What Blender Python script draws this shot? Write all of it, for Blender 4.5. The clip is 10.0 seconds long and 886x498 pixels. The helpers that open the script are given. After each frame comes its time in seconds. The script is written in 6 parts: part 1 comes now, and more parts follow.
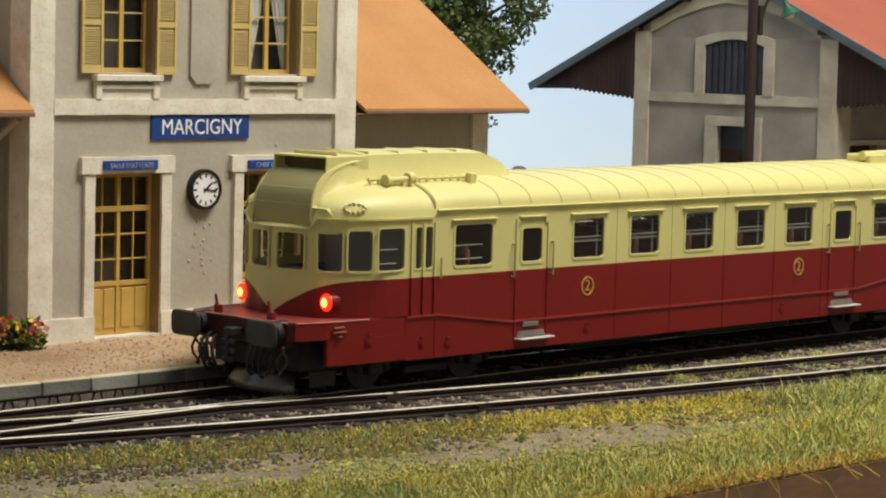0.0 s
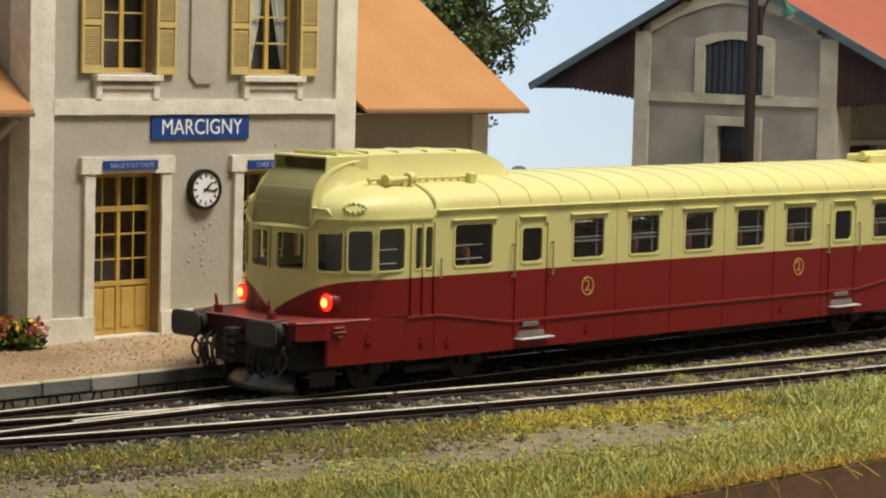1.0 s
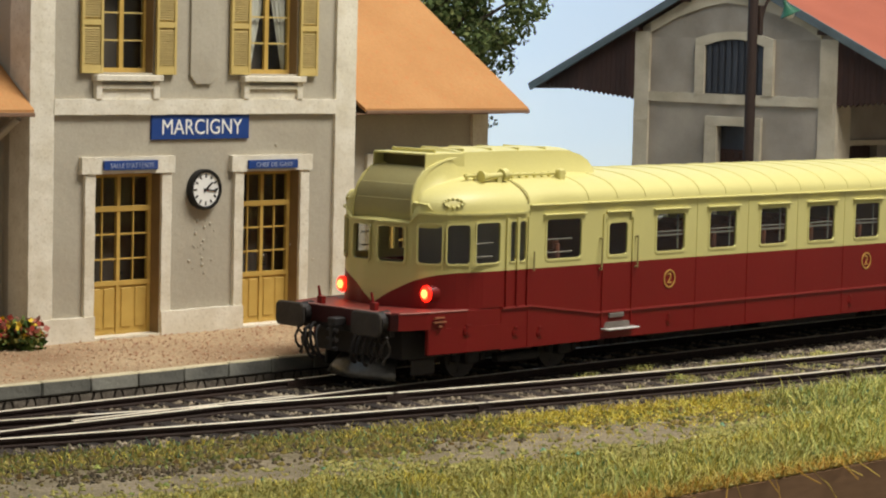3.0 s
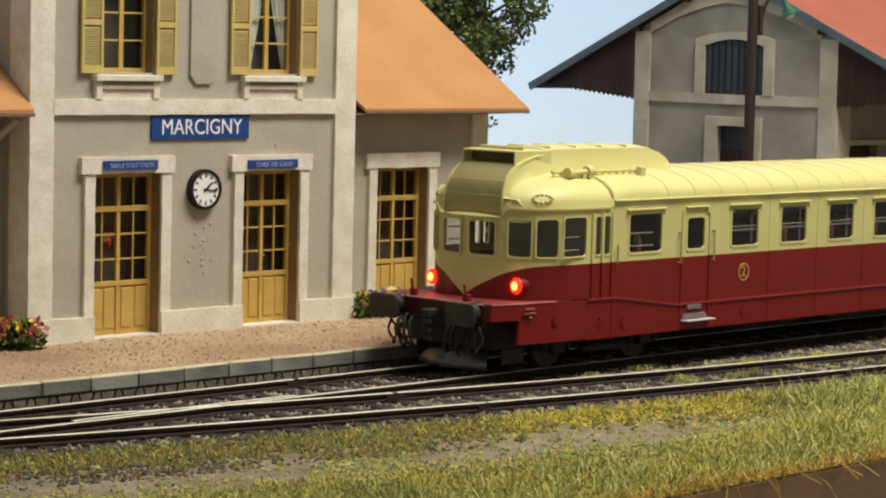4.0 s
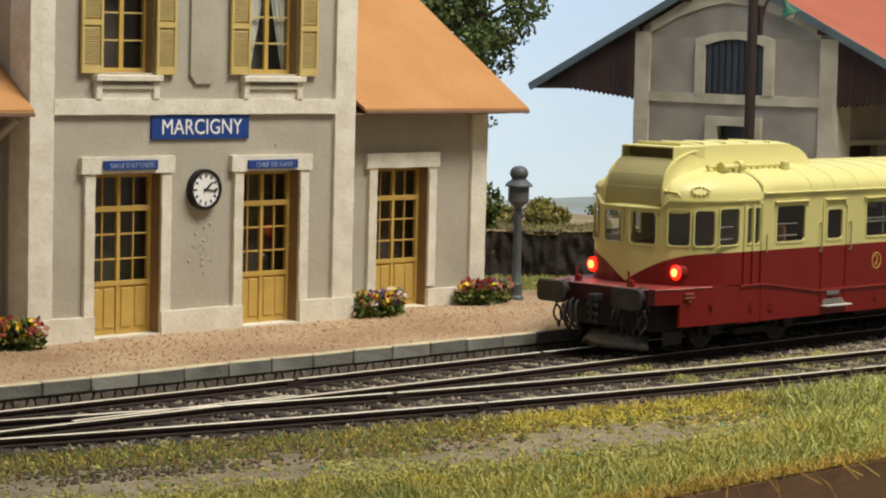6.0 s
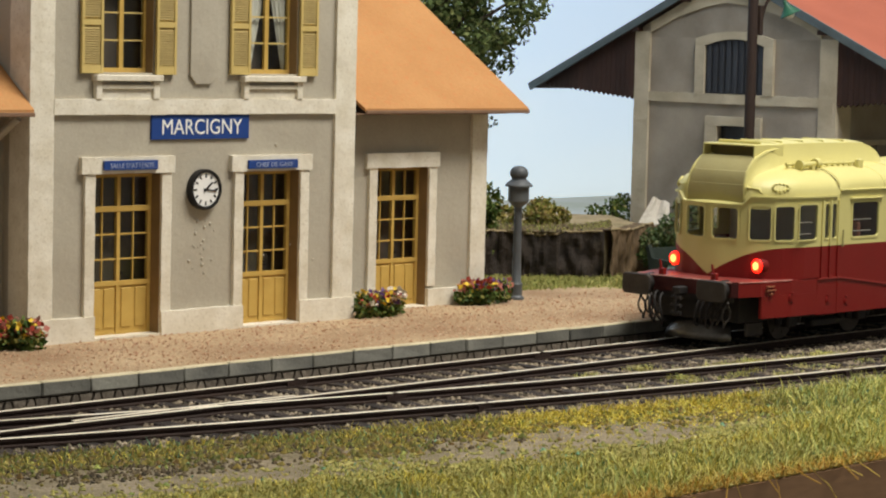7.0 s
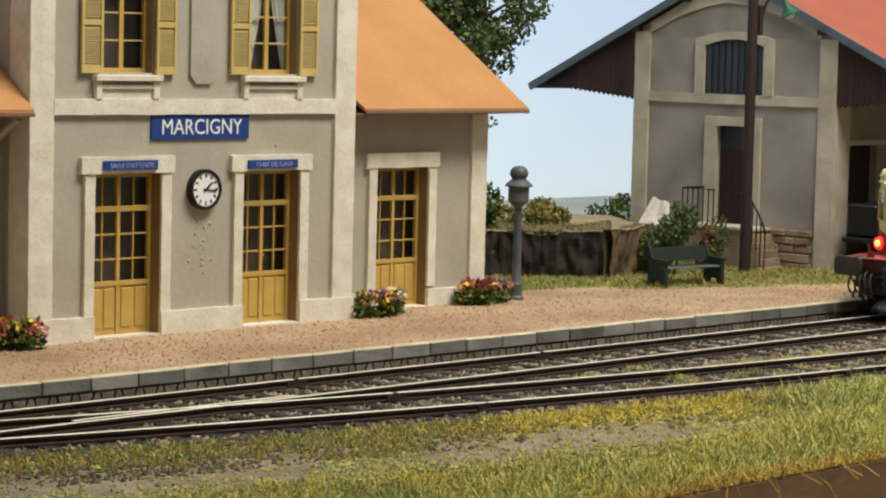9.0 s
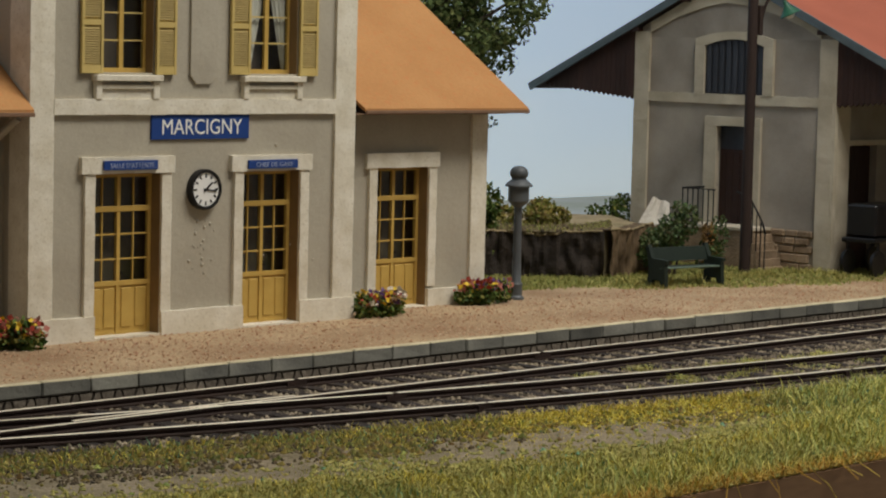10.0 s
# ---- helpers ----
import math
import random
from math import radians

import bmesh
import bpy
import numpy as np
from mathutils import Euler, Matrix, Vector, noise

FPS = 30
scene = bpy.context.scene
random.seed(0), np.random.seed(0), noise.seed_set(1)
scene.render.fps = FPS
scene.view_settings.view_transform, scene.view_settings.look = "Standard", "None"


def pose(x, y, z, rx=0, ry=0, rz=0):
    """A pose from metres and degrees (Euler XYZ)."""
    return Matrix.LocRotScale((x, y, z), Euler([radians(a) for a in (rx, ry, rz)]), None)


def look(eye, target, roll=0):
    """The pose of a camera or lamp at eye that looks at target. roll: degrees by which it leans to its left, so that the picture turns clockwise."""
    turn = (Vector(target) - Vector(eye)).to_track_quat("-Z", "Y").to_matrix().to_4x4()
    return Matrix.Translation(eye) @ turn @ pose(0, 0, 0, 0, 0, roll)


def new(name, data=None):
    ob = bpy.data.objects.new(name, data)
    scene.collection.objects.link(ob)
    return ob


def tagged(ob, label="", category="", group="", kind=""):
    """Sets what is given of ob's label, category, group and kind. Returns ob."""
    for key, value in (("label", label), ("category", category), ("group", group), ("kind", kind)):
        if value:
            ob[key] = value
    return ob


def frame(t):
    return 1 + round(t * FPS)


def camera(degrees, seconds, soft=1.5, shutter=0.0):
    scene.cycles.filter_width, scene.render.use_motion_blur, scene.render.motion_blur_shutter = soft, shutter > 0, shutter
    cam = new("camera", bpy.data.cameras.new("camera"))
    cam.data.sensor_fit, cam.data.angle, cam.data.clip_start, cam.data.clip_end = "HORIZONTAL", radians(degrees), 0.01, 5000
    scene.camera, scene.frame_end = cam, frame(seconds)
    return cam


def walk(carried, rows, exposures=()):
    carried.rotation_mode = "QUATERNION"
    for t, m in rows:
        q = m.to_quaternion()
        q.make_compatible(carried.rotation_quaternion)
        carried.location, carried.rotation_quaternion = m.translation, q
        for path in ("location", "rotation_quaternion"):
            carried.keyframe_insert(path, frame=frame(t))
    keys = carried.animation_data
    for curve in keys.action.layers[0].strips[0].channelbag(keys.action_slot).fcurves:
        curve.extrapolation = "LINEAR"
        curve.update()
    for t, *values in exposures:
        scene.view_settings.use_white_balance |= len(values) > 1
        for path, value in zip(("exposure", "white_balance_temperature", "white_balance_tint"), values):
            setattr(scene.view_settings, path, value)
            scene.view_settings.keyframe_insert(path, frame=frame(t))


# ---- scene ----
# A model railway at 1:87. Sizes below are those of the prototype in metres; K brings them to the model's true size.
K = 1 / 87.0
ZP = 0.227      # platform level above the rail tops
GZ = -0.17      # ballast level

# ---- camera ----
cam = camera(20.23, 10.0, soft=2.1)
EYE = Vector((-30.0, -28.91, 5.566)) * K
AIM = Vector((-1.292, -1.257, 2.226)) * K
walk(cam, [(0.0, look(EYE, AIM, 1.392)), (10.0, look(EYE, AIM, 1.392))],
     exposures=[(0.0, -0.1), (9.7, -0.1), (9.85, -0.38), (10.0, -0.72)])

# ---- light: one broad lamp hung over the layout, and the room's soft light ----
world = bpy.data.worlds.new("room_light")
scene.world = world
world.use_nodes = True
bg = world.node_tree.nodes["Background"]
bg.inputs[0].default_value = (1.0, 0.98, 0.94, 1)
bg.inputs[1].default_value = 0.24


def area_lamp(name, eye, target, sx, sy, watts, colour):
    d = bpy.data.lights.new(name, "AREA")
    d.shape, d.size, d.size_y, d.energy, d.color = "RECTANGLE", sx * K, sy * K, watts, colour
    ob = new(name, d)
    ob.matrix_world = look(Vector(eye) * K, Vector(target) * K)
    return ob


area_lamp("layout_lamp", (10, -15, 41), (4, 3, 0), 26, 12, 4.0, (1.0, 0.965, 0.90))

# ---- materials ----


def lin(r, g, b):
    """Linear colour from 0-255 values."""
    return tuple((c / 255 / 12.92 if c / 255 <= 0.04045 else ((c / 255 + 0.055) / 1.055) ** 2.4) for c in (r, g, b)) + (1.0,)


def material(name, colour, rough=0.7, second=None, amount=0.5, scale=3.0, fine=0.12, fine_scale=40.0, bump=0.15, bump_scale=30.0,
             metal=0.0, speck=None, speck_amount=0.5, stretch=(1, 1, 1), piece=0.0, island=0.0, spec=0.35):
    """A surface with broad stains towards a second colour, fine grain, specks and relief; scales are per prototype metre."""
    m = bpy.data.materials.new(name)
    m.use_nodes = True
    nt = m.node_tree
    n, l = nt.nodes, nt.links
    bsdf = n["Principled BSDF"]
    bsdf.inputs["Roughness"].default_value = rough
    bsdf.inputs["Metallic"].default_value = metal
    bsdf.inputs["Specular IOR Level"].default_value = spec
    tc = n.new("ShaderNodeTexCoord")
    mp = n.new("ShaderNodeMapping")
    mp.inputs["Scale"].default_value = tuple(s / K for s in stretch)
    info = n.new("ShaderNodeObjectInfo")
    off = n.new("ShaderNodeVectorMath")
    off.operation = "SCALE"
    off.inputs[0].default_value = (17.0, 11.0, 23.0)
    l.new(info.outputs["Random"], off.inputs["Scale"])
    l.new(off.outputs[0], mp.inputs["Location"])
    l.new(tc.outputs["Object"], mp.inputs["Vector"])

    def noise_tex(sc, detail=4.0):
        t = n.new("ShaderNodeTexNoise")
        t.inputs["Scale"].default_value = sc
        t.inputs["Detail"].default_value = detail
        l.new(mp.outputs[0], t.inputs["Vector"])
        return t.outputs["Fac"]

    def ramp(src, a, b):
        r = n.new("ShaderNodeMapRange")
        r.inputs["From Min"].default_value, r.inputs["From Max"].default_value = a, b
        l.new(src, r.inputs["Value"])
        return r.outputs[0]

    def mix(fac, a, b, mode="MIX"):
        x = n.new("ShaderNodeMix")
        x.data_type, x.blend_type = "RGBA", mode
        for s, v in ((x.inputs["Factor"], fac), (x.inputs[6], a), (x.inputs[7], b)):
            if isinstance(v, (float, tuple)):
                s.default_value = v
            else:
                l.new(v, s)
        return x.outputs[2]

    def times(src, k):
        x = n.new("ShaderNodeMath")
        x.operation = "MULTIPLY"
        l.new(src, x.inputs[0])
        x.inputs[1].default_value = k
        return x.outputs[0]

    col = colour
    if second is None:
        second = tuple(c * 0.78 for c in colour[:3]) + (1.0,)
    col = mix(times(ramp(noise_tex(scale), 0.35, 0.68), amount), col, second)
    if fine:
        g = n.new("ShaderNodeMapRange")
        g.inputs["From Min"].default_value, g.inputs["From Max"].default_value = 0.25, 0.75
        g.inputs["To Min"].default_value, g.inputs["To Max"].default_value = 1 - fine, 1 + fine
        l.new(noise_tex(fine_scale, 2.0), g.inputs["Value"])
        comb = n.new("ShaderNodeCombineColor")
        for i in range(3):
            l.new(g.outputs[0], comb.inputs[i])
        col = mix(1.0, col, comb.outputs[0], "MULTIPLY")
    if speck:
        col = mix(times(ramp(noise_tex(fine_scale * 0.6, 3.0), 0.56, 0.66), speck_amount), col, speck)
    for weight, src in ((piece, "object"), (island, "island")):
        if weight:
            g = n.new("ShaderNodeMapRange")
            g.inputs["To Min"].default_value, g.inputs["To Max"].default_value = 1 - weight, 1 + weight
            if src == "object":
                l.new(info.outputs["Random"], g.inputs["Value"])
            else:
                geo = n.new("ShaderNodeNewGeometry")
                l.new(geo.outputs["Random Per Island"], g.inputs["Value"])
            comb = n.new("ShaderNodeCombineColor")
            for i in range(3):
                l.new(g.outputs[0], comb.inputs[i])
            col = mix(1.0, col, comb.outputs[0], "MULTIPLY")
    l.new(col, bsdf.inputs["Base Color"]) if not isinstance(col, tuple) else None
    if bump:
        b = n.new("ShaderNodeBump")
        b.inputs["Strength"].default_value = min(1.0, bump * 2)
        b.inputs["Distance"].default_value = 0.05 * K
        l.new(noise_tex(bump_scale, 5.0), b.inputs["Height"])
        l.new(b.outputs[0], bsdf.inputs["Normal"])
    return m


def glow(name, colour, strength):
    m = bpy.data.materials.new(name)
    m.use_nodes = True
    b = m.node_tree.nodes["Principled BSDF"]
    b.inputs["Base Color"].default_value = colour
    b.inputs["Emission Color"].default_value = colour
    b.inputs["Emission Strength"].default_value = strength
    return m


def glass(name, tint=(0.9, 0.93, 0.92, 1), rough=0.03):
    m = bpy.data.materials.new(name)
    m.use_nodes = True
    n, l = m.node_tree.nodes, m.node_tree.links
    n.remove(n["Principled BSDF"])
    out = n["Material Output"]
    mixer, tr, gl, fr = n.new("ShaderNodeMixShader"), n.new("ShaderNodeBsdfTransparent"), n.new("ShaderNodeBsdfGlossy"), n.new("ShaderNodeLayerWeight")
    tr.inputs["Color"].default_value = tint
    gl.inputs["Roughness"].default_value = rough
    power = n.new("ShaderNodeMath")
    power.operation = "POWER"
    l.new(fr.outputs["Facing"], power.inputs[0])
    power.inputs[1].default_value = 4.0
    gain = n.new("ShaderNodeMath")
    gain.operation = "MULTIPLY_ADD"
    l.new(power.outputs[0], gain.inputs[0])
    gain.inputs[1].default_value, gain.inputs[2].default_value = 0.6, 0.022
    l.new(gain.outputs[0], mixer.inputs[0])
    l.new(tr.outputs[0], mixer.inputs[1])
    l.new(gl.outputs[0], mixer.inputs[2])
    l.new(mixer.outputs[0], out.inputs["Surface"])
    return m


M_PLASTER = material("grey_plaster", lin(176, 168, 150), 0.9, lin(158, 149, 131), 0.6, 0.9, 0.05, 30, 0.09, 9, speck=lin(156, 145, 130), speck_amount=0.18)
M_TRIM = material("white_trim", lin(226, 219, 201), 0.85, lin(198, 187, 162), 0.65, 2.2, 0.05, 30, 0.08, 10, speck=lin(178, 162, 134), speck_amount=0.32)
M_OCHRE = material("ochre_paint", lin(196, 162, 84), 0.6, lin(174, 138, 64), 0.5, 2.5, 0.05, 40, 0.08, 60)
M_OCHRE_DARK = material("brown_reveal_paint", lin(140, 114, 76), 0.7, lin(118, 94, 60), 0.6, 2.0, 0.08, 30, 0.1, 40)
M_SHUTTER = material("straw_shutter_paint", lin(202, 178, 110), 0.65, lin(184, 158, 90), 0.5, 2.0, 0.05, 40, 0.08, 60)
M_TILE = material("orange_roof_paint", lin(182, 133, 82), 0.85, lin(160, 108, 60), 0.55, 0.55, 0.05, 14, 0.12, 16, speck=lin(190, 108, 60), speck_amount=0.25)
M_RED_TILE = material("red_roof_tiles", lin(170, 96, 73), 0.85, lin(150, 82, 60), 0.5, 0.6, 0.06, 18, 0.15, 18)
M_ZINC = material("blue_grey_edge", lin(92, 104, 108), 0.6, lin(70, 78, 82), 0.5, 2.0)
M_DARK_WOOD = material("dark_brown_boards", lin(62, 40, 32), 0.75, lin(40, 26, 22), 0.6, 1.5, 0.15, 20, 0.25, 20, stretch=(1, 1, 0.15), piece=0.15)
M_SHED = material("weathered_shed_plaster", lin(168, 159, 146), 0.9, lin(128, 120, 110), 0.8, 0.7, 0.05, 25, 0.06, 8)
M_SHED_TRIM = material("cream_shed_stone", lin(200, 190, 168), 0.85, lin(160, 148, 126), 0.7, 1.2, 0.05, 25, 0.08, 10)
M_STONE = material("brown_base_stone", lin(160, 138, 112), 0.9, lin(116, 98, 78), 0.8, 2.2, 0.12, 22, 0.4, 18, piece=0.18)
M_BED = material("dark_ballast_fines", lin(82, 70, 57), 0.95, lin(44, 36, 29), 0.85, 1.3, 0.3, 16, 0.8, 14)
M_KERB = material("grey_kerb_stone", lin(140, 138, 126), 0.9, lin(80, 80, 76), 0.8, 0.6, 0.10, 25, 0.14, 14, piece=0.34)
M_GRAVEL = material("pink_sand", lin(184, 159, 125), 0.95, lin(148, 118, 88), 0.85, 0.45, 0.22, 15, 0.4, 26, speck=lin(150, 106, 78), speck_amount=0.22)
M_BALLAST = material("dark_ballast", lin(154, 141, 119), 0.95, lin(74, 62, 50), 0.8, 1.3, 0.3, 16, 0.8, 14, island=0.75)
M_SLEEPER = material("dark_sleeper_wood", lin(54, 44, 37), 0.85, lin(30, 24, 21), 0.7, 3.0, 0.2, 22, 0.3, 22, piece=0.25)
M_RUST = material("rusty_rail_side", lin(50, 34, 25), 0.8, lin(34, 24, 18), 0.6, 3.0, 0.15, 30, 0.2, 30)
M_STEEL = material("bright_rail_head", lin(226, 216, 194), 0.4, lin(184, 170, 142), 0.5, 1.0, 0.08, 30, 0.03, 30, metal=0.15)
M_SOIL = material("grassy_soil", lin(146, 132, 88), 0.95, lin(114, 106, 66), 0.8, 0.8, 0.25, 14, 0.7, 12, speck=lin(80, 74, 40), speck_amount=0.6)
M_PATH = material("beige_path", lin(140, 126, 101), 0.95, lin(112, 100, 74), 0.9, 1.6, 0.25, 16, 0.8, 12, speck=lin(92, 82, 58), speck_amount=0.7)
M_HAZE = material("pale_haze_paint", lin(176, 180, 178), 0.95, lin(156, 160, 140), 0.7, 0.3, 0.06, 10, 0.1, 8)
M_FASCIA = material("brown_fascia", lin(146, 112, 78), 0.7, lin(124, 92, 62), 0.5, 0.4, 0.05, 10, 0.08, 10, stretch=(0.2, 1, 1))
M_CREAM = material("cream_enamel", lin(209, 200, 130), 0.45, lin(199, 188, 116), 0.4, 0.7, 0.02, 30, 0.03, 20, spec=0.4)
M_RED = material("dark_red_enamel", lin(122, 26, 22), 0.4, lin(110, 22, 19), 0.5, 0.7, 0.04, 30, 0.03, 20, spec=0.3)
M_GRILLE = material("olive_grey_grille", lin(160, 150, 100), 0.6, lin(142, 132, 86), 0.5, 1.5, 0.04, 30, 0.05, 30)
M_BLACK = material("dirty_black", lin(34, 31, 30), 0.6, lin(52, 46, 41), 0.6, 3.0, 0.15, 30, 0.15, 30)
M_BUFFER = material("worn_buffer_steel", lin(70, 64, 58), 0.55, lin(48, 43, 39), 0.6, 3.0, 0.12, 30, 0.12, 30, metal=0.3)
M_SILVER = material("silver_step", lin(216, 212, 204), 0.4, lin(190, 186, 176), 0.4, 3.0, metal=0.3)
M_BLUE = material("blue_enamel_sign", lin(32, 64, 128), 0.5, lin(28, 55, 110), 0.4, 2.0, 0.03, 30, 0.02, 20)
M_WHITE = material("white_enamel", lin(236, 234, 228), 0.5, lin(222, 220, 212), 0.4, 2.0, 0.03, 30, 0.02, 20)
M_INK = material("black_enamel", lin(26, 25, 25), 0.4, lin(36, 34, 33), 0.4, 3.0, 0.05, 30, 0.03, 30)
M_INSIDE = material("dark_interior", lin(118, 104, 92), 0.9, lin(98, 86, 74), 0.5, 1.0)
M_GREY_PAINT = material("grey_lamp_paint", lin(88, 92, 94), 0.42, lin(70, 72, 75), 0.5, 3.0, 0.06, 30, 0.08, 30)
M_GREEN = material("dark_green_paint", lin(32, 43, 35), 0.55, lin(24, 33, 28), 0.5, 3.0, 0.06, 30, 0.08, 30)
M_POST = material("creosoted_post", lin(54, 40, 34), 0.75, lin(40, 30, 26), 0.6, 1.5, 0.12, 22, 0.2, 22, stretch=(1, 1, 0.15))
M_GLASS = glass("window_glass")
M_CAB_GLASS = glass("railcar_glass", (0.95, 0.96, 0.96, 1))
M_CURTAIN = material("white_curtain", lin(214, 208, 196), 0.9, lin(190, 182, 168), 0.5, 2.0)

# ---- geometry helpers ----


def box(bm, x0, x1, y0, y1, z0, z1, bevel=0.0):
    r = bmesh.ops.create_cube(bm, size=1.0, matrix=Matrix.LocRotScale(((x0 + x1) / 2, (y0 + y1) / 2, (z0 + z1) / 2), None, (abs(x1 - x0), abs(y1 - y0), abs(z1 - z0))))
    if bevel:
        edges = list({e for v in r["verts"] for e in v.link_edges})
        bmesh.ops.bevel(bm, geom=edges, offset=bevel, segments=1, affect="EDGES")
    return r


def rod(bm, a, b, r0, r1=None, seg=12):
    a, b = Vector(a), Vector(b)
    d = b - a
    m = Matrix.Translation((a + b) / 2) @ d.to_track_quat("Z", "Y").to_matrix().to_4x4()
    return bmesh.ops.create_cone(bm, cap_ends=True, segments=seg, radius1=r0, radius2=r0 if r1 is None else r1, depth=d.length, matrix=m)


def lathe(bm, profile, seg=24, centre=(0, 0, 0)):
    """A turned body from (radius, z) pairs, bottom to top."""
    rings = []
    for r, z in profile:
        rings.append([bm.verts.new((centre[0] + r * math.cos(2 * math.pi * i / seg), centre[1] + r * math.sin(2 * math.pi * i / seg), centre[2] + z)) for i in range(seg)])
    for a, b in zip(rings, rings[1:]):
        for i in range(seg):
            bm.faces.new((a[i], a[(i + 1) % seg], b[(i + 1) % seg], b[i]))
    bm.faces.new(rings[0][::-1])
    bm.faces.new(rings[-1])


def tube(bm, pts, r, seg=8):
    """One bent round rod through the points."""
    rings = []
    for i, p in enumerate(pts):
        d = (Vector(pts[min(i + 1, len(pts) - 1)]) - Vector(pts[max(i - 1, 0)])).normalized()
        q = d.to_track_quat("Z", "Y")
        rings.append([bm.verts.new(Vector(p) + q @ Vector((r * math.cos(2 * math.pi * j / seg), r * math.sin(2 * math.pi * j / seg), 0))) for j in range(seg)])
    for a, b in zip(rings, rings[1:]):
        k = min(range(seg), key=lambda o: (a[0].co - b[o].co).length)
        for j in range(seg):
            bm.faces.new((a[j], a[(j + 1) % seg], b[(j + 1 + k) % seg], b[(j + k) % seg]))
    bm.faces.new(rings[0][::-1])
    bm.faces.new(rings[-1])
    bmesh.ops.recalc_face_normals(bm, faces=bm.faces)


def prism(bm, outline, axis, a, b):
    """A polygon in the two other axes, drawn out along axis from a to b."""
    def at(p, v):
        return {"x": (v, p[0], p[1]), "y": (p[0], v, p[1]), "z": (p[0], p[1], v)}[axis]
    lo = [bm.verts.new(at(p, a)) for p in outline]
    hi = [bm.verts.new(at(p, b)) for p in outline]
    n = len(outline)
    bm.faces.new(lo)
    bm.faces.new(hi[::-1])
    for i in range(n):
        bm.faces.new((lo[i], hi[i], hi[(i + 1) % n], lo[(i + 1) % n]))
    bmesh.ops.recalc_face_normals(bm, faces=bm.faces)


def data(name, bm, mats, smooth=False):
    bm.transform(Matrix.Scale(K, 4))
    me = bpy.data.meshes.new(name)
    bm.to_mesh(me)
    bm.free()
    for m in (mats if isinstance(mats, (list, tuple)) else [mats]):
        me.materials.append(m)
    if smooth:
        me.shade_smooth()
        me.set_sharp_from_angle(angle=radians(35))
    return me


def thing(name, at=(0, 0, 0), rz=0, label="", category="", group="", kind=""):
    ob = new(name)
    ob.empty_display_size = 0.002
    ob.matrix_basis = Matrix.Translation(Vector(at) * K) @ pose(0, 0, 0, 0, 0, rz)
    return tagged(ob, label, category, group, kind)


def part(name, bm, mats, parent, label="", smooth=False, at=(0, 0, 0), rz=0):
    """A bmesh (or a mesh that is shared) as one mesh object under a thing or a part."""
    me = bm if isinstance(bm, bpy.types.Mesh) else data(name, bm, mats, smooth)
    ob = new(name, me)
    ob.parent = parent
    ob.matrix_basis = Matrix.Translation(Vector(at) * K) @ pose(0, 0, 0, 0, 0, rz)
    return tagged(ob, label)


def solo(name, bm, mats, at=(0, 0, 0), rz=0, label="", category="", group="", kind="", smooth=False):
    me = bm if isinstance(bm, bpy.types.Mesh) else data(name, bm, mats, smooth)
    ob = new(name, me)
    ob.matrix_basis = Matrix.Translation(Vector(at) * K) @ pose(0, 0, 0, 0, 0, rz)
    return tagged(ob, label, category, group, kind)


def rough_box(bm, x0, x1, y0, y1, z0, z1):
    """A hand-cut length of stone: its long edges wander a little."""
    box(bm, x0, x1, y0, y1, z0, z1)
    size = (abs(x1 - x0), abs(y1 - y0), abs(z1 - z0))
    axis = size.index(max(size))
    cuts = min(40, int(size[axis] / 0.16))
    if cuts:
        along = [e for e in bm.edges if abs((e.verts[0].co - e.verts[1].co)[axis]) > size[axis] * 0.5]
        bmesh.ops.subdivide_edges(bm, edges=along, cuts=cuts, use_grid_fill=True)
    for v in bm.verts:
        c = v.co
        v.co = c + 0.011 * Vector((noise.noise(c * 4.1), 0.6 * noise.noise(c * 4.3 + Vector((9, 0, 0))), noise.noise(c * 4.7 + Vector((0, 9, 0))))) + 0.007 * Vector((noise.noise(c * 17), 0, noise.noise(c * 19)))


def boxed(name, dims, mats, parent, label="", bevel=0.0, at=(0, 0, 0)):
    bm = bmesh.new()
    if mats in (M_TRIM, M_SHED_TRIM):
        rough_box(bm, *dims)
    else:
        box(bm, *dims, bevel)
    return part(name, bm, mats, parent, label, at=at)


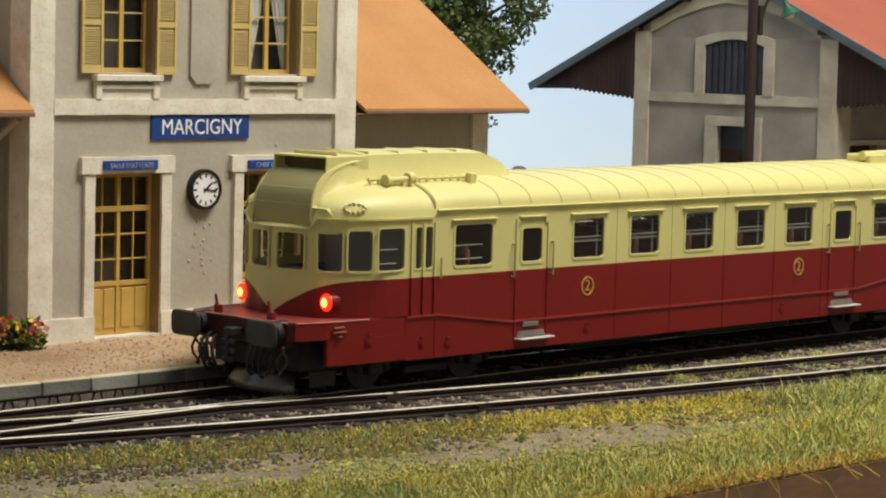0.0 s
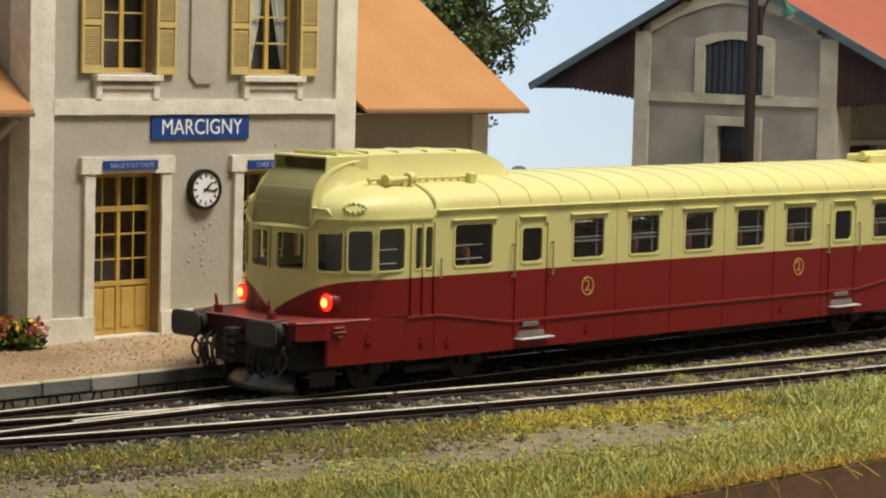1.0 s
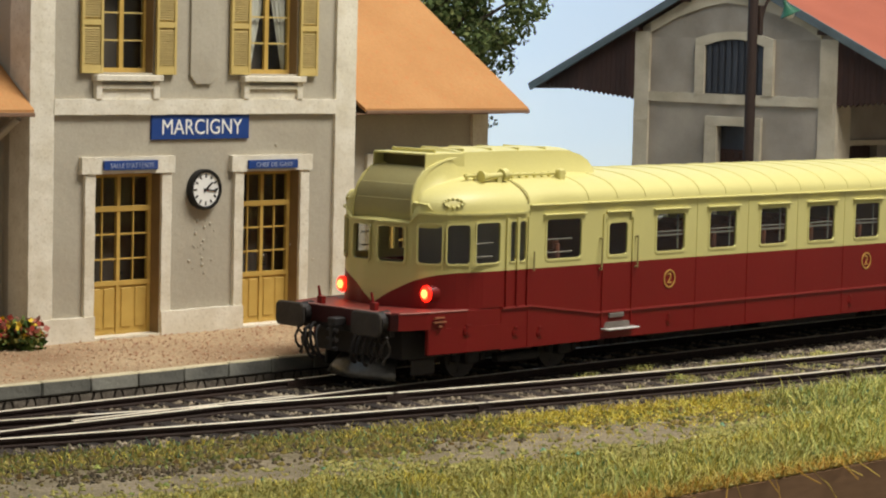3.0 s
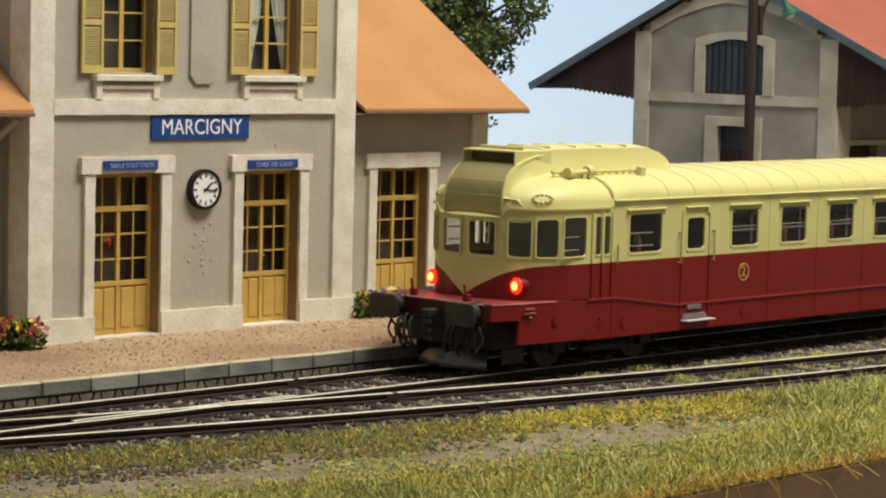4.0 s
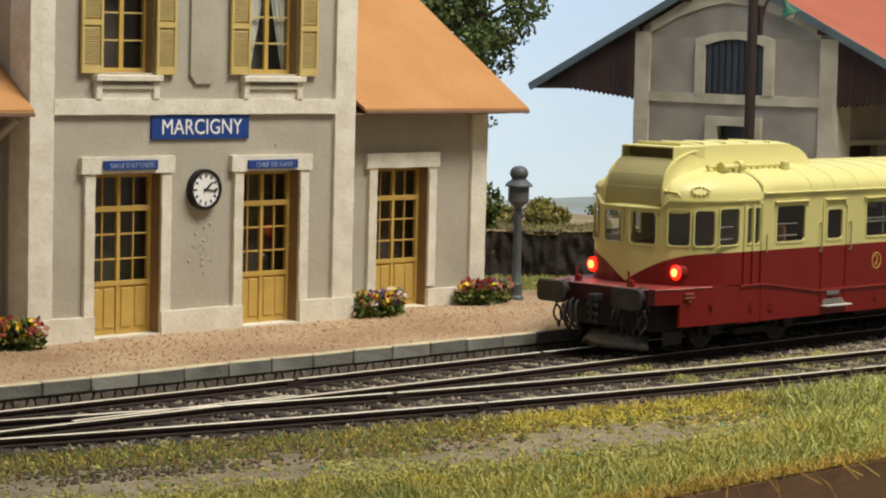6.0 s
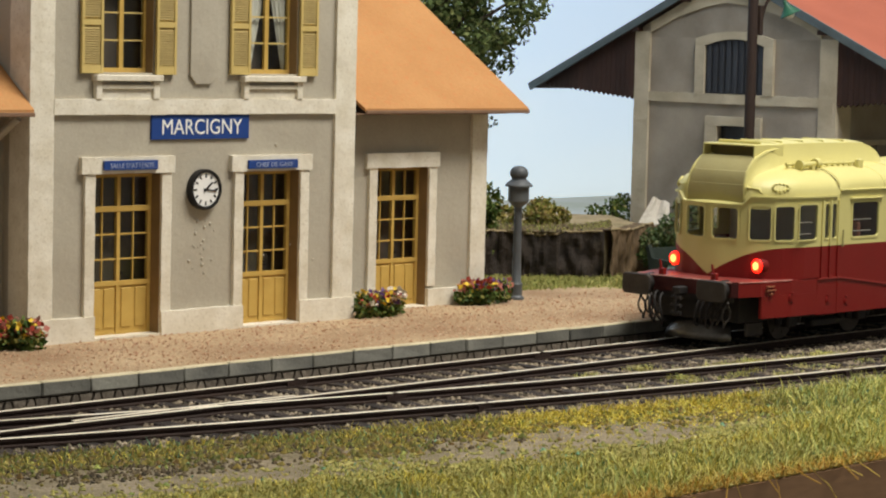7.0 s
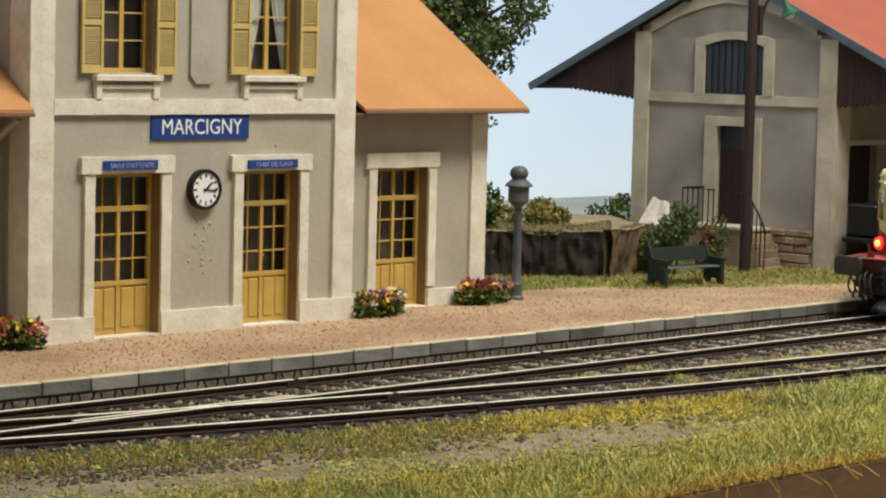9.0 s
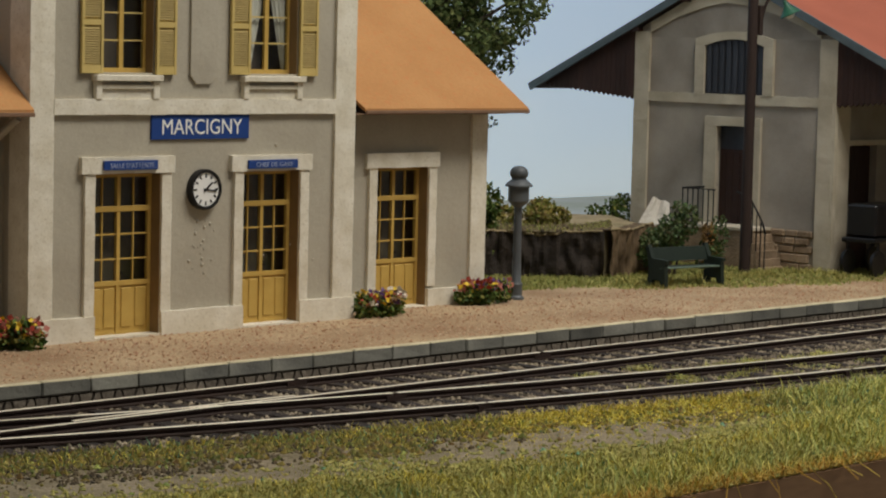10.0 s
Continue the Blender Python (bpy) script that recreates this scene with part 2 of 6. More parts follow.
def pierced(bm, u0, u1, v0, v1, holes, w0, w1, axis="y"):
    """A wall from u0..u1, v0..v1 with rectangular holes (u0, u1, v0, v1), thick from w0 to w1 along axis."""
    us = sorted({u0, u1, *[h[0] for h in holes], *[h[1] for h in holes]})
    vs = sorted({v0, v1, *[h[2] for h in holes], *[h[3] for h in holes]})

    def solid(i, j):
        if not (0 <= i < len(us) - 1 and 0 <= j < len(vs) - 1):
            return False
        a, b = (us[i] + us[i + 1]) / 2, (vs[j] + vs[j + 1]) / 2
        return not any(h[0] < a < h[1] and h[2] < b < h[3] for h in holes)
    cache = {}

    def vert(u, v, w):
        if (u, v, w) not in cache:
            cache[u, v, w] = bm.verts.new((u, w, v) if axis == "y" else (w, u, v))
        return cache[u, v, w]
    for i in range(len(us) - 1):
        for j in range(len(vs) - 1):
            if not solid(i, j):
                continue
            a, b, c, d = us[i], us[i + 1], vs[j], vs[j + 1]
            for w in (w0, w1):
                bm.faces.new((vert(a, c, w), vert(b, c, w), vert(b, d, w), vert(a, d, w)))
            for di, dj, p, q in ((-1, 0, (a, c), (a, d)), (1, 0, (b, c), (b, d)), (0, -1, (a, c), (b, c)), (0, 1, (a, d), (b, d))):
                if not solid(i + di, j + dj):
                    bm.faces.new((vert(*p, w0), vert(*q, w0), vert(*q, w1), vert(*p, w1)))
    bmesh.ops.recalc_face_normals(bm, faces=bm.faces)


def lettering(name, text, size, mats, parent, at, rx=90, rz=0, sx=1.0, depth=0.012, thin=0.0):
    """Raised lettering, as a mesh, centred on its place."""
    c = bpy.data.curves.new(name, "FONT")
    c.body, c.size, c.align_x, c.align_y, c.extrude = text, size * K, "CENTER", "CENTER", depth * K
    c.resolution_u = 3
    c.offset = -thin * K
    tmp = bpy.data.objects.new(name, c)
    me = bpy.data.meshes.new_from_object(tmp)
    bpy.data.objects.remove(tmp)
    bpy.data.curves.remove(c)
    me.transform(pose(0, 0, 0, rx, 0, rz) @ Matrix.Diagonal((sx, 1, 1, 1)))
    me.materials.clear()
    me.materials.append(mats)
    ob = new(name, me)
    ob.parent = parent
    ob.matrix_basis = Matrix.Translation(Vector(at) * K)
    return ob


# ---- ground and backdrop ----


def slab(name, x0, x1, y0, y1, z0, z1, mat, **tags):
    bm = bmesh.new()
    box(bm, x0, x1, y0, y1, z0, z1)
    return solo(name, bm, mat, **tags)


def sky_board(name):
    """Painted sky: pale near the ground, bluer above, with faint clouds."""
    m = bpy.data.materials.new(name)
    m.use_nodes = True
    n, l = m.node_tree.nodes, m.node_tree.links
    b = n["Principled BSDF"]
    b.inputs["Roughness"].default_value = 0.9
    tc, sep, mr, ramp = n.new("ShaderNodeTexCoord"), n.new("ShaderNodeSeparateXYZ"), n.new("ShaderNodeMapRange"), n.new("ShaderNodeValToRGB")
    l.new(tc.outputs["Object"], sep.inputs[0])
    l.new(sep.outputs["Z"], mr.inputs["Value"])
    mr.inputs["From Min"].default_value, mr.inputs["From Max"].default_value = 0.0, 16 * K
    no = n.new("ShaderNodeTexNoise")
    no.inputs["Scale"].default_value = 0.16 / K
    no.inputs["Detail"].default_value = 5
    mp = n.new("ShaderNodeMapping")
    mp.inputs["Scale"].default_value = (0.5, 1, 1.4)
    l.new(tc.outputs["Object"], mp.inputs[0])
    l.new(mp.outputs[0], no.inputs["Vector"])
    mad = n.new("ShaderNodeMath")
    mad.operation = "MULTIPLY_ADD"
    l.new(no.outputs["Fac"], mad.inputs[0])
    mad.inputs[1].default_value = -0.45
    l.new(mr.outputs[0], mad.inputs[2])
    add = n.new("ShaderNodeMath")
    add.operation = "ADD"
    l.new(mad.outputs[0], add.inputs[0])
    add.inputs[1].default_value = 0.22
    e = ramp.color_ramp.elements
    e[0].color, e[1].color = lin(206, 220, 228), lin(172, 204, 240)
    mid = e.new(0.35)
    mid.color = lin(193, 214, 235)
    l.new(add.outputs[0], ramp.inputs[0])
    l.new(ramp.outputs[0], b.inputs["Base Color"])
    l.new(ramp.outputs[0], b.inputs["Emission Color"])
    # Added glow: the board gives off light so its paint stays bright.
    b.inputs["Emission Strength"].default_value = 0.52
    return m


slab("platform", -40, 60, 1.69, 6.9, -0.5, ZP, M_GRAVEL, label="pinkish sand station platform surface", kind="structure")
slab("back_ground", -40, 62, 6.9, 28, -0.5, ZP - 0.004, M_SOIL, label="grassy soil behind the platform", kind="structure")
# Stands in for the backdrop's distant hills; their haze is in its colour.
slab("far_field", -40, 62, 13.5, 27.9, ZP - 0.02, ZP + 0.004, M_HAZE, label="far ground slab coloured as the backdrop's hazy hills", kind="structure")
slab("trackbed", -40, 60, -9.25, 1.69, -0.6, GZ, M_SOIL, label="soil and ballast bed under the tracks", kind="structure")
slab("fascia", -40, 60, -9.32, -9.25, -9.0, -0.2, M_FASCIA, label="plain brown front board of the layout", kind="structure")
slab("backdrop", -40, 64, 28, 28.5, -9, 60, sky_board("painted_sky"), label="pale blue painted sky board", kind="structure")
# dark ballast shoulder and the beige path
strip = bmesh.new()
rows = []
for i in range(81):
    x = -20 + i * 0.6
    c = -3.8 + 0.0047 * (min(x, 16.5) - 16.5) ** 2 if x > -12 else 0.02
    rows.append([strip.verts.new((x, y, GZ + 0.012)) for y in (1.68, c - 1.55 + 0.12 * math.sin(x * 1.7))])
for a, b in zip(rows, rows[1:]):
    strip.faces.new((a[1], b[1], b[0], a[0]))
solo("ballast_bed", strip, M_BED, label="dark grey ballast bed", kind="structure")


def path_mid(x):
    """The beige track that runs through the grass."""
    return -3.9 - 0.205 * (x + 11.67) + 0.0026 * (x + 11.67) ** 2


def path_half(x):
    return 0.85 - 0.04 * max(0.0, x + 5) + 0.10 * math.sin(x * 2.3) + 0.06 * math.sin(x * 5.1)


strip = bmesh.new()
rows = []
for i in range(70):
    x = -14 + i * 0.26
    rows.append([strip.verts.new((x, path_mid(x) + q * max(0.05, path_half(x) + 0.12), GZ + 0.010)) for q in (1, -1)])
for a, b in zip(rows, rows[1:]):
    strip.faces.new((a[1], b[1], b[0], a[0]))
solo("path", strip, M_PATH, label="beige sandy path through the grass", kind="structure")

# ---- the railcar: local x runs back from the buffer faces, y across, z up from the rail tops ----
HALF = 1.43
CAR_END = 20.2
WIN_Z = (1.945, 2.615)
SIDE_WINDOWS = [(1.96, 2.54), (2.78, 2.93), (3.0, 3.17), (3.68, 4.57), (5.29, 5.79), (6.58, 7.38), (8.09, 8.88), (9.61, 10.42), (11.12, 11.96),
                (12.63, 13.46), (14.19, 14.74), (15.48, 16.3), (17.0, 17.8), (18.5, 19.2)]
DOOR_WINDOWS = ((5.29, 5.79), (14.19, 14.74))
NOSE_WINDOWS = [(0.09, 0.60), (0.82, 1.125), (1.17, 1.35)]


def nose_x(y):
    return 1.05 + 1.49 * (1 - (1 - min(1.0, abs(y) / HALF) ** 2.4) ** (1 / 2.4)) + 0.045 * math.exp(-((abs(y) - 0.52) / 0.22) ** 2)


def brow(x, y):
    """Height of the cab's upper edge: lower over the windscreen, where the radiator panel stands."""
    if x >= 3.25:
        return 2.88
    u = max(0.0, min(1.0, (abs(y) - 0.68) / 0.14))
    return 2.605 + 0.165 * u * u * (3 - 2 * u)


def split_z(y):
    """Where cream meets red: a V on the nose that runs out level along the sides."""
    return 1.25 + 0.56 * (1 - max(0.0, 1 - abs(y) / 1.36) ** 1.6)


def half_plan():
    """Points from the middle of the nose round to the tail, with the window that starts at each."""
    ys = sorted({0.0, *[v for w in NOSE_WINDOWS for v in w], *[round(0.06 * i, 3) for i in range(1, 22)], 1.375, 1.395, 1.41})
    pts = [(nose_x(v), v) for v in ys]
    xs = sorted({*[v for w in SIDE_WINDOWS for v in w], 2.6, 2.604, 3.3, 5.0, 6.0, 13.9, 15.0, CAR_END})
    pts += [(v, HALF - (0.012 * (2.6 - v) / 0.6 if v < 2.6 else 0)) for v in xs if v > pts[-1][0] + 0.003]
    return pts


def in_window(a, b):
    (ax, ay), (bx, by) = a, b
    my, mx = (ay + by) / 2, (ax + bx) / 2
    if mx < 1.93:
        return any(p < my < q for p, q in NOSE_WINDOWS)
    return any(p < mx < q for p, q in SIDE_WINDOWS)


def shell(sign):
    """Red and cream skins of one side, nose to tail."""
    plan = half_plan()
    red, cream = bmesh.new(), bmesh.new()

    def skin(bm, rows):
        grid = [[bm.verts.new((x, sign * y, z)) for z in zs] for (x, y), zs in zip(plan, rows)]
        for i in range(len(plan) - 1):
            for j in range(len(rows[0]) - 1):
                if bm is cream and j == 1 and in_window(plan[i], plan[i + 1]):
                    continue
                q = [grid[i][j], grid[i + 1][j], grid[i + 1][j + 1], grid[i][j + 1]]
                if abs(rows[i][j + 1] - rows[i][j]) < 1e-4 and abs(rows[i + 1][j + 1] - rows[i + 1][j]) < 1e-4:
                    continue
                bm.faces.new(q if sign > 0 else q[::-1])
        bmesh.ops.remove_doubles(bm, verts=bm.verts, dist=1e-4)
        bmesh.ops.recalc_face_normals(bm, faces=bm.faces)
        face = max(bm.faces, key=lambda f: f.calc_area())
        if face.normal.y * sign < 0:
            bmesh.ops.reverse_faces(bm, faces=bm.faces)
    skin(red, [[0.5 if x > 2.602 else 1.215, split_z(y) if x < 2.6 else 1.81] for x, y in plan])
    skin(cream, [[split_z(y) if x < 2.6 else 1.81, WIN_Z[0], WIN_Z[1] - (0.09 if y < 1.12 else 0.03 if x < 1.93 else 0), brow(x, y)] for x, y in plan])
    return red, cream


def thick(ob, t):
    m = ob.modifiers.new("thickness", "SOLIDIFY")
    m.thickness, m.offset = t * K, -1
    return ob


def round_rect(w, h, r, seg=4):
    pts = []
    for cx, cz, a0 in ((w / 2 - r, h / 2 - r, 0), (-w / 2 + r, h / 2 - r, 90), (-w / 2 + r, -h / 2 + r, 180), (w / 2 - r, -h / 2 + r, 270)):
        for i in range(seg + 1):
            a = radians(a0 + 90 * i / seg)
            pts.append((cx + r * math.cos(a), cz + r * math.sin(a)))
    return pts


def frame_mesh(w, h, border, r):
    """A rounded window frame in the local x-z plane, y outwards is negative."""
    bm = bmesh.new()
    outer, inner = round_rect(w + 2 * border, h + 2 * border, r + border * 0.6), round_rect(w - 0.01, h - 0.01, r)
    rings = []
    for pts, y in ((outer, 0.0), (outer, -0.010), (inner, -0.010), (inner, 0.03)):
        rings.append([bm.verts.new((u, y, v)) for u, v in pts])
    n = len(outer)
    for a, b in zip(rings, rings[1:]):
        for i in range(n):
            bm.faces.new((a[i], a[(i + 1) % n], b[(i + 1) % n], b[i]))
    bmesh.ops.recalc_face_normals(bm, faces=bm.faces)
    return data("window_frame", bm, M_CREAM)


def pane_mesh(w, h, r, mat):
    bm = bmesh.new()
    prism(bm, round_rect(w - 0.02, h - 0.02, r), "y", 0.012, 0.022)
    return data("pane", bm, mat)


def window(car, a, b, z0, z1, sign, bars=0, border=0.035, push=0.0):
    """A framed pane between two plan points; the frame looks outwards."""
    (ax, ay), (bx, by) = a, b
    w, h = math.hypot(bx - ax, by - ay), z1 - z0
    r = min(0.065, w * 0.3)
    ang = math.degrees(math.atan2(sign * (by - ay), bx - ax))
    if sign > 0:
        ang += 180
    at = ((ax + bx) / 2 + push * math.sin(radians(ang)), sign * (ay + by) / 2 - push * math.cos(radians(ang)), (z0 + z1) / 2)
    f = part("window_frame", frame_mesh(w, h, border, r), None, car, at=at, rz=ang)
    p = part("pane", pane_mesh(w, h, r, M_CAB_GLASS), None, f, "dark railcar window glass")
    p.visible_shadow = False
    for i in range(bars):
        bm = bmesh.new()
        if bars == 1:       # the sliding light's meeting rails, and the post of the inner frame
            rod(bm, (-w / 2, 0.06, 0.035), (w / 2, 0.06, 0.035), 0.014, seg=6)
            box(bm, -w / 2, w / 2, 0.05, 0.07, -0.045, -0.01)
            box(bm, w * 0.36, w * 0.40, 0.075, 0.10, -h * 0.42, h * 0.48)
            part("window_bar", bm, M_BAR, f, "dull metal sliding window rail", at=(0, 0, -h * 0.04))
        else:
            rod(bm, (-w * 0.44, 0.06, 0), (w * 0.3, 0.06, 0), 0.013, seg=6)
            part("window_bar", bm, M_BAR, f, "dull metal window guard bar", at=(0, 0, -h / 2 + h * (0.16 + 0.33 * i)))
    return f


def roof_mesh():
    """The roof: a dome over the nose that runs back as an arched barrel."""
    bm = bmesh.new()
    plan = [p for p in half_plan()]
    plan = [p for i, p in enumerate(plan) if p[0] < 1.9 or i % 2 == 0 or p[0] == CAR_END]
    full = [(x, y) for x, y in plan[::-1]] + [(x, -y) for x, y in plan[1:]]
    steps = 12
    rings = []
    for x, y in full:
        base = brow(x, y)
        ring = []
        for j in range(steps + 1):
            a = math.pi / 2 * j / steps
            c, s = math.cos(a) ** 0.8, math.sin(a) ** 0.85
            xx = x if x > 2.9 else 2.9 + (x - 2.9) * c
            if abs(y) < 0.7 and j:
                xx = max(xx, 1.5)       # set back behind the radiator panel
            ring.append(bm.verts.new((xx, y * c * 1.005, base + (3.345 - base) * s)))
        rings.append(ring)
    for a, b in zip(rings, rings[1:]):
        for j in range(steps):
            bm.faces.new((a[j], b[j], b[j + 1], a[j + 1]))
    bmesh.ops.remove_doubles(bm, verts=bm.verts, dist=1e-3)
    bmesh.ops.recalc_face_normals(bm, faces=bm.faces)
    if max(bm.faces, key=lambda f: f.calc_center_median().z).normal.z < 0:
        bmesh.ops.reverse_faces(bm, faces=bm.faces)
    return bm


def roof_point(y, lift=0.0):
    c = abs(y) / (HALF * 1.005)
    a = math.acos(min(1.0, c ** 1.25))
    return y, 2.88 + 0.465 * math.sin(a) ** 0.85 + lift


def ribbon(bm, pts, y, w, t, sign):
    """A raised strip along (x, z) points on a side."""
    for (x0, z0), (x1, z1) in zip(pts, pts[1:]):
        vs = [bm.verts.new((x, sign * yy, z)) for yy in (y, y + t) for x, z in ((x0, z0 - w / 2), (x1, z1 - w / 2), (x1, z1 + w / 2), (x0, z0 + w / 2))]
        for q in ((0, 1, 2, 3), (4, 5, 6, 7), (0, 1, 5, 4), (2, 3, 7, 6), (0, 3, 7, 4), (1, 2, 6, 5)):
            bm.faces.new([vs[i] for i in q])
    bmesh.ops.recalc_face_normals(bm, faces=bm.faces)


def hood_mesh():
    """The raised radiator housing on the roof: its side flanks, top and rounded tail."""
    bm = bmesh.new()
    st = [(1.235, 2.66, 0.70, 2.60), (1.245, 2.90, 0.69, 2.68), (1.30, 3.16, 0.68, 2.82), (1.41, 3.33, 0.67, 2.95), (1.56, 3.44, 0.66, 3.03), (1.77, 3.54, 0.655, 3.11), (2.05, 3.60, 0.65, 3.17), (2.3, 3.66, 0.65, 3.20), (2.45, 3.715, 0.65, 3.21),
          (3.0, 3.72, 0.65, 3.22), (3.8, 3.725, 0.65, 3.22), (4.7, 3.72, 0.65, 3.22), (5.2, 3.71, 0.65, 3.22), (5.24, 3.69, 0.65, 3.22), (5.48, 3.63, 0.65, 3.22), (5.68, 3.53, 0.65, 3.22), (5.83, 3.40, 0.64, 3.2), (5.92, 3.2, 0.63, 3.15)]
    rings = []
    for x, z, w, zb in st:
        flare = 0.08 + 0.22 * min(1.0, max(0.0, (x - 1.2) / 0.9))
        w = w - 0.05 * min(1.0, max(0.0, (x - 2.1) / 0.3))
        edge = 0.008 if x < 2.2 else 0.03
        crown = 0.05 if x > 2.4 else -0.14
        prof = [(-(w + flare), zb), (-(w + 0.07), zb + (z - zb) * 0.25), (-w, zb + (z - zb) * 0.6), (-w + edge, z), (-w * 0.5, z + crown * 0.8), (0, z + crown),
                (w * 0.5, z + crown * 0.8), (w - edge, z), (w, zb + (z - zb) * 0.6), (w + 0.07, zb + (z - zb) * 0.25), (w + flare, zb)]
        rings.append([bm.verts.new((x, y, zz)) for y, zz in prof])
    for a, b in zip(rings, rings[1:]):
        for i in range(len(a) - 1):
            bm.faces.new((a[i], b[i], b[i + 1], a[i + 1]))
    bm.faces.new(rings[-1])
    bmesh.ops.recalc_face_normals(bm, faces=bm.faces)
    if max(bm.faces, key=lambda f: f.calc_center_median().z).normal.z < 0:
        bmesh.ops.reverse_faces(bm, faces=bm.faces)
    return bm


def grille_mesh():
    """The bulging front panel of the hood, in three bands."""
    bm = bmesh.new()
    rows = [(1.22, 2.62, 0.68), (1.20, 2.66, 0.675), (1.19, 2.82, 0.66), (1.205, 2.965, 0.65), (1.219, 2.97, 0.65), (1.235, 3.10, 0.638), (1.298, 3.215, 0.626), (1.316, 3.22, 0.626), (1.40, 3.34, 0.615), (1.50, 3.43, 0.608), (1.575, 3.49, 0.602), (1.82, 3.49, 0.58)]
    grid = []
    for x, z, w in rows:
        grid.append([bm.verts.new((x + 0.02 * (v * v), w * v, z)) for v in (-1, -0.75, -0.5, -0.25, 0, 0.25, 0.5, 0.75, 1)])
    for a, b in zip(grid, grid[1:]):
        for i in range(8):
            bm.faces.new((a[i], b[i], b[i + 1], a[i + 1]))
    bmesh.ops.recalc_face_normals(bm, faces=bm.faces)
    return bm


def build_railcar():
    car = thing("railcar", (-4.88, 0, 0), label="cream and dark red model railcar with glowing red tail lamps", category="train")
    for sign in (-1, 1):
        red, cream = shell(sign)
        thick(part("lower_side", red, M_RED, car, "dark red lower body side"), 0.025)
        thick(part("upper_side", cream, M_CREAM, car, "cream upper body side"), 0.025)
        # windows
        for a, b in NOSE_WINDOWS:
            top = WIN_Z[1] - (0.09 if b < 1.12 else 0.03)
            window(car, (nose_x(a), a), (nose_x(b), b), WIN_Z[0], top, sign, border=0.028, push=0.022)
        for a, b in SIDE_WINDOWS:
            wide = b - a > 0.6
            is_door = (a, b) in DOOR_WINDOWS
            window(car, (a, HALF), (b, HALF), WIN_Z[0], 2.505 if is_door else WIN_Z[1], sign, bars=2 if a < 4 and b - a > 0.5 else 1 if wide else 0, border=0.035 if wide else 0.045 if is_door else 0.02)
            if is_door:
                boxed("door_head", (a - 0.01, b + 0.01, sign * (HALF - 0.03), sign * (HALF + 0.004), 2.50, 2.64), M_CREAM, car)
            if wide or is_door:
                bm = bmesh.new()
                box(bm, a - 0.09, b + 0.09, sign * (HALF - 0.01), sign * (HALF + 0.05), 2.68, 2.712, 0.008)
                part("rain_strip", bm, M_CREAM, car)
        # panel joints of the side
        for x in (3.26, 7.73, 9.24, 10.76, 12.28, 13.8, 16.65, 18.15):
            bm = bmesh.new()
            box(bm, x - 0.010, x + 0.010, sign * (HALF - 0.01), sign * (HALF + 0.009), 0.52, 1.805)
            part("panel_joint", bm, M_RED, car)
            bm2 = bmesh.new()
            box(bm2, x - 0.010, x + 0.010, sign * (HALF - 0.01), sign * (HALF + 0.009), 1.815, 2.85)
            part("panel_joint", bm2, M_CREAM, car)
        # raised rib, passenger doors with rails and steps
        bm = bmesh.new()
        ribbon(bm, [(2.62, 1.19), (3.35, 1.19), (5.05, 0.97), (15.0, 0.97), (16.8, 1.19), (20.0, 1.19)], HALF - 0.01, 0.035, 0.035, sign)
        # The light caught by the rib is put into its lighter red.
        part("side_rib", bm, M_RIB, car)
        for d0, d1 in ((5.13, 5.95), (14.03, 14.9)):
            door = bmesh.new()
            for x0, x1, z0, z1 in ((d0, d0 + 0.03, 0.72, 2.6), (d1 - 0.03, d1, 0.72, 2.6), (d0, d1, 0.70, 0.73)):
                box(door, x0, x1, sign * (HALF - 0.01), sign * (HALF + 0.018), z0, min(z1, 1.80))
            dr = part("door", door, M_RED, car, "passenger door outline")
            up = bmesh.new()
            for x0, x1, z0, z1 in ((d0, d0 + 0.035, 1.82, 2.58), (d1 - 0.035, d1, 1.82, 2.58), (d0 + 0.08, d1 - 0.08, 2.665, 2.7), (d0, d0 + 0.1, 2.58, 2.66), (d1 - 0.1, d1, 2.58, 2.66)):
                box(up, x0, x1, sign * (HALF - 0.01), sign * (HALF + 0.025), z0, z1)
            part("door_frame", up, M_CREAM, dr)
            for x in (d0 - 0.07, d1 + 0.07):
                h = bmesh.new()
                rod(h, (x, sign * (HALF + 0.055), 1.72), (x, sign * (HALF + 0.055), 2.25), 0.014, seg=8)
                for z in (1.72, 2.25):
                    rod(h, (x, sign * HALF, z), (x, sign * (HALF + 0.06), z), 0.018, seg=8)
                part("grab_rail", h, M_GRILLE, dr, "thin metal grab rail")
            st = bmesh.new()
            box(st, d0 + 0.02, d1 + 0.04, sign * (HALF - 0.02), sign * (HALF + 0.17), 0.66, 0.685, 0.006)
            part("footstep", st, M_SILVER, dr, "silver folding footstep")
            st = bmesh.new()
            box(st, d0 + 0.2, d1 - 0.22, sign * (HALF - 0.02), sign * (HALF + 0.03), 0.86, 0.94, 0.01)
            prism(st, [(d0 + 0.14, 0.79), (d1 - 0.12, 0.79), (d1 - 0.08, 0.70), (d0 + 0.07, 0.70)], "y", sign * (HALF - 0.02), sign * (HALF + 0.05))
            part("step_well", st, M_WELL, dr, "grey step recess")
        # cab door grooves and rails
        for x in (2.70, 2.96, 3.22):
            bm = bmesh.new()
            box(bm, x - 0.02, x + 0.02, sign * (HALF - 0.01), sign * (HALF + 0.025), 1.2, 1.8)
            part("cab_door_post", bm, M_RED, car)
            bm = bmesh.new()
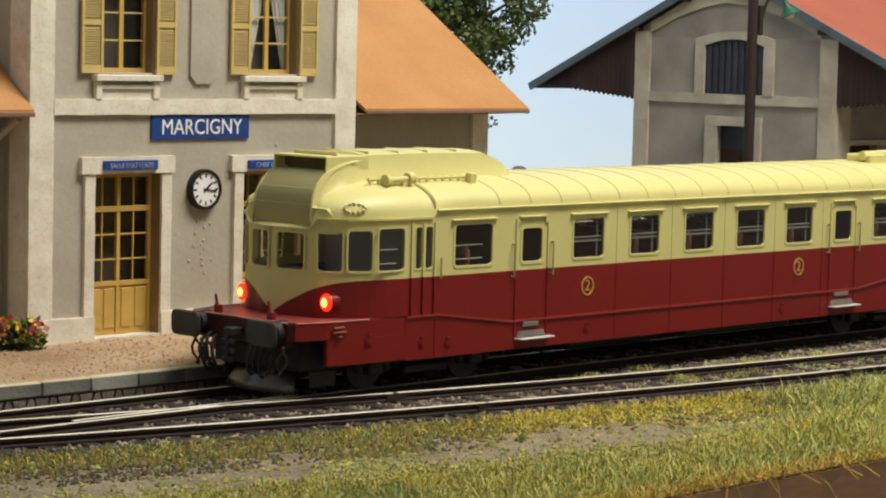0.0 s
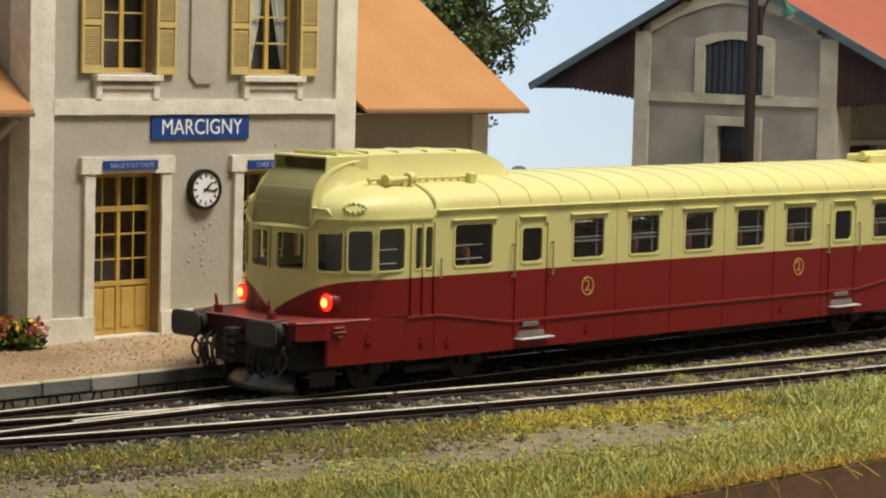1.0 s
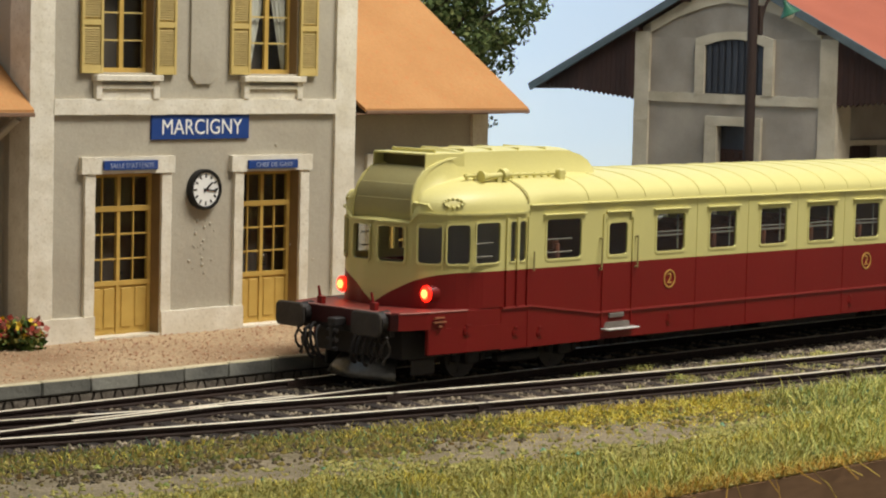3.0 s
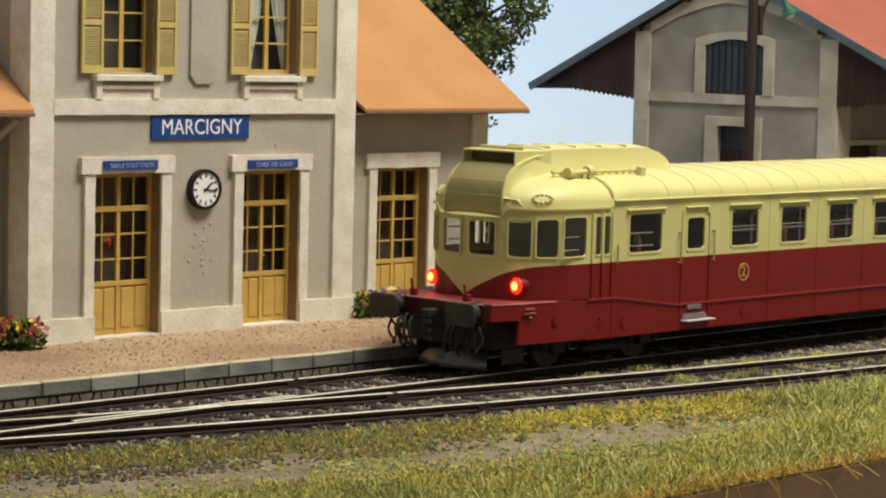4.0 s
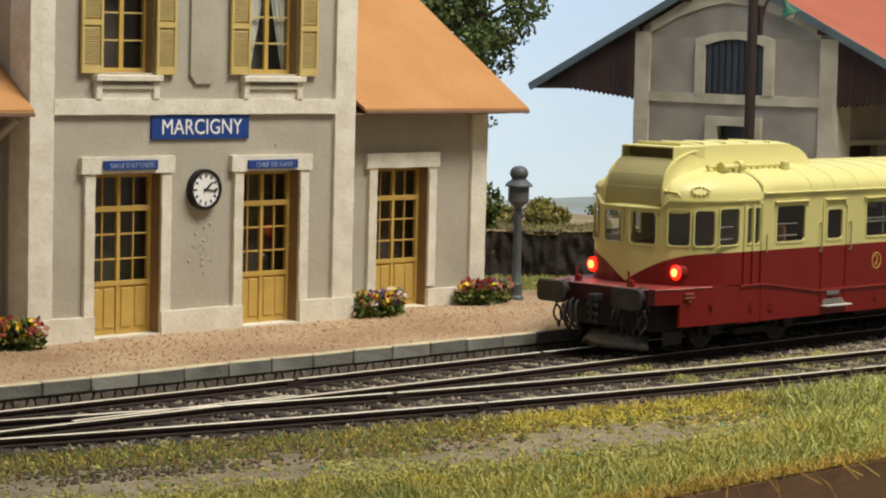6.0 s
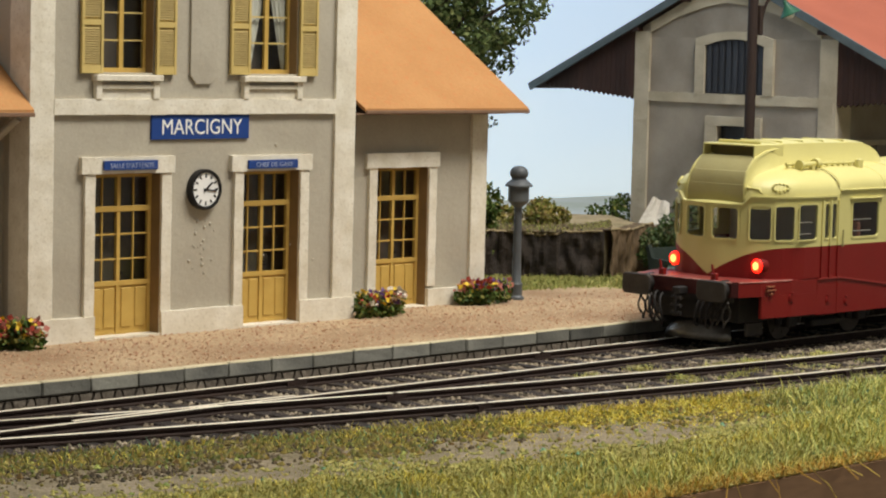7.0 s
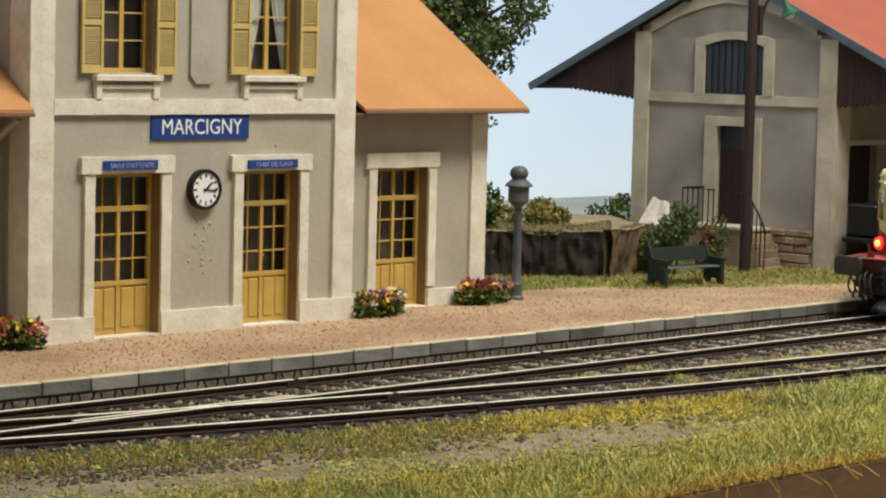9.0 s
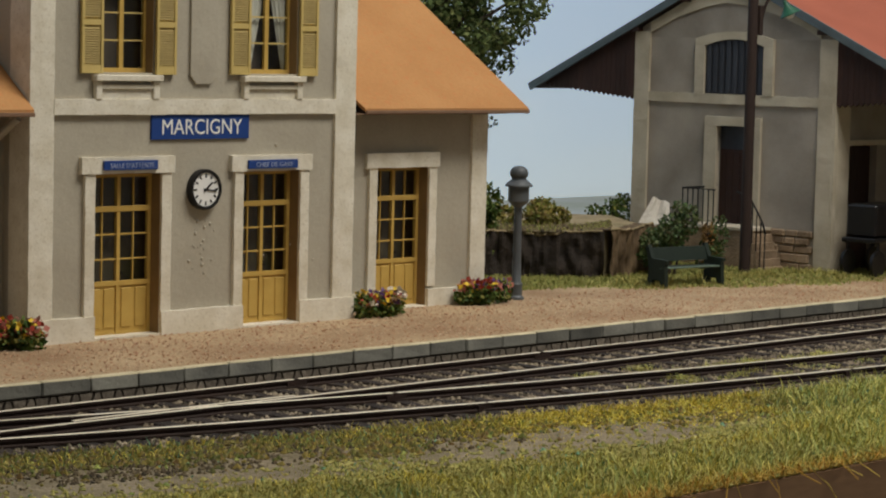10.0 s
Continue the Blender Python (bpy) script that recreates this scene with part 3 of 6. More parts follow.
            box(bm, x - 0.025, x + 0.025, sign * (HALF - 0.01), sign * (HALF + 0.03), 1.815, 2.68)
            part("cab_door_post", bm, M_CREAM, car)
        bm = bmesh.new()
        rod(bm, (3.33, sign * (HALF + 0.05), 1.78), (3.33, sign * (HALF + 0.05), 2.1), 0.015, seg=8)
        part("grab_rail", bm, M_GRILLE, car)
        # class marks: a ring with a figure
        for x, z in ((6.98, 1.455), (13.06, 1.49)):
            bm = bmesh.new()
            n = 28
            rings = [[bm.verts.new((x + r * 0.98 * math.cos(2 * math.pi * i / n), sign * yy, z + r * math.sin(2 * math.pi * i / n))) for i in range(n)] for r, yy in ((0.165, HALF), (0.165, HALF + 0.012), (0.135, HALF + 0.012), (0.135, HALF))]
            for a, b in zip(rings, rings[1:]):
                for i in range(n):
                    bm.faces.new((a[i], a[(i + 1) % n], b[(i + 1) % n], b[i]))
            bmesh.ops.recalc_face_normals(bm, faces=bm.faces)
            mark = part("class_mark", bm, M_GOLD, car, "gold ringed second class figure")
            lettering("figure", "2", 0.27, M_GOLD, mark, (x, sign * (HALF + 0.004), z), rz=0 if sign < 0 else 180, depth=0.006)
        # unreadable numbering as small bars
        for x0, x1, z in ((1.08, 1.3, 1.115), (1.06, 1.34, 1.045), (1.16, 1.24, 0.975)):
            bm = bmesh.new()
            box(bm, x0, x1, sign * 1.37, sign * (1.418 if x0 > 1.1 else 1.408), z - 0.012, z + 0.012)
            part("number_bar", bm, M_FADED, car, "small faded lettering bar")
        # round fittings along the skirt
        for x, z in ((1.80, 0.87), (2.97, 0.765), (3.57, 0.72), (7.0, 0.72), (12.57, 0.725), (16.2, 0.74)):
            bm = bmesh.new()
            rod(bm, (x, sign * (HALF - 0.02), z), (x, sign * (HALF + 0.014), z), 0.085, 0.08, 14)
            rod(bm, (x, sign * HALF, z - 0.0), (x, sign * (HALF + 0.024), z), 0.05, 0.045, 10)
            box(bm, x - 0.04, x + 0.04, sign * HALF, sign * (HALF + 0.025), z + 0.075, z + 0.1)
            part("skirt_cap", bm, M_RED, car, smooth=True)
        bm = bmesh.new()
        prism(bm, [(0.98, sign * 1.335), (1.0, sign * 1.35), (1.8, sign * 1.425), (2.66, sign * 1.43), (2.66, sign * 1.38), (1.8, sign * 1.37), (0.98, sign * 1.28)], "z", 0.52, 0.93)
        part("skirt_plate", bm, M_RED, car)
        # lamps
        lamp = bmesh.new()
        rod(lamp, (1.46, sign * 0.985, 1.462), (1.29, sign * 0.985, 1.462), 0.15, 0.125, 20)
        lp = part("tail_lamp", lamp, M_RED, car, "red tail lamp housing", smooth=True)
        lens = bmesh.new()
        bmesh.ops.create_uvsphere(lens, u_segments=16, v_segments=8, radius=0.125, matrix=Matrix.Translation((1.285, sign * 0.985, 1.462)) @ Matrix.Diagonal((0.45, 1, 1.1, 1)))
        part("lens", lens, M_LAMP, lp, "glowing red lens", smooth=True)
        core = bmesh.new()
        bmesh.ops.create_uvsphere(core, u_segments=14, v_segments=8, radius=0.066, matrix=Matrix.Translation((1.235, sign * 0.985, 1.462)) @ Matrix.Diagonal((0.4, 1, 1.1, 1)))
        part("bulb", core, M_LAMP_CORE, lp, "bright orange lamp core", smooth=True)
        # Added glowing shell that grades the orange core into the red lens.
        halo = bmesh.new()
        bmesh.ops.create_uvsphere(halo, u_segments=16, v_segments=8, radius=0.10, matrix=Matrix.Translation((1.267, sign * 0.985, 1.462)) @ Matrix.Diagonal((0.42, 1, 1.1, 1)))
        part("glow_shell", halo, M_LAMP_MID, lp, "orange-red glow shell added inside the lamp", smooth=True)
        # buffers
        b = bmesh.new()
        rod(b, (0.5, sign * 0.892, 1.05), (0.24, sign * 0.892, 1.05), 0.19, 0.17, 16)
        rod(b, (0.26, sign * 0.892, 1.05), (0.04, sign * 0.892, 1.05), 0.12, 0.12, 14)
        bf = part("buffer", b, M_BLACK, car, "dirty black buffer", smooth=True)
        head = bmesh.new()
        prism(head, [(sign * 0.892 + u, 1.05 + v) for u, v in round_rect(0.67, 0.40, 0.10)], "x", 0.0, 0.07)
        bmesh.ops.bevel(head, geom=[e for e in head.edges if abs(e.verts[0].co.x - e.verts[1].co.x) < 1e-5], offset=0.02, segments=1, affect="EDGES")
        part("buffer_head", head, M_BUFFER, bf, "worn grey buffer plate")
        # lamp bracket on the deck
        br = bmesh.new()
        box(br, 0.42, 0.52, sign * 0.62 - 0.06, sign * 0.62 + 0.06, 1.21, 1.34, 0.01)
        rod(br, (0.46, sign * 0.62 + 0.02, 1.32), (0.46, sign * 0.62 + 0.06, 1.5), 0.028, 0.02, 8)
        part("lamp_bracket", br, M_RED, car)
        # air hoses
        for y, rr in ((0.72, 0.20), (0.84, 0.17), (1.0, 0.2)):
            hs = bmesh.new()
            tube(hs, [(0.36 + 0.05 * math.sin(3 * a), sign * (y + 0.04 * math.cos(a)) + 0.06 * math.sin(a), 0.60 + rr * 1.15 * math.cos(a)) for a in (2 * math.pi * i / 14 for i in range(15))], 0.022)
            part("jumper_cable", hs, M_BUFFER, car, "dark looped jumper cable", smooth=True)
        for y, dz in ((0.42, 0), (0.55, 0.03), (0.68, -0.03)):
            hs = bmesh.new()
            tube(hs, [(0.32 - 0.14 * math.sin(math.pi * i / 10), sign * (y + 0.05 * math.cos(math.pi * i / 10)), 0.62 + dz + 0.26 * math.cos(math.pi * i / 10)) for i in range(11)], 0.026)
            part("air_hose", hs, M_BLACK, car, "black rubber air hose", smooth=True)
    # deck over the buffers
    bm = bmesh.new()
    half = [(0.36, 0.0), (0.36, 1.10), (0.44, 1.21), (0.95, 1.34), (1.8, 1.42), (2.66, 1.425)]
    prism(bm, [(x, -y) for x, y in half] + [(x, y) for x, y in half[::-1][:-1]], "z", 0.93, 1.215)
    bmesh.ops.bevel(bm, geom=[e for e in bm.edges if e.verts[0].co.z > 1.2 and e.verts[1].co.z > 1.2], offset=0.025, segments=2, affect="EDGES")
    bm.normal_update()
    # Top faces take the dusty red, forward faces a darker red.
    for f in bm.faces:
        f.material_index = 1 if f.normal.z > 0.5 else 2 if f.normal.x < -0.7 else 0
    part("front_deck", bm, [M_RED, M_DECK, M_DARK_FRONT], car, "red front platform above the buffers")
    # Dusty bead; its pale colour also carries the highlight along the deck edge.
    bm = bmesh.new()
    tube(bm, [(0.37, -1.10, 1.205), (0.365, 0.0, 1.207), (0.37, 1.10, 1.205)], 0.014, 6)
    part("deck_edge", bm, M_DUSTY_HIGHLIGHT, car, "dusty edge of the front platform with its highlight painted in", smooth=True)
    for sign in (-1, 1):
        bm = bmesh.new()
        tube(bm, [(0.46, sign * 1.215, 1.205), (0.95, sign * 1.34, 1.206), (1.8, sign * 1.42, 1.206)], 0.012, 6)
        part("deck_edge", bm, M_DUSTY_HIGHLIGHT, car, smooth=True)
    # roof with its seams
    part("roof", roof_mesh(), M_CREAM, car, "pale cream ribbed roof", smooth=True)
    bm = bmesh.new()
    n = 20
    ring = []
    for xo, lift in ((-0.025, 0), (-0.012, 0.014), (0.012, 0.014), (0.025, 0)):
        row = []
        for i in range(n + 1):
            y = HALF * 1.003 * math.cos(math.pi * i / n)
            yy, z = roof_point(y, lift)
            row.append(bm.verts.new((xo, yy * (1 + lift * 0.5), z)))
        ring.append(row)
    for a, b in zip(ring, ring[1:]):
        for i in range(n):
            bm.faces.new((a[i], a[i + 1], b[i + 1], b[i]))
    bmesh.ops.recalc_face_normals(bm, faces=bm.faces)
    seam = data("roof_seam", bm, M_CREAM, True)
    for x in [3.23] + [4.73 + 0.763 * i for i in range(20)]:
        part("roof_seam", seam, None, car, at=(x, 0, 0))
    for sign in (-1, 1):
        bm = bmesh.new()
        box(bm, 3.25, CAR_END, sign * (HALF - 0.02), sign * (HALF + 0.045), 2.85, 2.885, 0.01)
        part("gutter", bm, M_CREAM, car)
        bm = bmesh.new()
        pts = [(x, y) for x, y in half_plan() if x < 3.24 and (y > 0.8 or y < 0.68)]
        for (x0, y0), (x1, y1) in zip(pts, pts[1:]):
            vs = [bm.verts.new((x + o * (-1 if y < 1.2 else -0.2), sign * (y + o), brow(x, y) + z)) for z in (-0.03, 0.005) for (x, y), o in (((x0, y0), -0.01), ((x1, y1), -0.01), ((x1, y1), 0.035), ((x0, y0), 0.035))]
            for q in ((0, 1, 2, 3), (4, 5, 6, 7), (2, 3, 7, 6)):
                bm.faces.new([vs[i] for i in q])
        bmesh.ops.recalc_face_normals(bm, faces=bm.faces)
        part("cab_gutter", bm, M_CREAM, car)
    # hood
    hd = part("radiator_hood", hood_mesh(), M_CREAM, car, "raised cream radiator housing", smooth=True)
    part("grille", grille_mesh(), M_GRILLE, hd, "olive grey slatted front panel", smooth=True)
    # The slot's inner shade is put into this darker olive plate.
    boxed("slot_back", (1.80, 1.86, -0.6, 0.6, 3.44, 3.68), M_GRILLE_DARK, hd, "shaded air slot")
    bm = bmesh.new()
    box(bm, 1.575, 2.5, -0.60, 0.60, 3.675, 3.712, 0.012)
    part("slot_lid", bm, M_CREAM, hd)
    for i in range(5):
        boxed("lid_rib", (1.9 + i * 0.68, 1.94 + i * 0.68, -0.5, 0.5, 3.71, 3.775), M_CREAM, hd, bevel=0.01)
    for sign in (-1, 1):
        bm = bmesh.new()
        prism(bm, [(1.585, 3.695), (2.5, 3.695), (2.5, 3.4), (1.57, 3.42)], "y", sign * 0.588, sign * 0.612)
        part("duct_side", bm, M_CREAM, hd)
        # thick rim from the slot down to the windscreen
        bm = bmesh.new()
        rim = [(2.2, 3.64, 0.60), (1.9, 3.585, 0.61), (1.68, 3.51, 0.615), (1.52, 3.425, 0.62), (1.39, 3.31, 0.63), (1.30, 3.18, 0.64), (1.245, 3.04, 0.65), (1.22, 2.90, 0.66), (1.21, 2.76, 0.67), (1.22, 2.62, 0.68)]
        for (x0, z0, w0), (x1, z1, w1) in zip(rim, rim[1:]):
            vs = [bm.verts.new((x + dx, sign * (w + o), z)) for dx, o in ((-0.02, 0.0), (-0.015, 0.035), (0.10, 0.045), (0.10, 0.0)) for x, z, w in ((x0, z0, w0), (x1, z1, w1))]
            for q in ((0, 1, 3, 2), (2, 3, 5, 4), (0, 1, 7, 6)):
                bm.faces.new([vs[i] for i in q])
        bmesh.ops.remove_doubles(bm, verts=bm.verts, dist=1e-4)
        bmesh.ops.recalc_face_normals(bm, faces=bm.faces)
        part("hood_rim", bm, M_CREAM, hd, smooth=True)
        # scoop over the windscreen corner
        bm = bmesh.new()
        va = [bm.verts.new((x, sign * y, z)) for x, y, z in ((1.205, 0.71, 2.93), (1.285, 0.95, 2.91), (1.424, 1.06, 2.735), (1.215, 0.74, 2.67))]
        vb = [bm.verts.new((x, sign * y, z)) for x, y, z in ((1.95, 0.71, 3.16), (2.0, 0.92, 3.06), (1.85, 1.0, 2.88), (1.8, 0.72, 2.72))]
        for i in range(4):
            bm.faces.new((va[i], va[(i + 1) % 4], vb[(i + 1) % 4], vb[i]))
        mouth = bm.faces.new(va)
        bmesh.ops.recalc_face_normals(bm, faces=bm.faces)
        if mouth.normal.x > 0:
            bmesh.ops.reverse_faces(bm, faces=bm.faces)
        bm.normal_update()
        bmesh.ops.inset_individual(bm, faces=[mouth], thickness=0.014, depth=-0.05)
        # Shade inside the mouth is painted on its inset face.
        mouth.material_index = 1
        part("scoop", bm, [M_CREAM, M_GRILLE_DARK], hd, "small cream air scoop")
        # rail, horns and box along the foot of the hood
        bm = bmesh.new()
        rod(bm, (2.25, sign * 0.86, 3.345), (4.75, sign * 0.86, 3.345), 0.03, seg=8)
        for i in range(14):
            xx = 2.3 + i * 0.185
            box(bm, xx - 0.02, xx + 0.02, sign * 0.86 - 0.02, sign * 0.86 + 0.02, 3.28, 3.378)
        part("roof_rail", bm, M_CREAM, car)
        bm = bmesh.new()
        rod(bm, (2.62, sign * 0.97, 3.33), (3.05, sign * 0.97, 3.35), 0.05, 0.05, 12)
        rod(bm, (2.52, sign * 0.97, 3.33), (2.66, sign * 0.97, 3.335), 0.10, 0.06, 14)
        rod(bm, (3.02, sign * 0.97, 3.35), (3.14, sign * 0.97, 3.36), 0.10, 0.10, 14)
        box(bm, 2.9, 3.0, sign * 0.97 - 0.04, sign * 0.97 + 0.04, 3.2, 3.34)
        part("horn", bm, M_CREAM, car, "cream roof horn", smooth=True)
        bm = bmesh.new()
        box(bm, 4.42, 4.58, sign * 0.97 - 0.06, sign * 0.97 + 0.06, 3.2, 3.42, 0.02)
        part("roof_box", bm, M_CREAM, car)
        # oval wreath of bumps on the cab dome
        for i in range(12):
            a = 2 * math.pi * i / 12
            y0, lat = 1.215 + 0.085 * math.cos(a), radians(13.5 + 6.5 * math.sin(a))
            c, s = math.cos(lat) ** 0.8, math.sin(lat) ** 0.85
            bm = bmesh.new()
            bmesh.ops.create_icosphere(bm, subdivisions=1, radius=0.036)
            part("wreath_stud", bm, M_CREAM, car, smooth=True, at=(2.9 + (nose_x(y0) - 2.9) * c, sign * y0 * c * 1.01, 2.77 + 0.575 * s))
    # roof ventilator further back
    for x in (16.6,):
        bm = bmesh.new()
        box(bm, x, x + 0.55, -0.55, 0.05, 3.3, 3.5, 0.03)
        rod(bm, (x - 0.1, -0.4, 3.47), (x + 0.75, -0.4, 3.49), 0.09, 0.09, 14)
        part("roof_vent", bm, M_CREAM, car, "cream roof ventilator", smooth=True)
    # couplings, beam, snow plough
    bm = bmesh.new()
    box(bm, 0.38, 0.5, -1.08, 1.08, 0.82, 0.94, 0.01)
    part("buffer_beam", bm, M_BLACK, car)
    bm = bmesh.new()
    box(bm, 0.1, 0.5, -0.09, 0.09, 0.92, 1.06, 0.02)
    rod(bm, (0.14, 0, 0.96), (0.14, 0, 0.55), 0.05, 0.05, 10)
    for z in (0.85, 0.7, 0.56):
        rod(bm, (0.14, -0.11, z), (0.14, 0.11, z), 0.04, 0.04, 10)
    part("coupling", bm, M_BLACK, car, "black screw coupling", smooth=True)
    bm = bmesh.new()
    rows = [(0.72, 0.42, 0.62), (0.62, 0.30, 0.70), (0.55, 0.18, 0.76), (0.50, 0.06, 0.80)]
    grid = [[bm.verts.new((x + 0.3 * abs(v) ** 1.8, w * v, z)) for v in (-1, -0.8, -0.5, -0.15, 0, 0.15, 0.5, 0.8, 1)] for x, z, w in rows]
    for a, b in zip(grid, grid[1:]):
        for i in range(8):
            bm.faces.new((a[i], a[i + 1], b[i + 1], b[i]))
    bmesh.ops.recalc_face_normals(bm, faces=bm.faces)
    thick(part("snow_plough", bm, M_PLOUGH, car, "grey curved snow plough", smooth=True), 0.03)
    for sign in (-1, 1):
        boxed("guard_plate", (0.95, 1.5, sign * 0.98, sign * 1.02, 0.14, 0.42), M_BUFFER, car, "dark guard plate before the wheels", bevel=0.03)
    bm = bmesh.new()
    box(bm, 0.75, 2.1, -1.0, 1.0, 0.42, 0.9)
    part("underframe", bm, M_BLACK, car)
    # floor, seats and partitions inside
    boxed("floor", (1.5, CAR_END - 0.1, -1.3, 1.3, 0.85, 1.0), M_INSIDE, car)
    boxed("end_wall", (CAR_END - 0.03, CAR_END - 0.005, -1.41, 1.41, 0.5, 2.87), M_RED, car)
    boxed("console", (1.34, 1.6, -0.7, 0.7, 1.3, 1.93), M_INSIDE, car, "dark driver's console", bevel=0.03)
    for x in (3.4, 5.05, 6.1, 13.95, 15.2, CAR_END - 0.15):
        boxed("partition", (x, x + 0.05, -1.3, 1.3, 1.0, 2.85 if x < 19 else 3.28), M_CABIN if x < 4 else M_PANEL, car, "pale cab wall" if x < 4 else "brown inner partition")
    bm = bmesh.new()
    box(bm, -0.35, 0.35, -0.5, 0.5, 0, 0.18, 0.03)
    box(bm, -0.05, 0.06, -0.5, 0.5, 0.1, 0.95, 0.03)
    box(bm, -0.07, 0.08, -0.45, 0.45, 0.82, 1.02, 0.03)
    seat = data("seat", bm, M_SEAT)
    for i, x in enumerate((4.2, 6.75, 7.75, 8.5, 9.3, 10.0, 10.9, 11.5, 12.3, 13.1, 15.9, 16.7, 17.4, 18.2, 19.0)):
        for y in (-0.75, 0.75):
            part("seat", seat, None, car, at=(x, y, 1.25))
    # bogies: frame, axle boxes, springs
    for cx in (3.45, 16.6):
        fr = bmesh.new()
        for y in (-1.0, 1.0):
            box(fr, cx - 1.6, cx + 1.6, y - 0.07, y + 0.07, 0.42, 0.6, 0.02)
            for dx in (-1.15, 1.15):
                box(fr, cx + dx - 0.16, cx + dx + 0.16, y - 0.12, y + 0.12, 0.26, 0.56, 0.03)
                rod(fr, (cx + dx - 0.3, y, 0.3), (cx + dx - 0.3, y, 0.5), 0.07, seg=8)
                rod(fr, (cx + dx + 0.3, y, 0.3), (cx + dx + 0.3, y, 0.5), 0.07, seg=8)
            box(fr, cx - 0.5, cx + 0.5, y - 0.1, y + 0.1, 0.22, 0.36, 0.03)
        box(fr, cx - 0.4, cx + 0.4, -1.0, 1.0, 0.4, 0.75)
        part("bogie", fr, M_BLACK, car, "dark bogie frame with springs")
    boxed("fuel_tank", (7.0, 9.4, -1.0, 1.0, 0.3, 0.85), M_BLACK, car, "black tank under the floor", bevel=0.08)
    boxed("engine_pan", (10.2, 13.4, -1.05, 1.05, 0.32, 0.85), M_BLACK, car, "black casing under the floor", bevel=0.05)
    # wheelsets turn on their axles
    ws = bmesh.new()
    rod(ws, (0, -1.0, 0), (0, 1.0, 0), 0.07, seg=10)
    for y in (-0.755, 0.755):
        rod(ws, (0, y - 0.06, 0), (0, y + 0.06, 0), 0.39, 0.39, 28)
        rod(ws, (0, y - 0.075, 0), (0, y + 0.075, 0), 0.16, 0.16, 14)
        for i in range(6):
            a = math.pi * i / 3
            rod(ws, (0.27 * math.cos(a), y - 0.07, 0.27 * math.sin(a)), (0.27 * math.cos(a), y + 0.07, 0.27 * math.sin(a)), 0.05, seg=8)
    ws_mesh = data("wheelset", ws, M_BUFFER, True)
    sets = []
    for x in (2.3, 4.6, 15.45, 17.75):
        sets.append(part("wheelset", ws_mesh, None, car, "worn steel wheelset", at=(x, 0, 0.39)))
    return car, sets


M_PLOUGH = material("rubbed_plough_steel", lin(120, 116, 108), 0.32, lin(60, 56, 52), 0.7, 2.2, 0.1, 30, 0.08, 20, metal=0.7)
M_DUSTY_HIGHLIGHT = material("dusty_edge_highlight", lin(196, 148, 136), 0.6, lin(150, 70, 60), 0.7, 2.5)
M_DARK_FRONT = material("dark_front_red", lin(74, 20, 17), 0.6, lin(40, 22, 19), 0.7, 2.0, 0.12, 30, 0.1, 24)
M_CABIN = material("pale_grey_cabin", lin(196, 196, 190), 0.7, lin(176, 174, 166), 0.5, 1.0)
M_PANEL = material("brown_panelling", lin(150, 118, 90), 0.7, lin(126, 96, 72), 0.5, 1.5)
M_BAR = material("dull_window_metal", lin(150, 142, 128), 0.5, lin(120, 112, 100), 0.5, 3.0, metal=0.4)
M_WELL = material("grey_step_paint", lin(124, 116, 108), 0.6, lin(96, 88, 80), 0.5, 3.0)
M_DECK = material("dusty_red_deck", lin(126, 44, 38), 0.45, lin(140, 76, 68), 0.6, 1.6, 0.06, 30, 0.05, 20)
M_RIB = material("red_rib_highlight", lin(146, 50, 44), 0.45, lin(128, 40, 35), 0.5, 2.0)
M_FADED = material("faded_lettering", lin(158, 96, 66), 0.6)
M_GOLD = material("gold_lettering", lin(182, 138, 70), 0.55, lin(190, 146, 70), 0.4, 4.0, 0.05, 30, 0.02, 30)
M_LAMP = glow("red_lamp_glow", (1.0, 0.012, 0.004, 1), 4.0)
M_LAMP_MID = glow("orange_red_mid_glow", (1.0, 0.05, 0.012, 1), 5.0)
M_LAMP_CORE = glow("orange_lamp_core", (1.0, 0.22, 0.05, 1), 6.0)
M_GRILLE_DARK = material("shaded_olive", lin(110, 100, 58), 0.8, lin(94, 84, 50), 0.5, 2.0)
M_SEAT = material("grey_brown_seat", lin(150, 96, 72), 0.8, lin(122, 76, 56), 0.5, 2.0)
railcar, wheelsets = build_railcar()

# ---- station building ----
FY = 5.22       # main front
AY = 5.9        # wings, set back
CX = -0.87      # middle of the main front


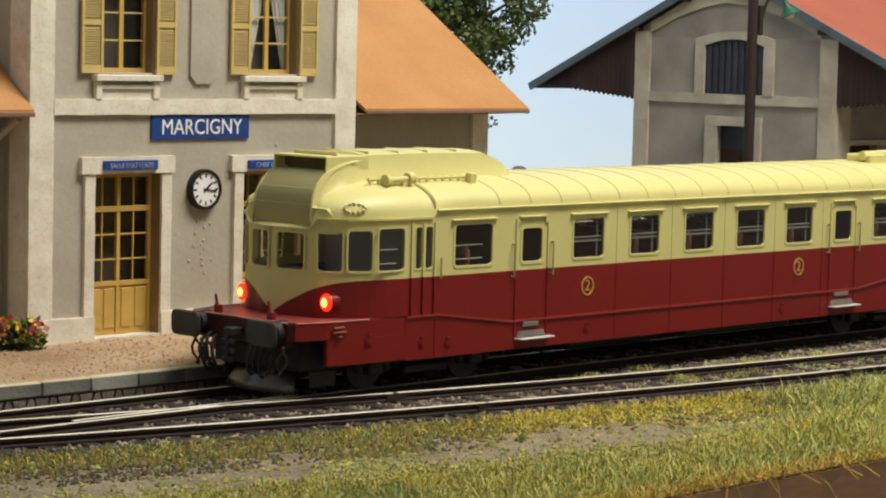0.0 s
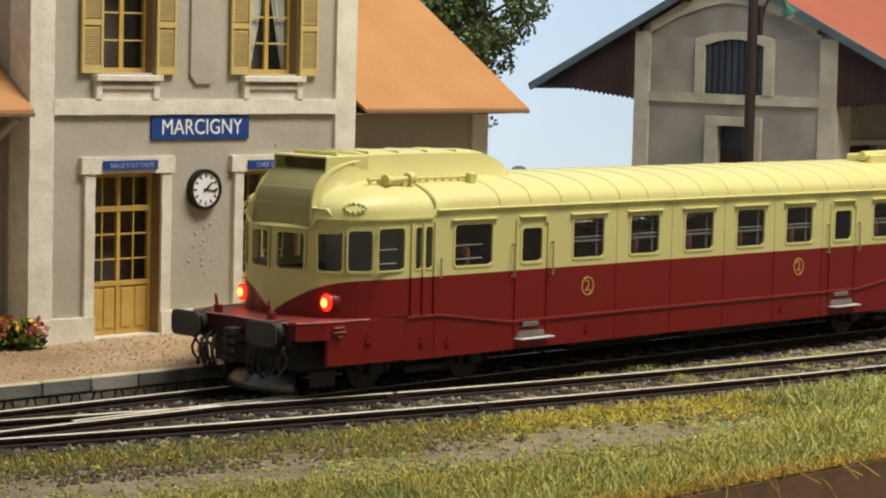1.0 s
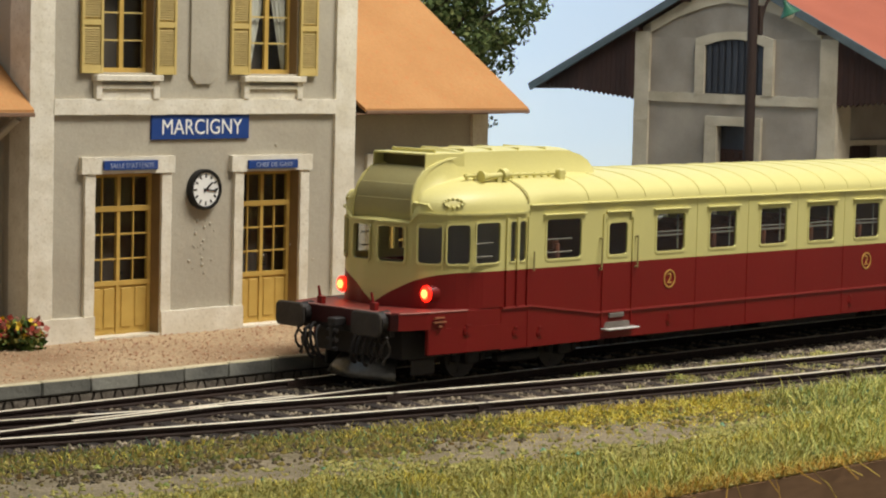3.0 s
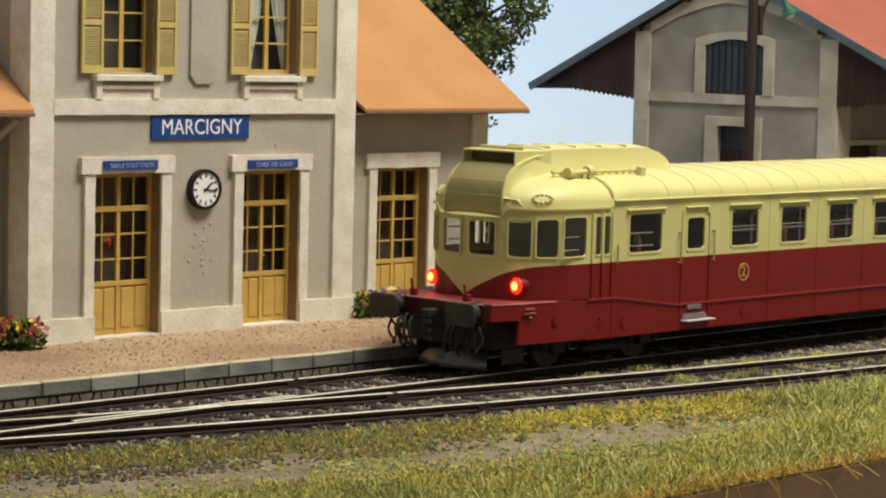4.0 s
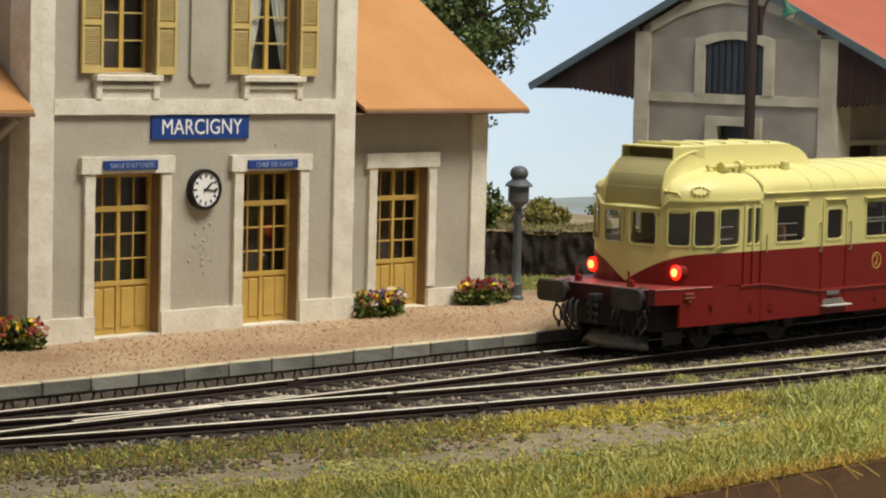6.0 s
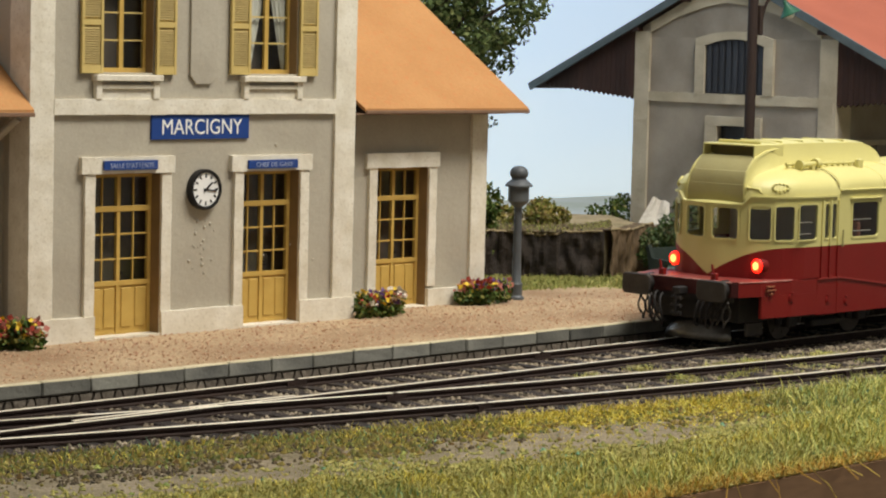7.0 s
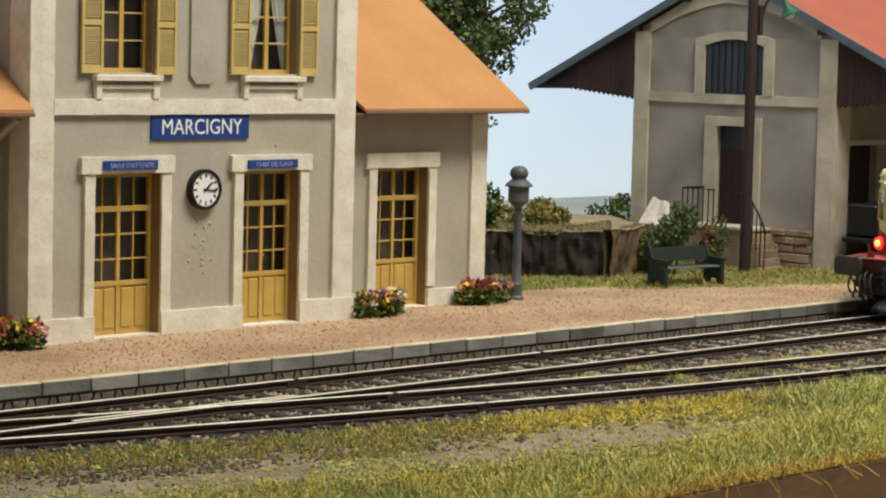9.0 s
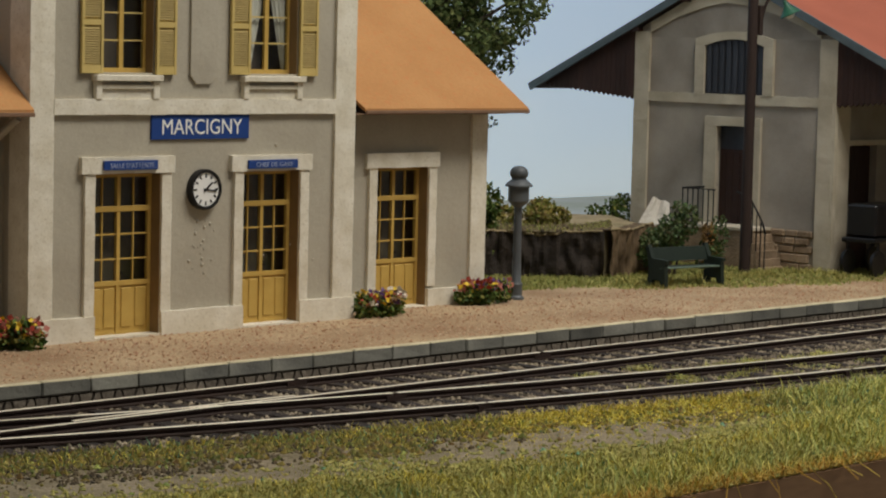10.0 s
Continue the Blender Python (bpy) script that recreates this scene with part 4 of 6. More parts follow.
def door_leafs(parent, x0, x1, z0, z1, y, transom):
    """A glazed double door in its opening: frame, two leaves, glazing bars, panes, lower panels."""
    door = bmesh.new()
    mid = (x0 + x1) / 2
    for a, b in ((x0, x0 + 0.07), (x1 - 0.07, x1), (mid - 0.035, mid + 0.035)):
        box(door, a, b, y - 0.03, y + 0.05, z0, z1)
    box(door, x0, x1, y - 0.04, y + 0.05, transom - 0.05, transom + 0.05, 0.008)
    box(door, x0, x1, y - 0.036, y + 0.048, z1 - 0.07, z1 - 0.004)
    box(door, x0, x1, y - 0.02, y + 0.05, z0, z0 + 0.05)
    d = part("door", door, M_OCHRE, parent, "ochre glazed double door, closed")
    low = z0 + 0.90
    for a, b in ((x0 + 0.07, mid - 0.035), (mid + 0.035, x1 - 0.07)):
        leaf = bmesh.new()
        box(leaf, a, b, y, y + 0.04, z0 + 0.05, low, 0.0)
        for p in range(2):
            w = (b - a) / 2
            box(leaf, a + p * w + 0.05, a + (p + 1) * w - 0.03, y - 0.022, y + 0.01, z0 + 0.12, low - 0.08, 0.012)
        box(leaf, a, b, y - 0.03, y + 0.03, low - 0.03, low + 0.05)
        part("lower_panel", leaf, M_OCHRE, d)
        bars = bmesh.new()
        for z in (low + (transom - low) / 3, low + 2 * (transom - low) / 3):
            box(bars, a, b, y - 0.012, y + 0.03, z - 0.02, z + 0.006)
        c = (a + b) / 2
        box(bars, c - 0.011, c + 0.011, y - 0.01, y + 0.03, low, z1 - 0.07)
        part("glazing_bar", bars, M_OCHRE, d)
        for z_a, z_b in ((low + 0.05, transom - 0.05), (transom + 0.05, z1 - 0.07)):
            g = bmesh.new()
            box(g, a, b, y + 0.015, y + 0.025, z_a, z_b)
            o = part("pane", g, M_GLASS, d, "dark glass pane")
            o.visible_shadow = False
    k = bmesh.new()
    rod(k, (mid + 0.07, y - 0.06, z0 + 1.08), (mid + 0.07, y, z0 + 1.08), 0.025, seg=8)
    part("knob", k, M_INK, d)
    return d


def opening(parent, x0, x1, z0, z1, y, ears=0.27):
    """White surround, brown reveals and a dark space behind a doorway."""
    for a, b in ((x0 - 0.215, x0), (x1, x1 + 0.22)):
        boxed("jamb", (a, b, y - 0.075, y + 0.05, 0.64, z1), M_TRIM, parent, bevel=0.012)
    boxed("lintel", (x0 - ears - 0.04, x1 + ears, y - 0.10, y + 0.05, z1, z1 + 0.29), M_TRIM, parent, bevel=0.015)
    for a, b in ((x0, x0 + 0.012), (x1 - 0.012, x1)):
        boxed("reveal", (a, b, y - 0.02, y + 0.34, z0, z1), M_OCHRE_DARK, parent, "brown painted reveal")
    boxed("reveal", (x0, x1, y - 0.02, y + 0.34, z1 - 0.012, z1), M_OCHRE_DARK, parent)
    boxed("threshold", (x0 - 0.02, x1 + 0.02, y - 0.09, y + 0.34, ZP - 0.02, z0), M_TRIM, parent, "pale stone threshold", bevel=0.01)


def shutter(parent, x0, x1, z0, z1, y):
    """A louvred shutter folded back on the wall."""
    f = bmesh.new()
    for a, b in ((x0, x0 + 0.06), (x1 - 0.06, x1)):
        box(f, a, b, y - 0.06, y, z0, z1, 0.006)
    for z in (z0, z0 + 0.83, z1 - 0.09):
        box(f, x0 + 0.005, x1 - 0.005, y - 0.056, y - 0.008, z + 0.003, z + 0.10 if z > z0 else z + 0.15)
    box(f, x0 + 0.05, x1 - 0.05, y - 0.02, y - 0.012, z0 + 0.01, z1 - 0.01)
    s = part("shutter", f, M_SHUTTER, parent, "straw yellow louvred shutter, folded open")
    bm = bmesh.new()
    w = x1 - x0 - 0.12
    vs = [bm.verts.new(p) for p in ((-w / 2, -0.018, -0.02), (w / 2, -0.018, -0.02), (w / 2, 0.004, 0.018), (-w / 2, 0.004, 0.018), (-w / 2, -0.012, -0.026), (w / 2, -0.012, -0.026), (w / 2, 0.010, 0.012), (-w / 2, 0.010, 0.012))]
    for q in ((0, 1, 2, 3), (7, 6, 5, 4), (0, 4, 5, 1), (3, 2, 6, 7)):
        bm.faces.new([vs[i] for i in q])
    slat = data("slat", bm, M_SLAT)
    z = z0 + 0.19
    while z < z1 - 0.12:
        if not z0 + 0.8 < z < z0 + 0.96:
            part("slat", slat, None, s, at=((x0 + x1) / 2, y - 0.03, z))
        z += 0.042
    return s


def window_upper(parent, x0, x1, z0, z1, y, curtain):
    f = bmesh.new()
    mid = (x0 + x1) / 2
    for a, b in ((x0, x0 + 0.06), (x1 - 0.06, x1), (mid - 0.045, mid + 0.045)):
        box(f, a, b, y - 0.03, y + 0.04, z0, z1)
    box(f, x0, x1, y - 0.035, y + 0.04, z0, z0 + 0.08)
    box(f, x0, x1, y - 0.036, y + 0.038, z1 - 0.07, z1 - 0.004)
    w = part("window", f, M_OCHRE, parent, "ochre casement window, closed")
    b = bmesh.new()
    n = 4
    for i in range(1, n):
        z = z0 + 0.08 + (z1 - z0 - 0.15) * i / n
        box(b, x0 + 0.06, x1 - 0.06, y - 0.012, y + 0.02, z - 0.014, z + 0.014)
    part("glazing_bar", b, M_SHUTTER, w, "thin pale glazing bars")
    for a, c in ((x0 + 0.06, mid - 0.045), (mid + 0.045, x1 - 0.06)):
        g = bmesh.new()
        box(g, a, c, y + 0.005, y + 0.013, z0 + 0.08, z1 - 0.07)
        o = part("pane", g, M_GLASS, w, "dark glass pane")
        o.visible_shadow = False
    if curtain:
        for s in (-1, 1):
            c = bmesh.new()
            rows = []
            for j in range(9):
                t = j / 8
                z = z0 + 0.08 + (z1 - z0 - 0.2) * t
                edge = max(0.03, (0.30 if s < 0 else 0.48) - 0.42 * t)
                xs = [mid + s * (edge + (0.52 - edge) * i / 8) for i in range(9)]
                rows.append([c.verts.new((x, y + 0.08 + 0.02 * math.sin(i * 2.2), z)) for i, x in enumerate(xs)])
            for p, q in zip(rows, rows[1:]):
                for i in range(8):
                    c.faces.new((p[i], p[i + 1], q[i + 1], q[i]))
            thick(part("curtain", c, M_CURTAIN, w, "white gathered curtain", smooth=True), 0.01)
    for a, b2 in ((x0, x0 + 0.012), (x1 - 0.012, x1)):
        boxed("reveal", (a, b2, FY - 0.01, y + 0.05, z0, z1), M_OCHRE_DARK, parent)


def build_station():
    st = thing("station_building", (0, 0, 0), label="two-storey grey plaster country station with white stone trim and ochre doors", category="building")
    doors = [(-3.335, -1.845, 3.125), (0.075, 1.485, 3.105)]
    wins = [(-3.16, -2.04), (0.22, 1.385)]
    TOP = 9.2
    holes = [(a, b, 0.25, z) for a, b, z in doors] + [(a, b, 4.88, 6.95) for a, b in wins]
    bm = bmesh.new()
    pierced(bm, -4.72, 2.85, ZP - 0.1, TOP, holes, FY, FY + 0.35)
    part("front_wall", bm, M_PLASTER, st, "grey rough plaster wall")
    for x0, x1 in ((-4.72, -4.42), (2.55, 2.85)):
        boxed("side_wall", (x0, x1, FY + 0.35, 11.8, ZP - 0.1, TOP), M_PLASTER, st)
    boxed("back_wall", (-4.72, 2.85, 11.8, 12.1, ZP - 0.1, TOP), M_PLASTER, st)
    boxed("inner_floor", (-4.42, 2.55, FY + 0.35, 11.8, ZP - 0.1, ZP + 0.02), M_INSIDE, st)
    boxed("upper_floor", (-4.42, 2.55, FY + 0.36, 11.8, 3.9, 4.1), M_INSIDE, st)
    boxed("inner_wall", (-4.42, 2.55, FY + 0.75, FY + 0.85, ZP, TOP), M_INSIDE, st, "dim room wall")
    bm = bmesh.new()
    prism(bm, [(FY - 0.6, TOP - 0.1), (8.66, TOP + 2.2), (12.7, TOP - 0.1), (12.7, TOP + 0.1), (8.66, TOP + 2.4), (FY - 0.6, TOP + 0.1)], "x", -5.2, 3.4)
    part("roof", bm, M_TILE, st)
    # corner piers, band, plinth
    for x0, x1 in ((-4.74, -4.23), (2.35, 2.87)):
        boxed("pier", (x0, x1, FY - 0.07, FY + 0.04, 0.64, TOP), M_TRIM, st, "white stone corner pier", bevel=0.015)
        boxed("pier_return", (x0 if x0 < 0 else 2.83, -4.70 if x0 < 0 else x1, FY + 0.04, FY + 0.5, 0.64, TOP), M_TRIM, st)
    boxed("band", (-4.23, 2.35, FY - 0.08, FY + 0.04, 4.15, 4.42), M_TRIM, st, "white stone string course", bevel=0.015)
    edges = [-4.76, doors[0][0], doors[0][1], doors[1][0], doors[1][1], 2.89]
    for a, b in zip(edges[::2], edges[1::2]):
        boxed("plinth", (a, b, FY - 0.11, FY + 0.04, ZP - 0.1, 0.65), M_TRIM, st, "white base course", bevel=0.02)
    for a, b, z in doors:
        opening(st, a, b, 0.265, z, FY)
        door_leafs(st, a + 0.012, b - 0.012, 0.265, z - 0.012, FY + 0.24, 2.485)
    for i, (a, b) in enumerate(wins):
        window_upper(st, a, b, 4.88, 6.95, FY + 0.22, i == 1)
        sl = bmesh.new()
        box(sl, a - 0.235, b + 0.13, FY - 0.16, FY + 0.2, 4.735, 4.843, 0.012)
        s = part("sill", sl, M_TRIM, st, "white moulded window sill")
        ap = bmesh.new()
        for u, v in ((a - 0.195, a - 0.065), (b - 0.045, b + 0.095)):
            box(ap, u, v, FY - 0.10, FY + 0.02, 4.42, 4.735, 0.01)
        box(ap, a - 0.066, b - 0.044, FY - 0.09, FY + 0.02, 4.60, 4.675, 0.006)
        box(ap, a - 0.066, b - 0.044, FY - 0.04, FY + 0.02, 4.42, 4.60)
        part("apron", ap, M_TRIM, s)
        shutter(st, a - 0.51, a - 0.04, 4.865, 7.0, FY - 0.03)
        shutter(st, b + 0.02, b + 0.475, 4.85, 7.0, FY - 0.03)
    # blind panel between the windows, with cut corners
    bm = bmesh.new()
    prism(bm, [(-1.21, 8.0), (-1.21, 4.85), (-1.07, 4.695), (-0.73, 4.695), (-0.59, 4.85), (-0.59, 8.0)], "y", FY - 0.05, FY + 0.01)
    part("blind_panel", bm, M_PLASTER, st, "raised plaster panel")
    # plaster blisters under the clock
    rng = random.Random(4)
    for i in range(30):
        x, z = rng.gauss(-0.88, 0.2) if i < 18 else rng.uniform(-1.35, 1.9), rng.uniform(1.2, 2.3) if i < 18 else rng.uniform(0.8, 3.9)
        b = bmesh.new()
        bmesh.ops.create_icosphere(b, subdivisions=1, radius=rng.uniform(0.014, 0.042))
        for v in b.verts:
            v.co.y *= 0.6
        part("plaster_lump", b, M_PLASTER, st, at=(x, FY, z))

    # right wing
    for_x0, for_x1 = 2.85, 7.28
    d3 = (4.165, 5.625)
    bm = bmesh.new()
    pierced(bm, for_x0, for_x1, ZP - 0.1, 4.3, [(d3[0], d3[1], 0.25, 3.045)], AY, AY + 0.35)
    part("wing_wall", bm, M_PLASTER, st, "grey rough plaster wall")
    bm = bmesh.new()
    prism(bm, [(AY + 0.35, ZP - 0.1), (11.6, ZP - 0.1), (11.6, 4.3), (8.8, 6.2), (AY + 0.35, 4.3)], "x", 6.98, 7.28)
    part("wing_gable", bm, M_PLASTER, st)
    boxed("wing_back", (2.85, 7.28, 11.6, 11.9, ZP - 0.1, 4.3), M_PLASTER, st)
    boxed("wing_inner_wall", (2.86, 6.97, AY + 0.75, AY + 0.85, ZP, 4.3), M_INSIDE, st)
    boxed("wing_floor", (2.86, 6.97, AY + 0.35, AY + 1.5, ZP - 0.1, ZP + 0.02), M_INSIDE, st)
    boxed("wing_ceiling", (2.86, 6.97, AY + 0.35, AY + 1.5, 3.9, 4.0), M_INSIDE, st)
    boxed("wing_pier", (6.86, 7.31, AY - 0.07, AY + 0.3, 0.58, 4.1), M_TRIM, st, "white stone corner pier", bevel=0.015)
    for a, b in ((2.87, d3[0]), (d3[1], 7.36)):
        boxed("wing_plinth", (a, b, AY - 0.10, AY + 0.04, ZP - 0.1, 0.58), M_TRIM, st, bevel=0.02)
    opening(st, d3[0], d3[1], 0.255, 3.045, AY)
    door_leafs(st, d3[0] + 0.012, d3[1] - 0.012, 0.255, 3.033, AY + 0.24, 2.42)
    bm = bmesh.new()
    prism(bm, [(5.28, 4.165), (8.8, 6.53), (12.3, 4.165), (12.3, 4.245), (8.8, 6.62), (5.28, 4.235)], "x", 2.86, 7.93)
    for v in bm.verts:          # the chipped corner where the roof meets the house
        if v.co.x < 3 and v.co.y < 6:
            v.co.x = 3.26
    part("wing_roof", bm, M_TILE, st, "orange painted low roof")
    bm = bmesh.new()
    box(bm, 3.27, 7.94, 5.25, 5.30, 4.13, 4.20, 0.01)
    part("eaves_board", bm, M_EAVES, st)
    boxed("soffit", (2.87, 7.28, 5.3, AY, 4.12, 4.14), M_EAVES, st)
    bm = bmesh.new()
    prism(bm, [(5.28, 4.12), (8.8, 6.49), (8.8, 6.525), (5.28, 4.16)], "x", 7.86, 7.93)
    part("verge_board", bm, M_EAVES, st)
    # little bracket under the eaves where roof and house meet
    bm = bmesh.new()
    prism(bm, [(5.26, 4.18), (5.6, 4.45), (5.66, 4.40), (5.32, 4.10)], "x", 2.88, 2.98)
    box(bm, 2.88, 2.98, 5.3, 5.86, 3.98, 4.06)
    part("bracket", bm, M_TRIM, st)

    # left wing
    boxed("left_wall", (-9.5, -4.72, AY, AY + 0.35, ZP - 0.1, 4.3), M_PLASTER, st)
    bm = bmesh.new()
    prism(bm, [(5.0, 4.17), (8.8, 7.05), (12.5, 4.17), (12.5, 4.25), (8.8, 7.14), (5.0, 4.25)], "x", -9.9, -4.76)
    part("left_roof", bm, M_TILE, st, "orange painted low roof")
    bm = bmesh.new()
    box(bm, -9.9, -4.76, 4.96, 5.02, 4.13, 4.2, 0.01)
    part("left_eaves", bm, M_EAVES, st)
    bm = bmesh.new()
    rod(bm, (-5.12, AY - 0.12, ZP), (-5.12, AY - 0.12, 3.6), 0.07, seg=12)
    rod(bm, (-5.12, AY - 0.12, 3.6), (-4.95, 5.2, 4.1), 0.07, seg=12)
    for z in (0.6, 2.0, 3.4):
        rod(bm, (-5.12, AY - 0.12, z), (-5.12, AY - 0.12, z + 0.05), 0.09, seg=12)
    part("downpipe", bm, M_PLASTER, st, "grey painted downpipe", smooth=True)
    return st


# Louvre slats: a darker straw than the shutter frames.
M_SLAT = material("darker_louvre_paint", lin(172, 150, 92), 0.7, lin(150, 128, 74), 0.5, 3.0)
M_EAVES = material("brown_eaves_paint", lin(128, 100, 78), 0.8, lin(104, 80, 62), 0.5, 2.0)
station = build_station()


M_PALE_INK = material("faded_white_ink", lin(176, 184, 206), 0.6, lin(140, 150, 184), 0.6, 8.0)


def enamel_sign(name, text, x0, x1, z0, z1, y, size, sx, label, mat, thin):
    s = thing(name, ((x0 + x1) / 2, y, (z0 + z1) / 2), label=label, category="sign")
    w, h = (x1 - x0) / 2, (z1 - z0) / 2
    boxed("plate", (-w, w, -0.012, 0.03, -h, h), M_BLUE, s, bevel=0.004)
    lettering("lettering", text, size, mat, s, (0.02, -0.013, -0.01), sx=sx, depth=0.006, thin=thin)
    return s


enamel_sign("station_sign", "MARCIGNY", -2.08, 0.205, 3.705, 4.14, FY - 0.03, 0.388, 0.955, "blue enamel station name board with white capitals on the wall", M_WHITE, 0.0)
enamel_sign("waiting_room_sign", "SALLE D'ATTENTE", -3.20, -2.00, 3.19, 3.355, FY - 0.131, 0.125, 0.98, "small blue enamel plate above a station door", M_PALE_INK, 0.001)
enamel_sign("stationmaster_sign", "CHEF DE GARE", 0.13, 1.35, 3.15, 3.31, FY - 0.131, 0.125, 1.1, "small blue enamel plate above a station door", M_PALE_INK, 0.001)


def build_clock():
    c = thing("station_clock", (-0.865, FY, 2.80), label="round black-rimmed station clock with white face on the wall", category="clock")
    rim = bmesh.new()
    n = 40
    prof = [(0.365, 0.0), (0.37, -0.105), (0.355, -0.14), (0.315, -0.14), (0.30, -0.10)]
    rings = [[rim.verts.new((r * math.cos(2 * math.pi * i / n), y, r * math.sin(2 * math.pi * i / n))) for i in range(n)] for r, y in prof]
    for a, b in zip(rings, rings[1:]):
        for i in range(n):
            rim.faces.new((a[i], a[(i + 1) % n], b[(i + 1) % n], b[i]))
    bmesh.ops.recalc_face_normals(rim, faces=rim.faces)
    part("rim", rim, M_INK, c, "black clock rim", smooth=True)
    face = bmesh.new()
    rod(face, (0, -0.08, 0), (0, -0.11, 0), 0.31, seg=40)
    part("face", face, M_WHITE, c)
    for i in range(12):
        a = 2 * math.pi * i / 12
        m = bmesh.new()
        box(m, -0.015, 0.015, -0.117, -0.105, 0.215, 0.28)
        m.transform(Matrix.Rotation(a, 4, "Y"))
        part("hour_mark", m, M_INK, c)
    for name, ang, ln, w in (("hour_hand", 48, 0.19, 0.017), ("minute_hand", 98, 0.25, 0.014)):
        m = bmesh.new()
        box(m, -w, w, -0.127, -0.12, -0.05, ln)
        m.transform(Matrix.Rotation(radians(ang), 4, "Y"))
        part(name, m, M_INK, c)
    return c


build_clock()

# ---- goods shed ----
SX = 19.16


def build_shed():
    sh = thing("goods_shed", (0, 0, 0), label="weathered grey plaster goods shed with cream stone trim and wide awnings", category="building")
    win, dr = (7.673, 9.493, 4.43, 5.6), (8.02, 9.05, 1.22, 3.64)
    bm = bmesh.new()
    pierced(bm, 5.55, 11.72, ZP - 0.1, 5.8, [win, dr], SX, SX + 0.4, axis="x")
    w = part("gable_wall", bm, M_SHED, sh, "stained grey plaster gable")
    bm = bmesh.new()
    prism(bm, [(5.55, 5.8), (11.72, 5.8), (11.72, 5.98), (8.87, 7.37), (5.55, 5.84)], "x", SX, SX + 0.4)
    part("gable_top", bm, M_SHED, sh)
    bm = bmesh.new()
    pierced(bm, SX + 0.4, 60, ZP - 0.1, 5.6, [(19.78, 21.02, ZP, 3.29)], 5.6, 6.0)
    part("side_wall", bm, M_SHED, sh)
    boxed("side_wall", (SX + 0.4, 60, 11.44, 11.84, ZP - 0.1, 5.6), M_SHED, sh)
    boxed("inner_wall", (SX + 1.6, SX + 1.7, 6.0, 11.44, ZP, 5.8), M_INSIDE, sh)
    boxed("inner_partition", (SX + 1.7, 30, 7.2, 7.3, ZP, 5.5), M_INSIDE, sh)
    boxed("goods_door", (19.7, 21.1, 5.8, 5.88, ZP, 3.4), M_DARK_WOOD, sh, "dark brown sliding goods door")
    boxed("goods_lintel", (19.5, 21.3, 5.53, 5.62, 3.29, 3.42), M_SHED_TRIM, sh)
    # trim: piers, band, window surround
    for y0, y1 in ((5.50, 6.01), (11.27, 11.74)):
        boxed("pier", (SX - 0.07, SX + 0.05, y0, y1, ZP - 0.05, 5.93 if y0 > 8 else 5.82), M_SHED_TRIM, sh, bevel=0.02)
    boxed("pier_return", (SX - 0.07, SX + 0.6, 5.53, 5.6, ZP - 0.05, 4.3), M_SHED_TRIM, sh, bevel=0.02)
    boxed("band", (SX - 0.06, SX + 0.05, 6.01, 11.27, 4.18, 4.42), M_SHED_TRIM, sh, bevel=0.015)
    # cream moulding that follows the gable under the roof
    bm = bmesh.new()
    prism(bm, [(11.27, 5.92), (10.4, 6.31), (9.5, 6.58), (8.87, 6.68), (8.2, 6.6), (7.3, 6.38), (6.55, 6.10), (6.01, 5.82), (6.01, 6.03), (8.87, 7.35), (11.27, 6.16)], "x", SX - 0.05, SX + 0.03)
    part("gable_moulding", bm, M_SHED_TRIM, sh, "cream moulding under the gable roof")
    # arched window
    n = 14
    yc, hw = 8.583, 0.91
    arch_in = [(yc - hw * math.cos(math.pi * i / n), 5.61 + 0.17 * math.sin(math.pi * i / n) ** 2) for i in range(n + 1)]
    arch_out = [(yc - (hw + 0.29) * math.cos(math.pi * i / n), 5.78 + 0.19 * math.sin(math.pi * i / n) ** 2) for i in range(n + 1)]
    bm = bmesh.new()
    prism(bm, arch_in + [(yc + hw + 0.29, 5.612)] + arch_out[::-1] + [(yc - hw - 0.29, 5.612)], "x", SX - 0.09, SX + 0.05)
    part("window_arch", bm, M_SHED_TRIM, sh, "cream segmental window arch")
    for y0, y1 in ((yc - hw - 0.29, yc - hw), (yc + hw, yc + hw + 0.29)):
        boxed("window_jamb", (SX - 0.09, SX + 0.05, y0, y1, 4.42, 5.61), M_SHED_TRIM, sh, bevel=0.015)
    bm = bmesh.new()
    prism(bm, arch_in + [(yc + hw, 4.43), (yc - hw, 4.43)], "x", SX - 0.01, SX + 0.02)
    wd = part("window", bm, M_SLATE, sh, "dark blue-grey boarded arched window")
    for i in range(9):
        y = yc - hw + 0.1 + i * 0.2
        top = 5.61 + 0.17 * max(0, 1 - ((y - yc) / hw) ** 2) - 0.03
        boxed("slat", (SX - 0.05, SX - 0.01, y - 0.065, y + 0.065, 4.45, top), M_SLATE, wd, bevel=0.012)
    # door, its trim, landing, steps and railings
    boxed("door_jamb", (SX - 0.08, SX + 0.05, 9.05, 9.42, 1.22, 3.86), M_SHED_TRIM, sh, bevel=0.015)
    boxed("door_jamb", (SX - 0.08, SX + 0.05, 7.7, 8.02, 1.22, 3.86), M_SHED_TRIM, sh, bevel=0.015)
    boxed("door_lintel", (SX - 0.09, SX + 0.05, 7.7, 9.42, 3.64, 3.87), M_SHED_TRIM, sh, bevel=0.015)
    bm = bmesh.new()
    for i in range(5):
        box(bm, SX + 0.10, SX + 0.14, 8.02 + i * 0.206 + 0.006, 8.02 + (i + 1) * 0.206 - 0.006, 1.22, 3.0, 0.008)
